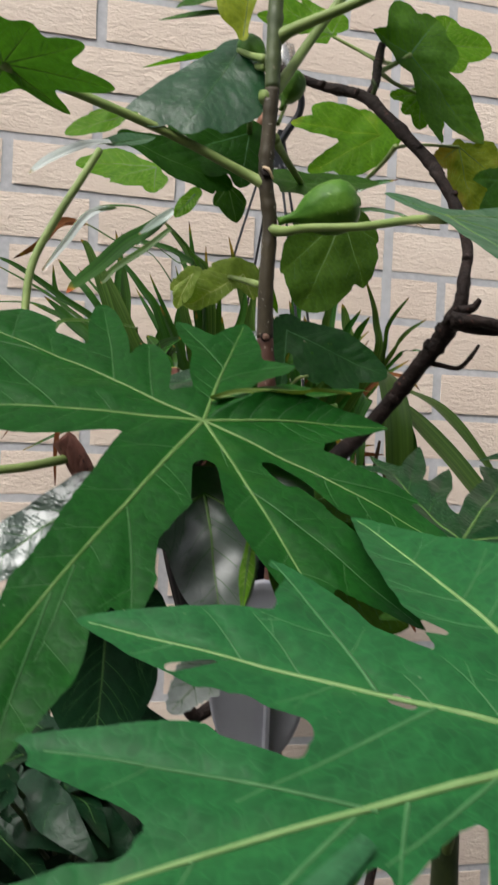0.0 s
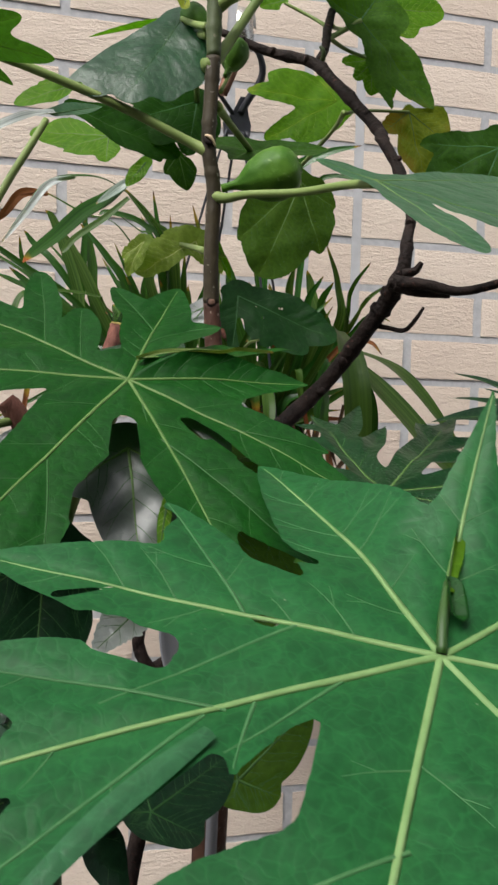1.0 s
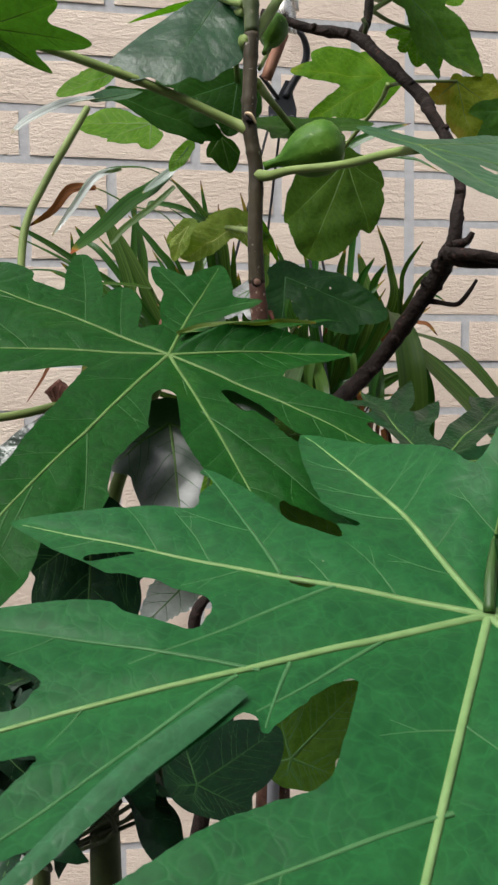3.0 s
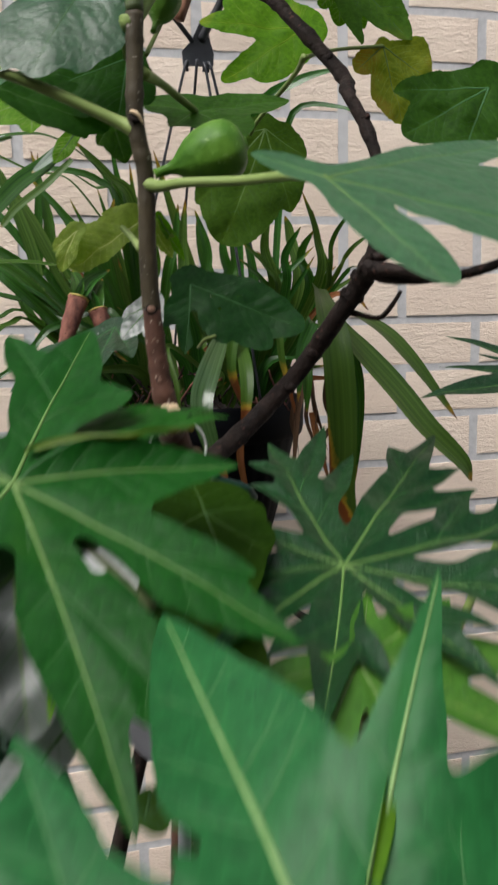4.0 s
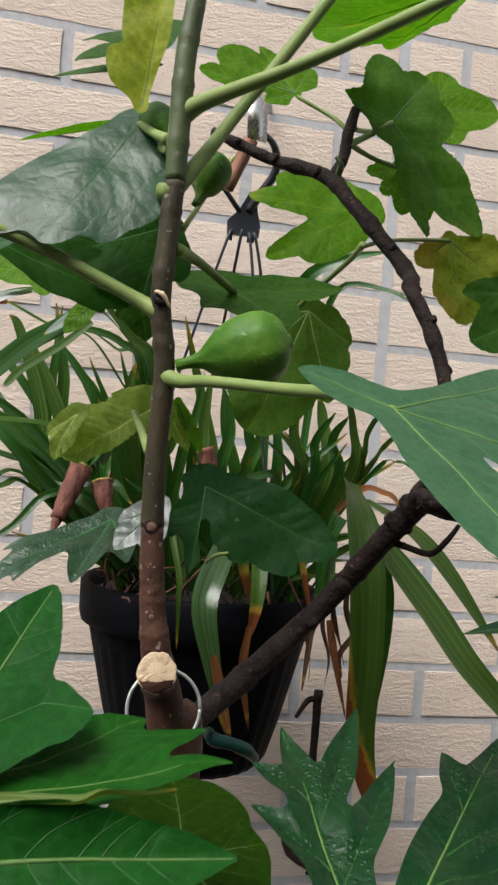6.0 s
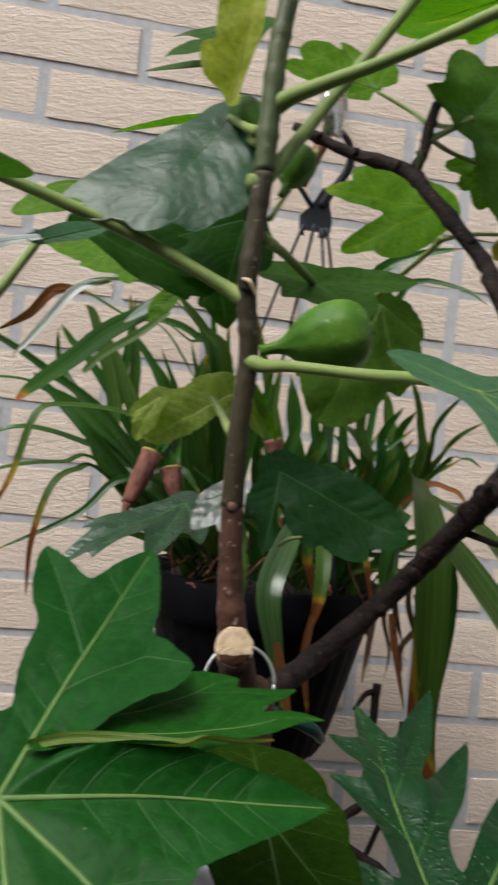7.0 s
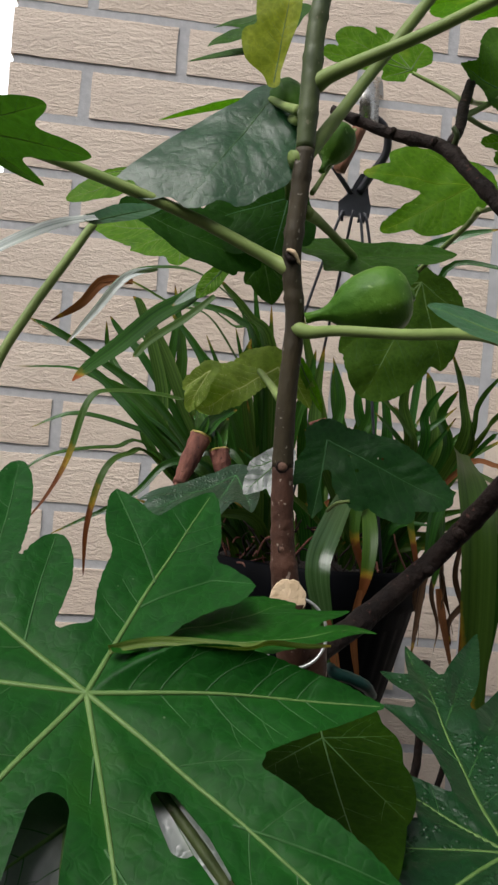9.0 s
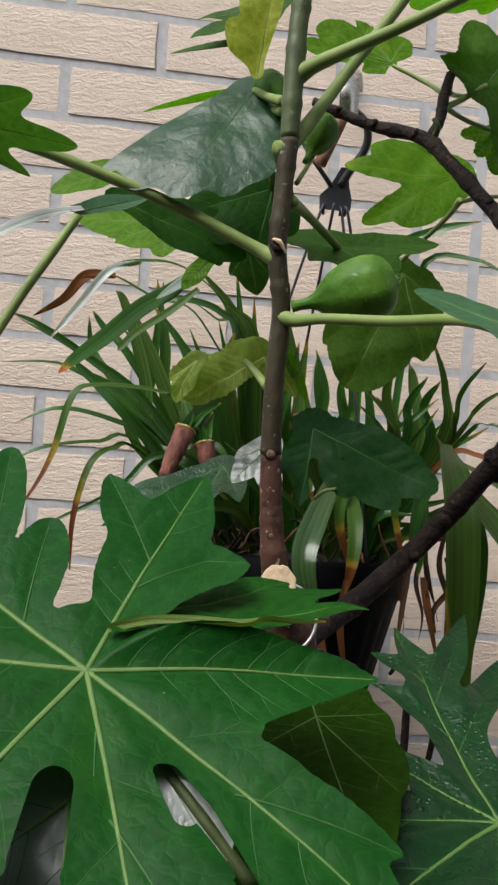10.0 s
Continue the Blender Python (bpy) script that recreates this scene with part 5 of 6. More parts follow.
papaya_c = thing("papaya_plant", (-0.02, 0.43, 0.19), "papaya plant with dark dissected leaves", "plant", "papaya plants")
papaya_leaf(papaya_c, (-0.0245, 0.4355, 1.0205), (0.0, -0.30, 0.954), [
    (93, 0.116, 0.015, 0.6, 0.5, [(0.52, -30, 0.070, 0.009), (0.30, -36, 0.070, 0.009), (0.35, 36, 0.04, 0.009), (0.6, 38, 0.03, 0.008)]),
    (50, 0.140, 0.015, 0.6, 0.45, [(0.44, -27, 0.052, 0.009), (0.30, -36, 0.062, 0.009), (0.6, 32, 0.035, 0.008)]),
    (12, 0.14, 0.014, 0.6, 0.45, [(0.35, 36, 0.05, 0.009), (0.4, -38, 0.055, 0.010), (0.62, 36, 0.04, 0.009)]),
    (-25, 0.11, 0.013, 0.6, 0.45, [(0.4, 38, 0.045, 0.009), (0.4, -36, 0.045, 0.010)]),
    (140, 0.060, 0.012, 0.6, 0.45, []),
    (180, 0.075, 0.011, 0.6, 0.45, [(0.4, 36, 0.03, 0.007), (0.4, -36, 0.03, 0.007)]),
    (215, 0.085, 0.012, 0.6, 0.45, [(0.4, -36, 0.035, 0.008)]),
    (247, 0.100, 0.013, 0.6, 0.45, [(0.4, 36, 0.04, 0.009), (0.4, -36, 0.04, 0.009)]),
    (290, 0.09, 0.012, 0.6, 0.45, [(0.4, 36, 0.04, 0.009)]),
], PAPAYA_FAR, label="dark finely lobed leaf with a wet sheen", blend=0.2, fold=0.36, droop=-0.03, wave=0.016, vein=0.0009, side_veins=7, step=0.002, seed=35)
tube("petiole", [(-0.0245, 0.4355, 1.0195), (-0.01, 0.46, 0.96), (0.0, 0.485, 0.85)], [0.0024, 0.003, 0.004], PETIOLE_DARK, papaya_c)
papaya_leaf(papaya_c, (-0.0389, 0.3793, 1.0029), (0.05, -0.45, 0.89), [
    (65, 0.040, 0.007, 0.7, 0.5, []), (30, 0.060, 0.011, 0.6, 0.4, []), (-2, 0.080, 0.014, 0.6, 0.4, []), (-35, 0.09, 0.012, 0.6, 0.4, []),
    (-80, 0.085, 0.012, 0.6, 0.4, []), (-125, 0.09, 0.012, 0.6, 0.4, []), (190, 0.055, 0.011, 0.6, 0.4, []),
], PAPAYA_YOUNG, label="light green young lobed leaf", blend=0.2, fold=0.2, droop=0.1, vein=0.0008, step=0.0019, seed=36)
tube("petiole", [(-0.0389, 0.3793, 1.0019), (-0.02, 0.42, 0.94), (0.0, 0.485, 0.84)], [0.002, 0.0026, 0.003], PETIOLE, papaya_c)
tube("trunk", [(-0.02, 0.43, 0.19), (0.003, 0.487, 0.65), (0.0, 0.485, 0.87)], [0.012, 0.010, 0.007], BARK_GREEN, papaya_c)
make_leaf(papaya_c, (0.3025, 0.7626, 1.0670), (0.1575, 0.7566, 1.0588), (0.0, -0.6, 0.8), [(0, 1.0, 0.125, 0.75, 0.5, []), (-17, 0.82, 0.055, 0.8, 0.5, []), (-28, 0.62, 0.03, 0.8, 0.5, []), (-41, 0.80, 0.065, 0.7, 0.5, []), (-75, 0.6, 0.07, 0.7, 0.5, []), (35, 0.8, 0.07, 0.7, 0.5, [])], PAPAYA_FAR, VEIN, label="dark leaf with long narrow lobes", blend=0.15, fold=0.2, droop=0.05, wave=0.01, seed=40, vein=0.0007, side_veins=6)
tube("petiole", [(0.3025, 0.7626, 1.0660), (0.195, 0.660, 0.985), (0.0, 0.485, 0.85)], [0.002, 0.0028, 0.0036], PETIOLE_DARK, papaya_c, 24, 8)
make_leaf(papaya_a, (-0.0772, 0.4827, 1.0368), (-0.0618, 0.4200, 1.0302), (0.0000, -0.1055, 0.9944), [(5, 0.86, 0.336, 0.46, 0.57, []), (-14, 1.49, 0.371, 0.63, 1.00, []), (87, 0.45, 0.480, 0.26, 0.62, []), (-57, 0.57, 0.195, 0.56, 0.49, []), (-195, 0.77, 0.420, 0.00, 0.86, [])], OLIVE, VEIN_DIM, label="olive green leaf below, shade put into its colour", side_mat=VEIN_DIM, fold=0.03, seed=37, vein=0.0004, side_veins=3)
make_leaf(papaya_a, (-0.0989, 0.7550, 1.1205), (-0.1799, 0.7100, 1.0847), (-0.15, -0.45, 0.88), [(0, 1.0, 0.16, 0.5, 0.6, [(0.35, -30, 0.40, 0.09), (0.55, 28, 0.28, 0.07)]), (34, 0.66, 0.15, 0.4, 0.6, []), (66, 0.50, 0.13, 0.4, 0.6, [])], PAPAYA_WET, VEIN_SOFT, label="dark wet lobed leaf with a silver sheen", fold=0.22, droop=0.08, wave=0.015, seed=38, vein=0.0007)

# ---- hanging pot with strap-leaved plants ----
POT_AT = (0.020, 1.115, 0.835)
pot = thing("hanging_pot", POT_AT, "black ribbed plastic hanging pot of dry soil", "pot")
lathe("pot_wall", [(0.0, 0.0), (0.080, 0.0), (0.086, 0.008), (0.098, 0.05), (0.121, 0.145)], POT, pot, POT_AT, 96, 0.012, 32)
lathe("rim", [(0.121, 0.145), (0.1305, 0.146), (0.1325, 0.154), (0.1335, 0.186), (0.130, 0.190), (0.126, 0.188), (0.122, 0.155), (0.117, 0.125)], POT, pot, POT_AT, 64)
lathe("soil", [(0.0, 0.196), (0.05, 0.193), (0.09, 0.186), (0.119, 0.172)], SOIL, pot, POT_AT, 48, 0.02, 9)
HOOK = (0.0207, 1.0400, 1.3967)
for dx, dy in ((-0.112, -0.03), (0.105, -0.04), (-0.02, 0.115), (0.06, -0.105)):
    end = (POT_AT[0] + dx, POT_AT[1] + dy, POT_AT[2] + 0.172)
    tube("hanger_wire", [(HOOK[0] + dx * 0.10, HOOK[1], HOOK[2] - 0.005), (HOOK[0] + dx * 0.2, HOOK[1] + dy * 0.05, HOOK[2] - 0.03), end], 0.0016, HANGER, pot, 16, 6)
plate = bmesh.new()
outline = [(-0.016, 0.0), (0.017, 0.0), (0.018, 0.012), (0.014, 0.026), (0.012, 0.046), (0.004, 0.046), (-0.006, 0.026), (-0.017, 0.014)]
lowf = plate.faces.new([plate.verts.new((HOOK[0] + x, HOOK[1] - 0.002, HOOK[2] + z)) for x, z in outline])
ext = bmesh.ops.extrude_face_region(plate, geom=[lowf])
bmesh.ops.translate(plate, vec=(0, 0.004, 0), verts=[v for v in ext["geom"] if isinstance(v, bmesh.types.BMVert)])
bmesh.ops.recalc_face_normals(plate, faces=plate.faces)
me = bpy.data.meshes.new("hanger_plate")
plate.to_mesh(me)
me.materials.append(HANGER)
hang(new("hanger_plate", me), pot)
tube("hanger_arm", [(0.0249, 1.0400, 1.4228), (0.0348, 1.0350, 1.4406), (0.0464, 1.0300, 1.4596), (0.0482, 1.0250, 1.4749), (0.0416, 1.0200, 1.4890), (0.0318, 1.0200, 1.4975)], [0.0050, 0.0046, 0.0046, 0.0044, 0.0036, 0.0030], HANGER, pot, 30, 6)
tube("hanger_arm", [(0.0164, 1.0400, 1.4207), (0.0033, 1.0350, 1.4341), (-0.0076, 1.0300, 1.4438)], [0.0028, 0.0026, 0.0024], HANGER, pot, 12, 6)
tube("hanger_arm", [(0.0322, 1.0420, 1.4151), (0.0323, 1.0420, 1.4304), (0.0301, 1.0420, 1.4424), (0.0248, 1.0420, 1.4308)], 0.0018, HANGER, pot, 16, 6)

hook = thing("wall_hook", (0.0239, 1.0200, 1.5360), "bent steel strap hook with a brown wooden slat", "hook")
strip = [(0.0210, 1.0000, 1.4822), (0.0188, 0.9950, 1.5037), (0.0196, 1.0000, 1.5240), (0.0232, 1.0150, 1.5384), (0.0278, 1.0300, 1.5410), (0.0308, 1.0350, 1.5254)]
pts = curve_points(strip, 24)
sv = [p + np.array((0, 0, 0)) + np.array((s, s * 0.3, 0.0)) for p in pts for s in (-0.0105, 0.0105)]
sf = [(2 * i, 2 * i + 1, 2 * i + 3, 2 * i + 2) for i in range(len(pts) - 1)]
hk = mesh_object("steel_strap", sv, sf, STEEL)
md = hk.modifiers.new("thickness", "SOLIDIFY")
md.thickness = 0.0015
hang(hk, hook)
a, b = np.array((0.0183, 1.0200, 1.4905)), np.array((-0.0023, 1.0200, 1.4362))
tube("wooden_slat", [a, (a + b) / 2, b], [0.0075, 0.0072, 0.0066], RUST_WOOD, hook, 6, 4)
tube("bracket_arm", [(0.0307, 1.0350, 1.5266), (0.0549, 1.1500, 1.5851), (0.0861, 1.2970, 1.6576)], 0.004, STEEL, hook, 8, 8)

# strap-leaved plants in the pot
spider_l = thing("strap_plant", (-0.03, 1.07, 1.005), "tangled strap-leaved plant with brown tips in the hanging pot", "plant", "strap-leaved plants")
spider_r = thing("strap_plant", (0.07, 1.06, 1.005), "strap-leaved plant with long striped arching leaves in the hanging pot", "plant", "strap-leaved plants")
ROOT_L, ROOT_R = (-0.04, 1.06, 1.01), (0.075, 1.06, 1.01)
Q = spider_l
make_strap(Q, [ROOT_L, (-0.1323, 1.0000, 1.1651), (-0.1505, 0.9800, 1.1824), (-0.2079, 0.9700, 1.1836), (-0.2309, 0.9600, 1.1713), (-0.2438, 0.9500, 1.1170), (-0.2592, 0.9500, 1.0816), (-0.2781, 0.9500, 1.0530)], 0.011, STRAP_BURNT, steps=36)
make_strap(Q, [ROOT_L, (-0.1627, 1.0200, 1.1185), (-0.1923, 1.0000, 1.1235), (-0.2120, 0.9800, 1.1063), (-0.2232, 0.9700, 1.0547), (-0.2226, 0.9700, 1.0043)], 0.011, STRAP_BURNT, steps=30)
make_strap(Q, [ROOT_L, (-0.1669, 1.0200, 1.1287), (-0.2061, 1.0000, 1.1292), (-0.2451, 0.9800, 1.1230), (-0.2741, 0.9700, 1.1112), (-0.2990, 0.9700, 1.0857)], 0.009, STRAP, steps=26)
make_strap(Q, [ROOT_L, (-0.1469, 1.0300, 1.1301), (-0.1922, 1.0200, 1.1505), (-0.2472, 1.0000, 1.1592), (-0.2903, 1.0000, 1.1412)], 0.017, STRAP)
make_strap(Q, [ROOT_L, (-0.1401, 1.0400, 1.1342), (-0.2015, 1.0300, 1.1741), (-0.2464, 1.0200, 1.2039), (-0.3111, 1.0000, 1.2004)], 0.013, STRAP)
make_strap(Q, [ROOT_L, (-0.1487, 1.0600, 1.1512), (-0.2303, 1.0500, 1.2152), (-0.3054, 1.0400, 1.2522)], 0.015, STRAP)
make_strap(Q, [ROOT_L, (-0.1494, 1.0400, 1.1155), (-0.1681, 1.0500, 1.2026), (-0.1946, 1.0600, 1.2772), (-0.2059, 1.0600, 1.2913)], 0.020, STRAP_PALE, face=(0.2, -1, 0.3))
make_strap(Q, [ROOT_L, (-0.1581, 1.0700, 1.1364), (-0.1604, 1.0800, 1.2131), (-0.1561, 1.0900, 1.3111)], 0.018, STRAP, face=(0.2, -1, 0.3))
make_strap(Q, [ROOT_L, (-0.1664, 1.0800, 1.1208), (-0.1937, 1.1000, 1.1821), (-0.2306, 1.1200, 1.2319), (-0.2380, 1.1200, 1.2701)], 0.014, STRAP, face=(0.2, -1, 0.3))
make_strap(Q, [ROOT_L, (-0.0661, 1.0000, 1.2217), (-0.0936, 0.9500, 1.2678), (-0.1344, 0.9200, 1.2924), (-0.1697, 0.9000, 1.2917), (-0.2001, 0.8900, 1.2796), (-0.2220, 0.8800, 1.2470), (-0.2418, 0.8700, 1.2155)], 0.012, STRAP, steps=36)
# strip laid along the leaf above to paint skylight sheen on its end
make_strap(Q, [(-0.1740, 0.9000, 1.2903), (-0.1995, 0.8850, 1.2767), (-0.2213, 0.8750, 1.2438), (-0.2414, 0.8650, 1.2130)], 0.009, STRAP_SHEEN, "wet_leaf_end", face=(0.5, -0.7, 0.5))
make_strap(Q, [(-0.0835, 1.0400, 1.2240), (-0.1238, 1.0200, 1.2713), (-0.1612, 1.0000, 1.2766), (-0.2046, 0.9900, 1.2936), (-0.2312, 0.9850, 1.2889)], 0.010, STRAP_BURNT, steps=26)
make_strap(Q, [(-0.2018, 0.9900, 1.2933), (-0.2297, 0.9850, 1.2901), (-0.2494, 0.9800, 1.2647), (-0.2756, 0.9750, 1.2450)], 0.014, STRAP_DRY, "dry_leaf_end", face=(0, -1, 0.4), twist=1.2)
make_strap(Q, [(-0.1298, 0.8400, 1.2704), (-0.1468, 0.8300, 1.2532), (-0.1674, 0.8150, 1.2362), (-0.1896, 0.7900, 1.2095), (-0.2080, 0.7650, 1.1886), (-0.2170, 0.7450, 1.1754)], 0.022, STRAP_TIP, face=(0, -0.9, 0.5))
# grey strip over the orange-tipped leaf, a painted patch of sheen
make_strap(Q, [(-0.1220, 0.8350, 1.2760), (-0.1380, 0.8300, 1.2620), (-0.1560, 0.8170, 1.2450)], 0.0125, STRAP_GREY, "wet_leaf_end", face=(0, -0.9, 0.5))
make_strap(Q, [(-0.1229, 0.8620, 1.2642), (-0.1458, 0.8630, 1.2432), (-0.1728, 0.8700, 1.2237), (-0.1836, 0.8700, 1.2108), (-0.1867, 0.8700, 1.2081)], 0.010, STRAP_PALE, face=(0, -0.9, 0.5))
make_strap(Q, [ROOT_L, (-0.0674, 1.0000, 1.2377), (-0.1003, 0.9900, 1.2602), (-0.1318, 0.9800, 1.2786)], 0.011, STRAP)
for tx, ty, d, w in ((320, 575, 1.05, 0.012), (370, 560, 1.04, 0.011), (400, 590, 1.02, 0.013), (340, 640, 1.02, 0.016), (430, 520, 1.05, 0.014), (395, 470, 1.06, 0.015), (460, 600, 1.02, 0.016), (300, 600, 1.1, 0.014), (190, 560, 1.12, 0.01), (410, 655, 1.0, 0.016)):
    e, q = np.array(ROOT_L), 0.0
    tip = np.array((-0.1421 + (tx - 441) / 1425 * (d - 0.187) + (d - 0.187) * 0.106, d, 1.1354 + (784 - ty) / 1425 * (d - 0.187) + 0.07 * (tx - 441) / 1425))
    mid = (e * 0.5 + tip * 0.5) + np.array((0, 0, 0.03))
    make_strap(Q, [e, mid, tip], w, random.choice((STRAP, STRAP, STRAP_PALE)), face=(0.1, -0.9, 0.4))
for pts, w, mat in (
    ([ROOT_L, (-0.1549, 1.0200, 1.1639), (-0.2263, 1.0000, 1.2132), (-0.2698, 0.9800, 1.2372), (-0.2944, 0.9700, 1.2453)], 0.012, STRAP),
    ([ROOT_L, (-0.1276, 1.0500, 1.1551), (-0.1682, 1.0600, 1.2370), (-0.2040, 1.0700, 1.2931)], 0.022, STRAP_PALE),
    ([ROOT_L, (-0.1376, 1.0800, 1.1671), (-0.1493, 1.0900, 1.2422), (-0.1635, 1.1000, 1.3154)], 0.020, STRAP),
    ([ROOT_L, (-0.0555, 1.0200, 1.2317), (-0.0844, 1.0000, 1.2728), (-0.1196, 0.9800, 1.3051)], 0.020, STRAP_PALE),
    ([ROOT_L, (-0.0690, 1.0000, 1.2285), (-0.0966, 0.9800, 1.2657), (-0.1364, 0.9700, 1.2739), (-0.1470, 0.9700, 1.2700)], 0.012, STRAP),
    ([ROOT_L, (-0.1790, 1.0800, 1.2133), (-0.2174, 1.0900, 1.2544), (-0.2313, 1.0900, 1.2719)], 0.013, STRAP),
    ([ROOT_L, (-0.1034, 1.0600, 1.1942), (-0.1320, 1.0600, 1.2405), (-0.1659, 1.0600, 1.2800)], 0.016, STRAP),
    ([ROOT_L, (-0.1637, 1.0000, 1.1398), (-0.2128, 1.0000, 1.1863), (-0.2429, 1.0000, 1.2116)], 0.018, STRAP),
    ([ROOT_L, (-0.1468, 1.0400, 1.1353), (-0.1985, 1.0400, 1.1842), (-0.2577, 1.0300, 1.2073)], 0.020, STRAP),
    ([ROOT_L, (-0.0840, 1.0600, 1.1837), (-0.0703, 1.0700, 1.2477), (-0.0896, 1.0800, 1.2973)], 0.017, STRAP),
    ([ROOT_L, (-0.0722, 1.0400, 1.1720), (-0.0825, 1.0400, 1.2191), (-0.0767, 1.0400, 1.2557)], 0.018, STRAP_PALE),
    ([ROOT_L, (-0.0231, 1.0400, 1.1644), (-0.0117, 1.0400, 1.2077), (-0.0064, 1.0400, 1.2506)], 0.016, STRAP),
    ([ROOT_L, (-0.1331, 1.0000, 1.1140), (-0.0961, 0.9800, 1.1346), (-0.0728, 0.9700, 1.1147)], 0.016, STRAP),
    ([ROOT_L, (-0.1036, 1.0200, 1.1100), (-0.1505, 1.0000, 1.1182), (-0.1861, 0.9900, 1.0819), (-0.2579, 0.9800, 1.0410)], 0.011, STRAP),
    ([ROOT_L, (-0.1510, 1.0300, 1.1173), (-0.1219, 1.0000, 1.1150), (-0.0737, 0.9900, 1.0799)], 0.018, STRAP),
    ([ROOT_L, (-0.0914, 1.0700, 1.1338), (-0.1070, 1.0700, 1.1697), (-0.1035, 1.0700, 1.2010)], 0.022, STRAP),
    ([ROOT_L, (-0.0594, 1.0700, 1.1242), (-0.0327, 1.0700, 1.1764), (-0.0297, 1.0700, 1.2142)], 0.022, STRAP),
):
    make_strap(Q, pts, w, mat, face=(0.1, -0.9, 0.4), steps=22)
Q = spider_r
for pts, w, mat in (
    ([ROOT_R, (0.0911, 1.0000, 1.1473), (0.0795, 0.9900, 1.1986), (0.0835, 0.9800, 1.2327)], 0.018, STRAP_PALE),
    ([ROOT_R, (0.0989, 0.9800, 1.1480), (0.0968, 0.9700, 1.1876), (0.1121, 0.9600, 1.2176)], 0.015, STRAP),
    ([ROOT_R, (0.0964, 1.0000, 1.1418), (0.0817, 0.9900, 1.1785), (0.0493, 0.9800, 1.2058)], 0.011, STRAP_PALE),
    ([ROOT_R, (0.1272, 0.9600, 1.1503), (0.1268, 0.9500, 1.2058), (0.1085, 0.9400, 1.2502)], 0.014, STRAP_PALE),
    ([ROOT_R, (0.0173, 1.0200, 1.1355), (0.0217, 1.0200, 1.1955), (0.0091, 1.0200, 1.2420)], 0.018, STRAP),
    ([ROOT_R, (0.0435, 1.0300, 1.1374), (0.0551, 1.0300, 1.1867), (0.0453, 1.0300, 1.2342)], 0.019, STRAP),
    ([ROOT_R, (0.0013, 1.0000, 1.1404), (-0.0085, 1.0000, 1.1919), (-0.0042, 1.0000, 1.2503)], 0.020, STRAP_PALE),
    ([ROOT_R, (0.0772, 1.0400, 1.1336), (0.0766, 1.0400, 1.1827), (0.0675, 1.0400, 1.2187)], 0.018, STRAP),
    ([ROOT_R, (0.1279, 0.9800, 1.1157), (0.1086, 0.9500, 1.0882), (0.1012, 0.9400, 1.0340)], 0.022, STRAP),
    ([ROOT_R, (0.0463, 0.9800, 1.1099), (0.0311, 0.9500, 1.0720), (0.0460, 0.9500, 1.0236)], 0.018, STRAP_BURNT),
    ([ROOT_R, (0.0902, 0.9900, 1.1067), (0.0928, 0.9700, 1.0741), (0.1064, 0.9600, 1.0089)], 0.012, STRAP_BURNT),
):
    make_strap(Q, pts, w, mat, face=(0.1, -0.95, 0.35), steps=22)
make_strap(Q, [(0.1219, 0.9300, 1.1538), (0.1084, 0.8600, 1.1308), (0.1077, 0.8300, 1.0870), (0.1103, 0.8250, 1.0194), (0.1125, 0.8300, 0.9585), (0.1222, 0.8320, 0.9164), (0.1396, 0.8350, 0.8758)], 0.032, STRAP_RUST, face=(0, -1, 0.1), steps=34, keel=0.3, label="wide strap leaf hanging down with a rust brown end")

make_strap(Q, [(0.1430, 0.9500, 1.1369), (0.1409, 0.8800, 1.0814), (0.1437, 0.8700, 1.0338), (0.1390, 0.8700, 0.9550)], 0.022, STRAP, face=(0.3, -1, 0.1))
make_strap(Q, [(0.1377, 0.9500, 1.1310), (0.1420, 0.8800, 1.0990), (0.1659, 0.8300, 1.0551), (0.1841, 0.8000, 1.0215), (0.2100, 0.7800, 0.9903), (0.2204, 0.7800, 0.9713)], 0.036, STRAP_PALE, face=(0.3, -0.8, 0.5), steps=30)
make_strap(Q, [(0.1503, 0.9700, 1.1361), (0.1734, 0.9000, 1.1139), (0.1932, 0.8600, 1.0824), (0.2302, 0.8300, 1.0222)], 0.026, STRAP_PALE, face=(0.3, -0.8, 0.5))
make_strap(Q, [(0.0372, 1.0000, 1.1145), (0.0053, 0.9300, 1.0741), (-0.0095, 0.9000, 1.0405), (-0.0017, 0.8950, 0.9978), (0.0187, 0.9000, 0.9281)], 0.025, STRAP_STRIPED, face=(-0.2, -1, 0.1), steps=26, label="glossy striped leaf hanging over the pot rim")
make_strap(Q, [(0.0002, 0.8920, 0.9986), (0.0093, 0.8950, 0.9688), (0.0232, 0.9000, 0.9232)], 0.012, STRAP_DRY, "dry_leaf_end", face=(0, -1, 0.1))
make_strap(Q, [(0.0493, 1.0000, 1.1096), (0.0448, 0.9400, 1.0723), (0.0405, 0.9200, 1.0390), (0.0355, 0.9200, 1.0056)], 0.020, STRAP_BURNT, face=(-0.2, -1, 0.1))
make_strap(Q, [(0.0343, 0.9150, 1.0194), (0.0327, 0.9200, 0.9774), (0.0447, 0.9300, 0.9232)], 0.010, STRAP_DRY, "dry_leaf_end", face=(0, -1, 0.1))
make_strap(Q, [(0.1258, 1.0000, 1.1207), (0.1144, 0.9500, 1.0694), (0.1108, 0.9400, 1.0225)], 0.018, STRAP, face=(0, -1, 0.1))
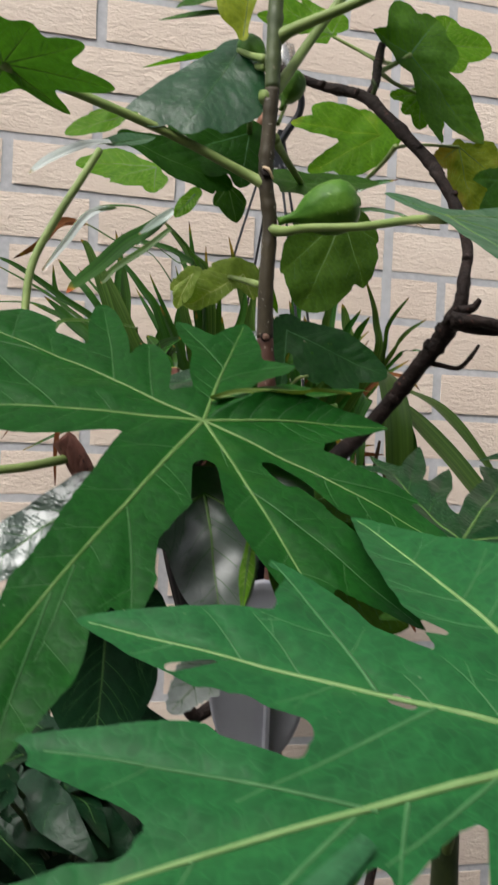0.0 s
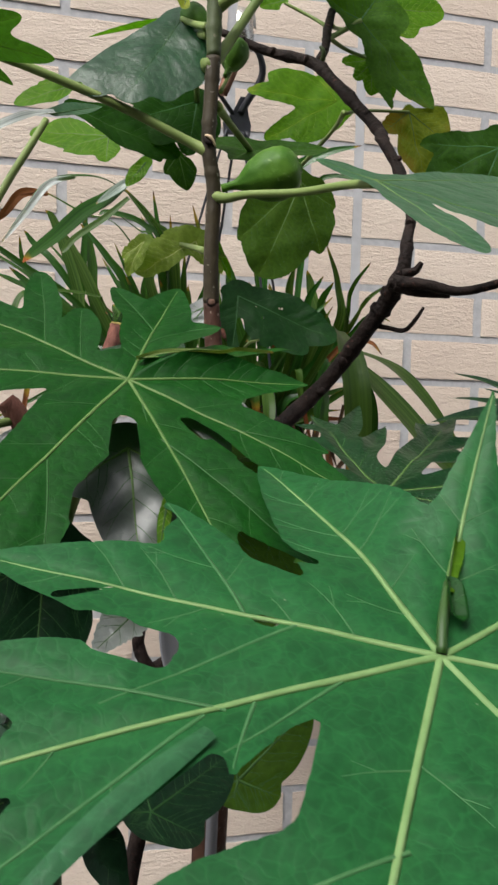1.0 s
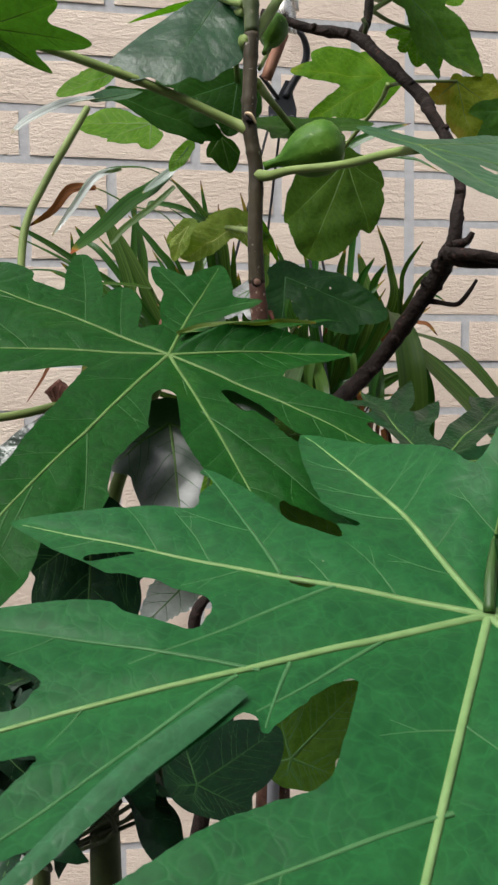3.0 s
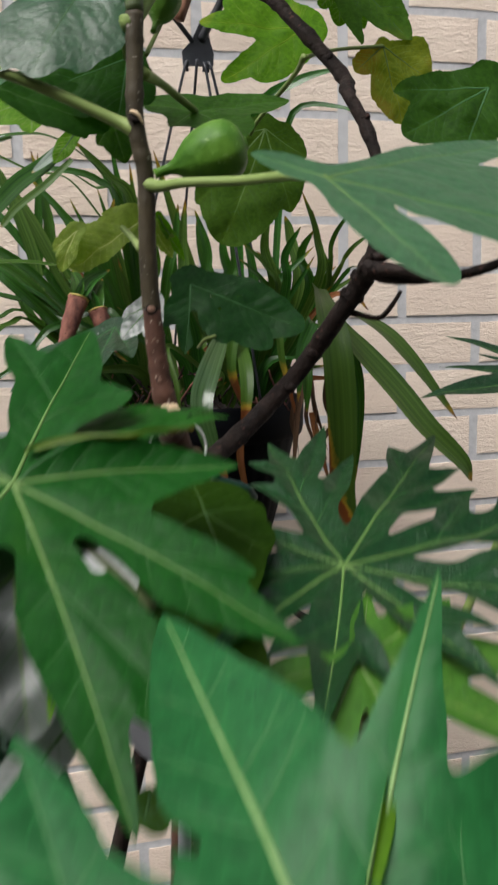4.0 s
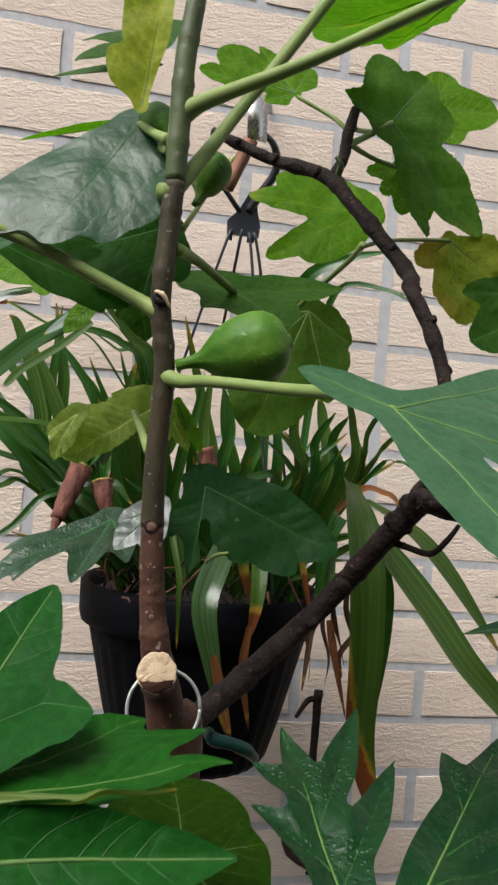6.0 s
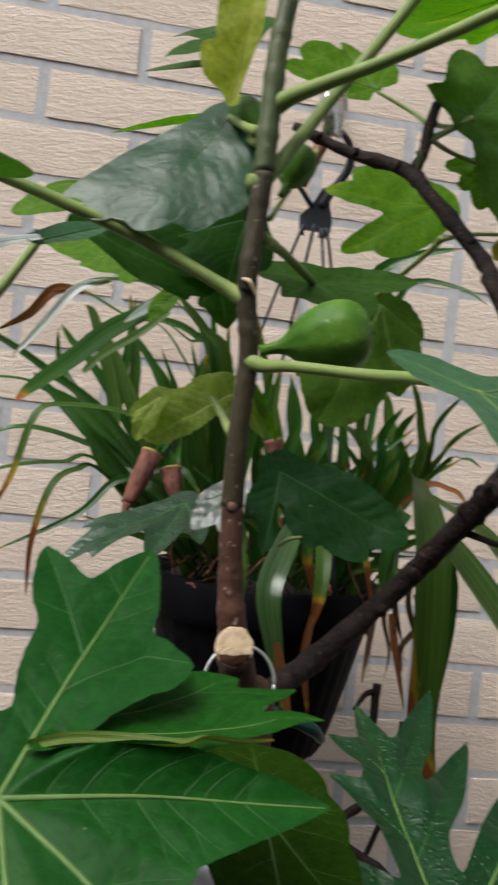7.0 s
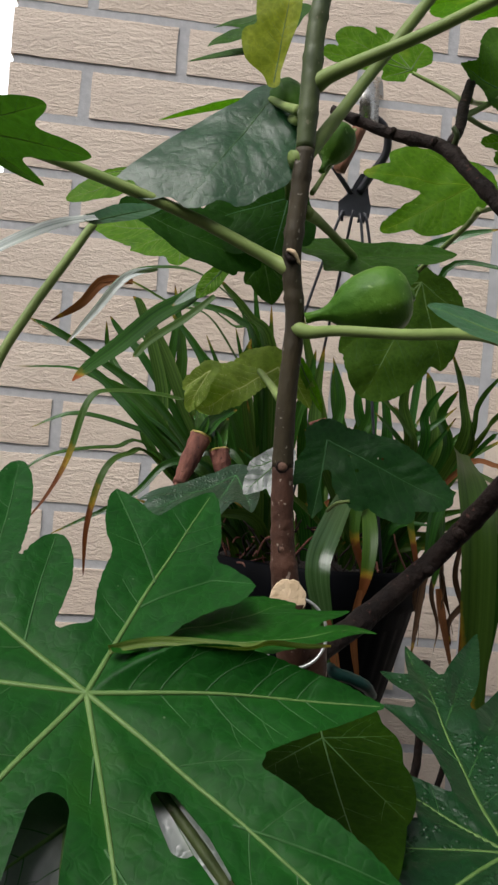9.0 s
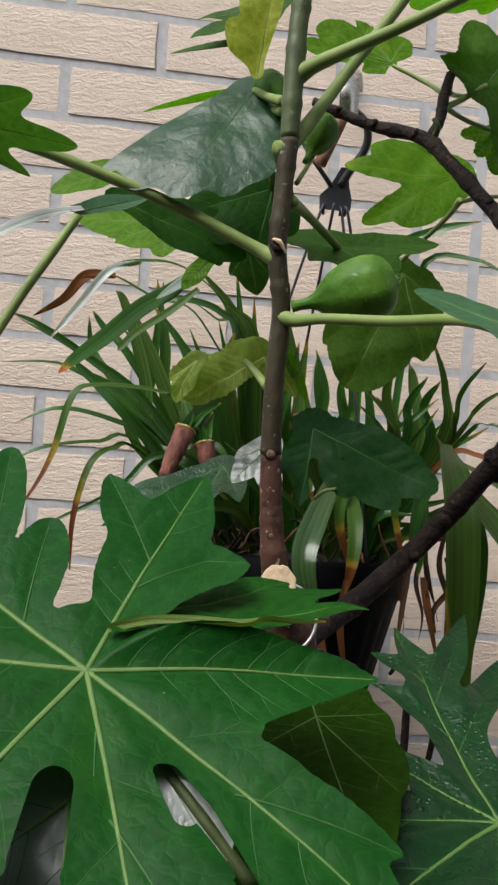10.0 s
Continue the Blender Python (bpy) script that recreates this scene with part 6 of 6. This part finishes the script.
for pts, w, mat in (
    ([ROOT_R, (0.1297, 1.0400, 1.1482), (0.1257, 1.0500, 1.2153), (0.1197, 1.0500, 1.2395)], 0.022, STRAP_PALE),
    ([ROOT_R, (0.1396, 1.0300, 1.1434), (0.1291, 1.0200, 1.1909), (0.1387, 1.0000, 1.2180)], 0.018, STRAP),
    ([ROOT_R, (0.1176, 1.0400, 1.1412), (0.0995, 1.0200, 1.1764), (0.0724, 1.0000, 1.1963)], 0.010, STRAP_PALE),
    ([ROOT_R, (0.1092, 1.0400, 1.1284), (0.0853, 1.0200, 1.1634), (0.0543, 1.0000, 1.1872)], 0.012, STRAP),
    ([ROOT_R, (0.1511, 1.0000, 1.1459), (0.1339, 0.9700, 1.2025), (0.1253, 0.9600, 1.2349)], 0.011, STRAP_PALE),
    ([ROOT_R, (0.1537, 1.0000, 1.1519), (0.1655, 0.9600, 1.1911), (0.1893, 0.9500, 1.2116)], 0.008, STRAP_PALE),
    ([ROOT_R, (0.1475, 1.0000, 1.1514), (0.1504, 0.9700, 1.2039), (0.1666, 0.9500, 1.2356)], 0.009, STRAP),
    ([ROOT_R, (0.1654, 1.0000, 1.1587), (0.1788, 0.9600, 1.1754), (0.1931, 0.9500, 1.1684)], 0.006, STRAP),
    ([ROOT_R, (0.1098, 1.0800, 1.1385), (0.1258, 1.1000, 1.2495), (0.1433, 1.1000, 1.3629), (0.1974, 1.0800, 1.3692), (0.2307, 1.0600, 1.3484)], 0.012, STRAP),
    ([ROOT_R, (0.0733, 1.1000, 1.2378), (0.1024, 1.1000, 1.3644), (0.1473, 1.0800, 1.3972), (0.1967, 1.0700, 1.4105)], 0.022, STRAP),
    ([ROOT_R, (0.0212, 1.0500, 1.1334), (-0.0001, 1.0500, 1.2037), (-0.0314, 1.0400, 1.3068)], 0.022, STRAP_PALE),
    ([ROOT_R, (0.0409, 1.0600, 1.1405), (0.0239, 1.0600, 1.1940), (0.0171, 1.0600, 1.2361)], 0.020, STRAP),
    ([ROOT_R, (0.0664, 1.0600, 1.1363), (0.0471, 1.0500, 1.1899), (0.0445, 1.0500, 1.2200)], 0.020, STRAP),
    ([ROOT_R, (0.0006, 1.0600, 1.1071), (-0.0120, 1.0500, 1.1667), (-0.0102, 1.0500, 1.2148)], 0.016, STRAP),
    ([ROOT_R, (0.1430, 1.0000, 1.1336), (0.1696, 0.9600, 1.1438), (0.1846, 0.9500, 1.1288)], 0.010, STRAP_DRY),
    ([ROOT_R, (-0.0266, 0.9800, 1.0953), (-0.0279, 0.9400, 1.0527), (-0.0252, 0.9400, 0.9908)], 0.008, STRAP_PALE),
    ([ROOT_R, (0.0702, 1.0000, 1.1398), (0.0414, 0.9800, 1.1498), (0.0235, 0.9700, 1.1378)], 0.012, STRAP),
):
    make_strap(Q, pts, w, mat, face=(0.1, -0.95, 0.35), steps=24)
rng = random.Random(4)
for i in range(100):
    root = Vector((0.02 + rng.uniform(-0.085, 0.095), 1.085 + rng.uniform(-0.05, 0.06), 1.0))
    lean = (root.x - 0.02) * rng.uniform(0.2, 1.5) + rng.uniform(-0.03, 0.03)
    tip = root + Vector((lean, rng.uniform(-0.07, 0.05), rng.uniform(0.05, 0.205)))
    mid = root * 0.5 + tip * 0.5 + Vector((-lean * 0.25, 0, rng.uniform(0.0, 0.03)))
    make_strap(spider_l if root.x < 0.01 else spider_r, [root, mid, tip], rng.uniform(0.009, 0.019), rng.choice((STRAP, STRAP, STRAP_PALE, STRAP_BURNT)), face=(rng.uniform(-0.4, 0.4), -0.9, 0.3), steps=14, twist=rng.uniform(-0.8, 0.8))
for i in range(150):
    a = Vector((POT_AT[0] + rng.uniform(-0.10, 0.10), POT_AT[1] + rng.uniform(-0.115, 0.02), POT_AT[2] + rng.uniform(0.180, 0.205)))
    b = a + Vector((rng.uniform(-0.04, 0.04), rng.uniform(-0.03, 0.03), rng.uniform(-0.01, 0.05)))
    tube("dry_root", [a, (a + b) / 2 + Vector((rng.uniform(-0.008, 0.008), 0, rng.uniform(0.0, 0.012))), b], [0.0010, 0.0013, 0.0006], rng.choice((STUB, BARK_DARK, BARK_DARK)), spider_l if a.x < 0.01 else spider_r, 7, 5)
for i in range(9):
    a = Vector((0.1258, 0.9600, 1.0410)) + Vector((rng.uniform(-0.025, 0.02), rng.uniform(-0.02, 0.02), rng.uniform(-0.02, 0.03)))
    b = a + Vector((rng.uniform(-0.012, 0.02), rng.uniform(-0.01, 0.01), -rng.uniform(0.04, 0.11)))
    bow = Vector((rng.uniform(-0.012, 0.012), 0, 0))
    make_strap(Q, [a, a * 0.65 + b * 0.35 + bow, a * 0.3 + b * 0.7 - bow * 0.5, b], rng.uniform(0.004, 0.009), STRAP_DEAD, "dry_leaf_end", face=(rng.uniform(-0.5, 0.5), -1, 0.1), twist=rng.uniform(-2.5, 2.5), steps=16)
make_strap(Q, [(0.1186, 0.9500, 1.0207), (0.1258, 0.9450, 0.9842), (0.1426, 0.9500, 0.9278)], 0.012, STRAP_DRY, "dry_leaf_end", face=(0, -1, 0.1), twist=0.8)
for i in range(22):
    s = Vector((POT_AT[0] + rng.uniform(-0.09, 0.09), POT_AT[1] + rng.uniform(-0.09, 0.04), POT_AT[2] + 0.168))
    e = s + Vector((rng.uniform(-0.05, 0.05), rng.uniform(-0.04, 0.04), rng.uniform(0.0, 0.03)))
    tube("dry_root", [s, (s + e) / 2 + Vector((0, 0, rng.uniform(0.005, 0.02))), e], [0.0014, 0.0018, 0.0008], STUB, spider_l if i % 2 else spider_r, 8, 5)
for a, b, r0, r1 in (((-0.1223, 0.9700, 1.1469), (-0.1395, 0.9500, 1.1001), 0.0085, 0.0075), ((-0.1031, 0.9700, 1.1347), (-0.0957, 0.9600, 1.1059), 0.008, 0.006), ((-0.0100, 0.9700, 1.1733), (0.0021, 0.9700, 1.1417), 0.007, 0.0065)):
    tube("dry_leaf_stub", [a, (np.array(a) + np.array(b)) / 2, b], [r0 * 1.2, r0 * 1.05, r1 * 0.8], STUB, spider_l, 14, 14, "cut reddish dry leaf base", bumps=0.16)
    if r0 > 0.0075:
        a, b = np.array(a), np.array(b)
        way = (a - b) / np.linalg.norm(a - b)
        tube("yellow_band", [a - way * 0.0008, a + way * 0.0010], [r0 * 1.22, r0 * 1.25], MARGIN_BAND, spider_l, 4, 14, bumps=0.2)
        for lean in (-1, 1):
            make_strap(spider_l, [a - way * 0.001, a + way * 0.012 + np.array((0.003 * lean, 0.002, 0)), a + way * 0.026 + np.array((0.008 * lean, 0.014, -0.002)), a + way * 0.05 + np.array((0.02 * lean, 0.03, -0.012))], r0 * 2.3, STRAP, "leaf_base", keel=0.9, face=(0.2 * lean, -0.9, 0.4), steps=14)
    else:
        a, b = np.array(a), np.array(b)
    tube("dry_wisp", [b, b * 1.0 + (b - a) * 0.25 + np.array((0.002, 0, 0)), b + (b - a) * 0.5 + np.array((0.005, -0.002, 0))], [r1 * 0.6, r1 * 0.3, 0.0005], STUB, spider_l, 8, 8, bumps=0.3)

# ---- plant tie, ring and stick ----
ring = thing("wire_ring", (-0.0753, 0.5850, 1.0520), "pale wire ring round the fig stem", "ring")
c0 = np.array((-0.0750, 0.5880, 1.0510))
tube("hoop", [c0 + 0.0168 * np.array((math.cos(w), 0.25 * math.sin(w), math.sin(w))) for w in np.linspace(0, 2 * math.pi, 25)], 0.0008, WIRE, ring, 60, 8)
tie = thing("plant_tie", (-0.0288, 0.6500, 1.0128), "green plastic plant tie round the branch", "tie")
tube("band", [(-0.0416, 0.6550, 1.0174), (-0.0396, 0.6480, 1.0157), (-0.0288, 0.6500, 1.0122), (-0.0193, 0.6550, 1.0072), (-0.0110, 0.6680, 0.9977)], [0.003, 0.0038, 0.0034, 0.0036, 0.0028], GREEN_TIE, tie, 16, 8, bumps=0.2)
stick = thing("dead_stick", (0.11, 1.02, 0.86), "thin dark dead stick", "stick")
tube("stick", [(0.1396, 1.0300, 0.9305), (0.1391, 1.0300, 0.8704), (0.1371, 1.0300, 0.8076), (0.1185, 1.0300, 0.7683), (0.1880, 1.0000, 0.6429), (0.06, 1.02, 0.0)], [0.0048, 0.0042, 0.0050, 0.0048, 0.0056, 0.007], BARK_DARK, stick, 40, 8, bumps=0.2)
tube("side_twig", [(0.1376, 1.0300, 0.9219), (0.1283, 1.0300, 0.9191), (0.1145, 1.0200, 0.9054)], [0.0036, 0.003, 0.002], BARK_DARK, stick, 10, 6)
tube("side_twig", [(0.1785, 1.0500, 0.8860), (0.1782, 1.0500, 0.8329), (0.1711, 1.0500, 0.7918), (0.1500, 1.0500, 0.7280)], [0.0030, 0.0036, 0.0036, 0.003], BARK_DARK, stick, 12, 6)

# ---- grey dish and lower shrub ----
dish = thing("grey_dish", (-0.082, 0.565, 0.86), "oval grey plastic dish with one raised rib", "dish")
lathe("plate", [(0.0, 0.004), (0.030, 0.004), (0.042, 0.003), (0.0455, 0.0055), (0.0475, 0.003), (0.046, -0.003), (0.0, -0.004)], POT_GREY, dish, (0, 0, 0), 48, axis=(0, -1, 0.0))
d_ob = dish.children[0]
d_ob.matrix_basis = Matrix.Translation(Vector((-0.0898, 0.5650, 0.9208))) @ Matrix.Diagonal((0.68, 0.8, 1.22, 1))
d_ob.matrix_parent_inverse = dish.matrix_basis.inverted()
rib_at = Vector((-0.0853, 0.5580, 0.9019))
box("rib", rib_at - Vector((0.0012, 0.003, 0.028)), rib_at + Vector((0.0012, 0.004, 0.022)), POT_GREY, dish)
tube("stake", [(-0.0803, 0.5700, 0.9156), (-0.085, 0.57, 0.6), (-0.085, 0.57, 0.0)], 0.004, POT_GREY, dish, 8, 10)

bent_stem = thing("bent_stem", (-0.150, 0.640, 0.0), "dark brown bent dry stem behind the grey dish", "stem")
tube("stem", [(-0.1150, 0.6200, 0.9191), (-0.1256, 0.6200, 0.9086), (-0.1290, 0.6200, 0.8930), (-0.1206, 0.6200, 0.8750), (-0.0985, 0.6300, 0.8566), (-0.140, 0.640, 0.62), (-0.150, 0.640, 0.0)], [0.0026, 0.0042, 0.0046, 0.0046, 0.0050, 0.007, 0.009], BARK_DARK, bent_stem, 48, 10, bumps=0.12, seed=21)

shrub = thing("dark_shrub", (-0.23, 0.50, 0.19), "low shrub with dark glossy leaves", "shrub")
make_leaf(shrub, (-0.1583, 0.3920, 1.0435), (-0.1552, 0.3550, 1.0041), (0.0, -0.70, 0.72), [(0, 1.0, 0.36, 0.2, 0.7, []), (55, 0.6, 0.3, 0.1, 0.8, []), (-55, 0.6, 0.3, 0.1, 0.8, [])], SILVER_SHEEN, VEIN, pucker=0, side_veins=5, label="wet leaf, grey-green silver sheen partly put into its colour", droop=0.2, wave=0.02, seed=51)
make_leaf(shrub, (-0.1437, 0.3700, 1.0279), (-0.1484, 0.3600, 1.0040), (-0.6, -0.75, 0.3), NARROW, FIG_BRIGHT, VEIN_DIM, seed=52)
make_leaf(shrub, (-0.1431, 0.3900, 0.9872), (-0.1714, 0.3700, 0.9655), (-0.25, -0.80, 0.55), [(0, 1.0, 0.26, 0.2, 0.8, [])], WET_PALE_SHEEN, VEIN_DIM, pucker=0, side_veins=5, seed=53, ragged=0.0008)
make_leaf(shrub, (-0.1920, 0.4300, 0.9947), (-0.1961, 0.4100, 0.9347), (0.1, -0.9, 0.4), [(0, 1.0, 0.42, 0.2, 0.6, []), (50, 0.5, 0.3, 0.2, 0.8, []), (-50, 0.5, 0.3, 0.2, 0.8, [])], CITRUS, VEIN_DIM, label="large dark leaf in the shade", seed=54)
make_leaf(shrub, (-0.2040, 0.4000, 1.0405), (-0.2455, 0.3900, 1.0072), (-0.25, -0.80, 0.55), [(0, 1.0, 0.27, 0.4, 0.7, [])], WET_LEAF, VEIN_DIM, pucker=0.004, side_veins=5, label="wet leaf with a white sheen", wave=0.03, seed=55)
tube("stem", [(-0.23, 0.50, 0.19), (-0.225, 0.5, 0.75), (-0.215, 0.47, 0.98)], [0.007, 0.005, 0.003], BARK_GREEN, shrub)
LOW0, LOW1 = (-0.2460, 0.4600, 0.9349), (-0.1731, 0.4000, 0.8787)
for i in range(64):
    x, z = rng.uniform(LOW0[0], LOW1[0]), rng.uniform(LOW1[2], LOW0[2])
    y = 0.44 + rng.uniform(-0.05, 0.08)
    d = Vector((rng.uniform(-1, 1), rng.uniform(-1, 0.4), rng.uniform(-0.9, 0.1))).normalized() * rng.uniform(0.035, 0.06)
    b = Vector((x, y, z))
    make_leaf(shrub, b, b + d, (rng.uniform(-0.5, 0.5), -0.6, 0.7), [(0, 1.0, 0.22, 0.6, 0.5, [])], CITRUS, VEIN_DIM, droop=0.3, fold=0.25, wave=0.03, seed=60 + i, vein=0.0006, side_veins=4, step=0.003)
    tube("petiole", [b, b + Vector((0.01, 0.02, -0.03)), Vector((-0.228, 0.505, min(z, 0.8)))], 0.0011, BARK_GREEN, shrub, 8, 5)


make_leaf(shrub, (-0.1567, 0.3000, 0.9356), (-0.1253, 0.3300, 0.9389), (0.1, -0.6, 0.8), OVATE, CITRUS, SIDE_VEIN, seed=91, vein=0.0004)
make_leaf(shrub, (-0.1127, 0.3700, 0.9093), (-0.0787, 0.3800, 0.9346), (0.1, -0.8, 0.6), OVATE, FIG_OLIVE, VEIN_DIM, seed=92)
make_leaf(shrub, (-0.1100, 0.4100, 1.0200), (-0.0710, 0.3900, 0.9907), (0.1, -0.8, 0.6), ROUND, FIG_OLIVE, VEIN_DIM, seed=93)
make_leaf(shrub, (-0.1207, 0.3400, 0.9815), (-0.1035, 0.3400, 0.9873), (0.1, -0.8, 0.6), OVATE, FIG_OLIVE, VEIN_DIM, seed=94)
make_leaf(shrub, (-0.0358, 0.3300, 0.9100), (-0.0011, 0.3400, 0.9233), (0.1, -0.8, 0.6), [(0, 1.0, 0.2, 0.6, 0.5, []), (25, 1.0, 0.14, 0.6, 0.5, []), (-28, 0.8, 0.14, 0.6, 0.5, [])], PAPAYA_YOUNG, VEIN_DIM, seed=95)
make_leaf(shrub, (-0.1400, 0.3945, 1.0570), (-0.1202, 0.3775, 1.0345), (-0.24, -0.69, 0.68), [(0, 1.0, 0.50, 0.3, 0.7, [])], WET_PALE_SHEEN, VEIN_DIM, pucker=0, side_veins=0, vein=0.0002, seed=96)


# ---- planters that hold the plants ----
def planter(place, r, h, mat, label, base=0.0):
    x, y, z = place
    t = thing("planter", (x, y, base), label, "planter", "planters on the patio")
    lathe("pot_wall", [(0.0, 0.0), (r * 0.72, 0.0), (r * 0.75, 0.01), (r * 0.96, h * 0.9), (r, h * 0.9), (r, h), (r * 0.93, h), (r * 0.9, h * 0.86)], mat, t, (x, y, base), 48)
    lathe("soil", [(0.0, h * 0.9), (r * 0.5, h * 0.9), (r * 0.91, h * 0.88)], SOIL, t, (x, y, base), 24)
    return t


planter((-0.07, 0.66, 0), 0.17, 0.34, POT, "black plastic planter holding the fig tree")
planter((-0.19, 0.46, 0), 0.10, 0.22, POT, "black plastic planter holding a papaya and a shrub")
planter((-0.03, 0.37, 0), 0.10, 0.22, POT, "black plastic planter holding two papaya plants")

# ---- brick wall ----
wall = box("wall_north", (WALL_LEFT + 0.004, WALL_Y + 0.0016, 0.0), (3.0, WALL_Y + 0.24, 2.66), MORTAR)
tagged(wall, "buff split-face brick wall with grey mortar joints", "wall", kind="structure")
wall_rng = random.Random(12)
PITCH, HIGH, LONG, JOINT_X, BED = 0.0750, 0.0630, 0.2365, 0.2790, 1.6373
BRICK_MESHES = {}


def brick_mesh(length, kind):
    key = (round(length, 3), kind)
    if key in BRICK_MESHES:
        return BRICK_MESHES[key]
    r = random.Random(kind * 17 + int(length * 1000))
    nx, nz = max(3, int(length / 0.0145)), 6
    v, f = [], []
    off = Vector((r.uniform(0, 50), r.uniform(0, 50), r.uniform(0, 50)))
    for j in range(nz + 1):
        for i in range(nx + 1):
            x, z = (i / nx - 0.5) * length, (j / nz - 0.5) * HIGH
            edge = i in (0, nx) or j in (0, nz)
            d = 0.0 if not edge else 0.0004
            q = noise.noise(Vector((x * 45, 0, z * 90)) + off) * 0.0008 + noise.noise(Vector((x * 16, 3, z * 22)) + off) * 0.0004
            v.append((x + (noise.noise(Vector((z * 60, 7, x * 9)) + off) * 0.0012 if i in (0, nx) else 0), d + (q if not edge else q * 0.4), z + (noise.noise(Vector((x * 40, 9, 0)) + off) * 0.0012 if j in (0, nz) else 0)))
    for j in range(nz):
        for i in range(nx):
            a = j * (nx + 1) + i
            f.append((a, a + 1, a + nx + 2, a + nx + 1))
    ring = [i for i in range(nx + 1)] + [j * (nx + 1) + nx for j in range(1, nz + 1)] + [nz * (nx + 1) + i for i in range(nx - 1, -1, -1)] + [j * (nx + 1) for j in range(nz - 1, 0, -1)]
    back = len(v)
    k = len(ring)
    v += [v[i] for i in ring] + [(v[i][0], 0.02, v[i][2]) for i in ring]
    f += [(back + (i + 1) % k, back + i, back + k + i, back + k + (i + 1) % k) for i in range(k)]
    me = bpy.data.meshes.new("brick")
    me.from_pydata(v, [], f)
    me.materials.append(BRICK)
    me.polygons.foreach_set("use_smooth", [i < nx * nz for i in range(len(me.polygons))])
    me.update()
    BRICK_MESHES[key] = me
    return me


def lay(x0, x1, z):
    ob = new("brick", brick_mesh(x1 - x0, wall_rng.randrange(5)))
    ob.parent = wall
    ob.location = ((x0 + x1) / 2, WALL_Y + wall_rng.uniform(-0.001, 0.001), z)


for k in range(-21, 13):
    z = BED + k * PITCH + PITCH / 2
    odd = k % 2 == 1
    for start, lo, hi in ((-0.313 if odd else -0.187, WALL_LEFT, JOINT_X - 0.008), (0.3745 if odd else 0.5005, JOINT_X + 0.008, 1.30)):
        x = start - 0.252 * math.ceil((start - lo) / 0.252 + 1)
        while x < hi:
            a, b = max(lo, x + 0.0078), min(hi, x + 0.252 - 0.0078)
            if b - a > 0.02:
                lay(a, b, z)
            x += 0.252
caulk = box("trim", (JOINT_X - 0.0078, WALL_Y + 0.0006, 0.0), (JOINT_X + 0.0078, WALL_Y + 0.02, 2.66), CAULK)
tagged(caulk, "smooth grey sealant in the wall's movement joint", "joint", kind="structure")
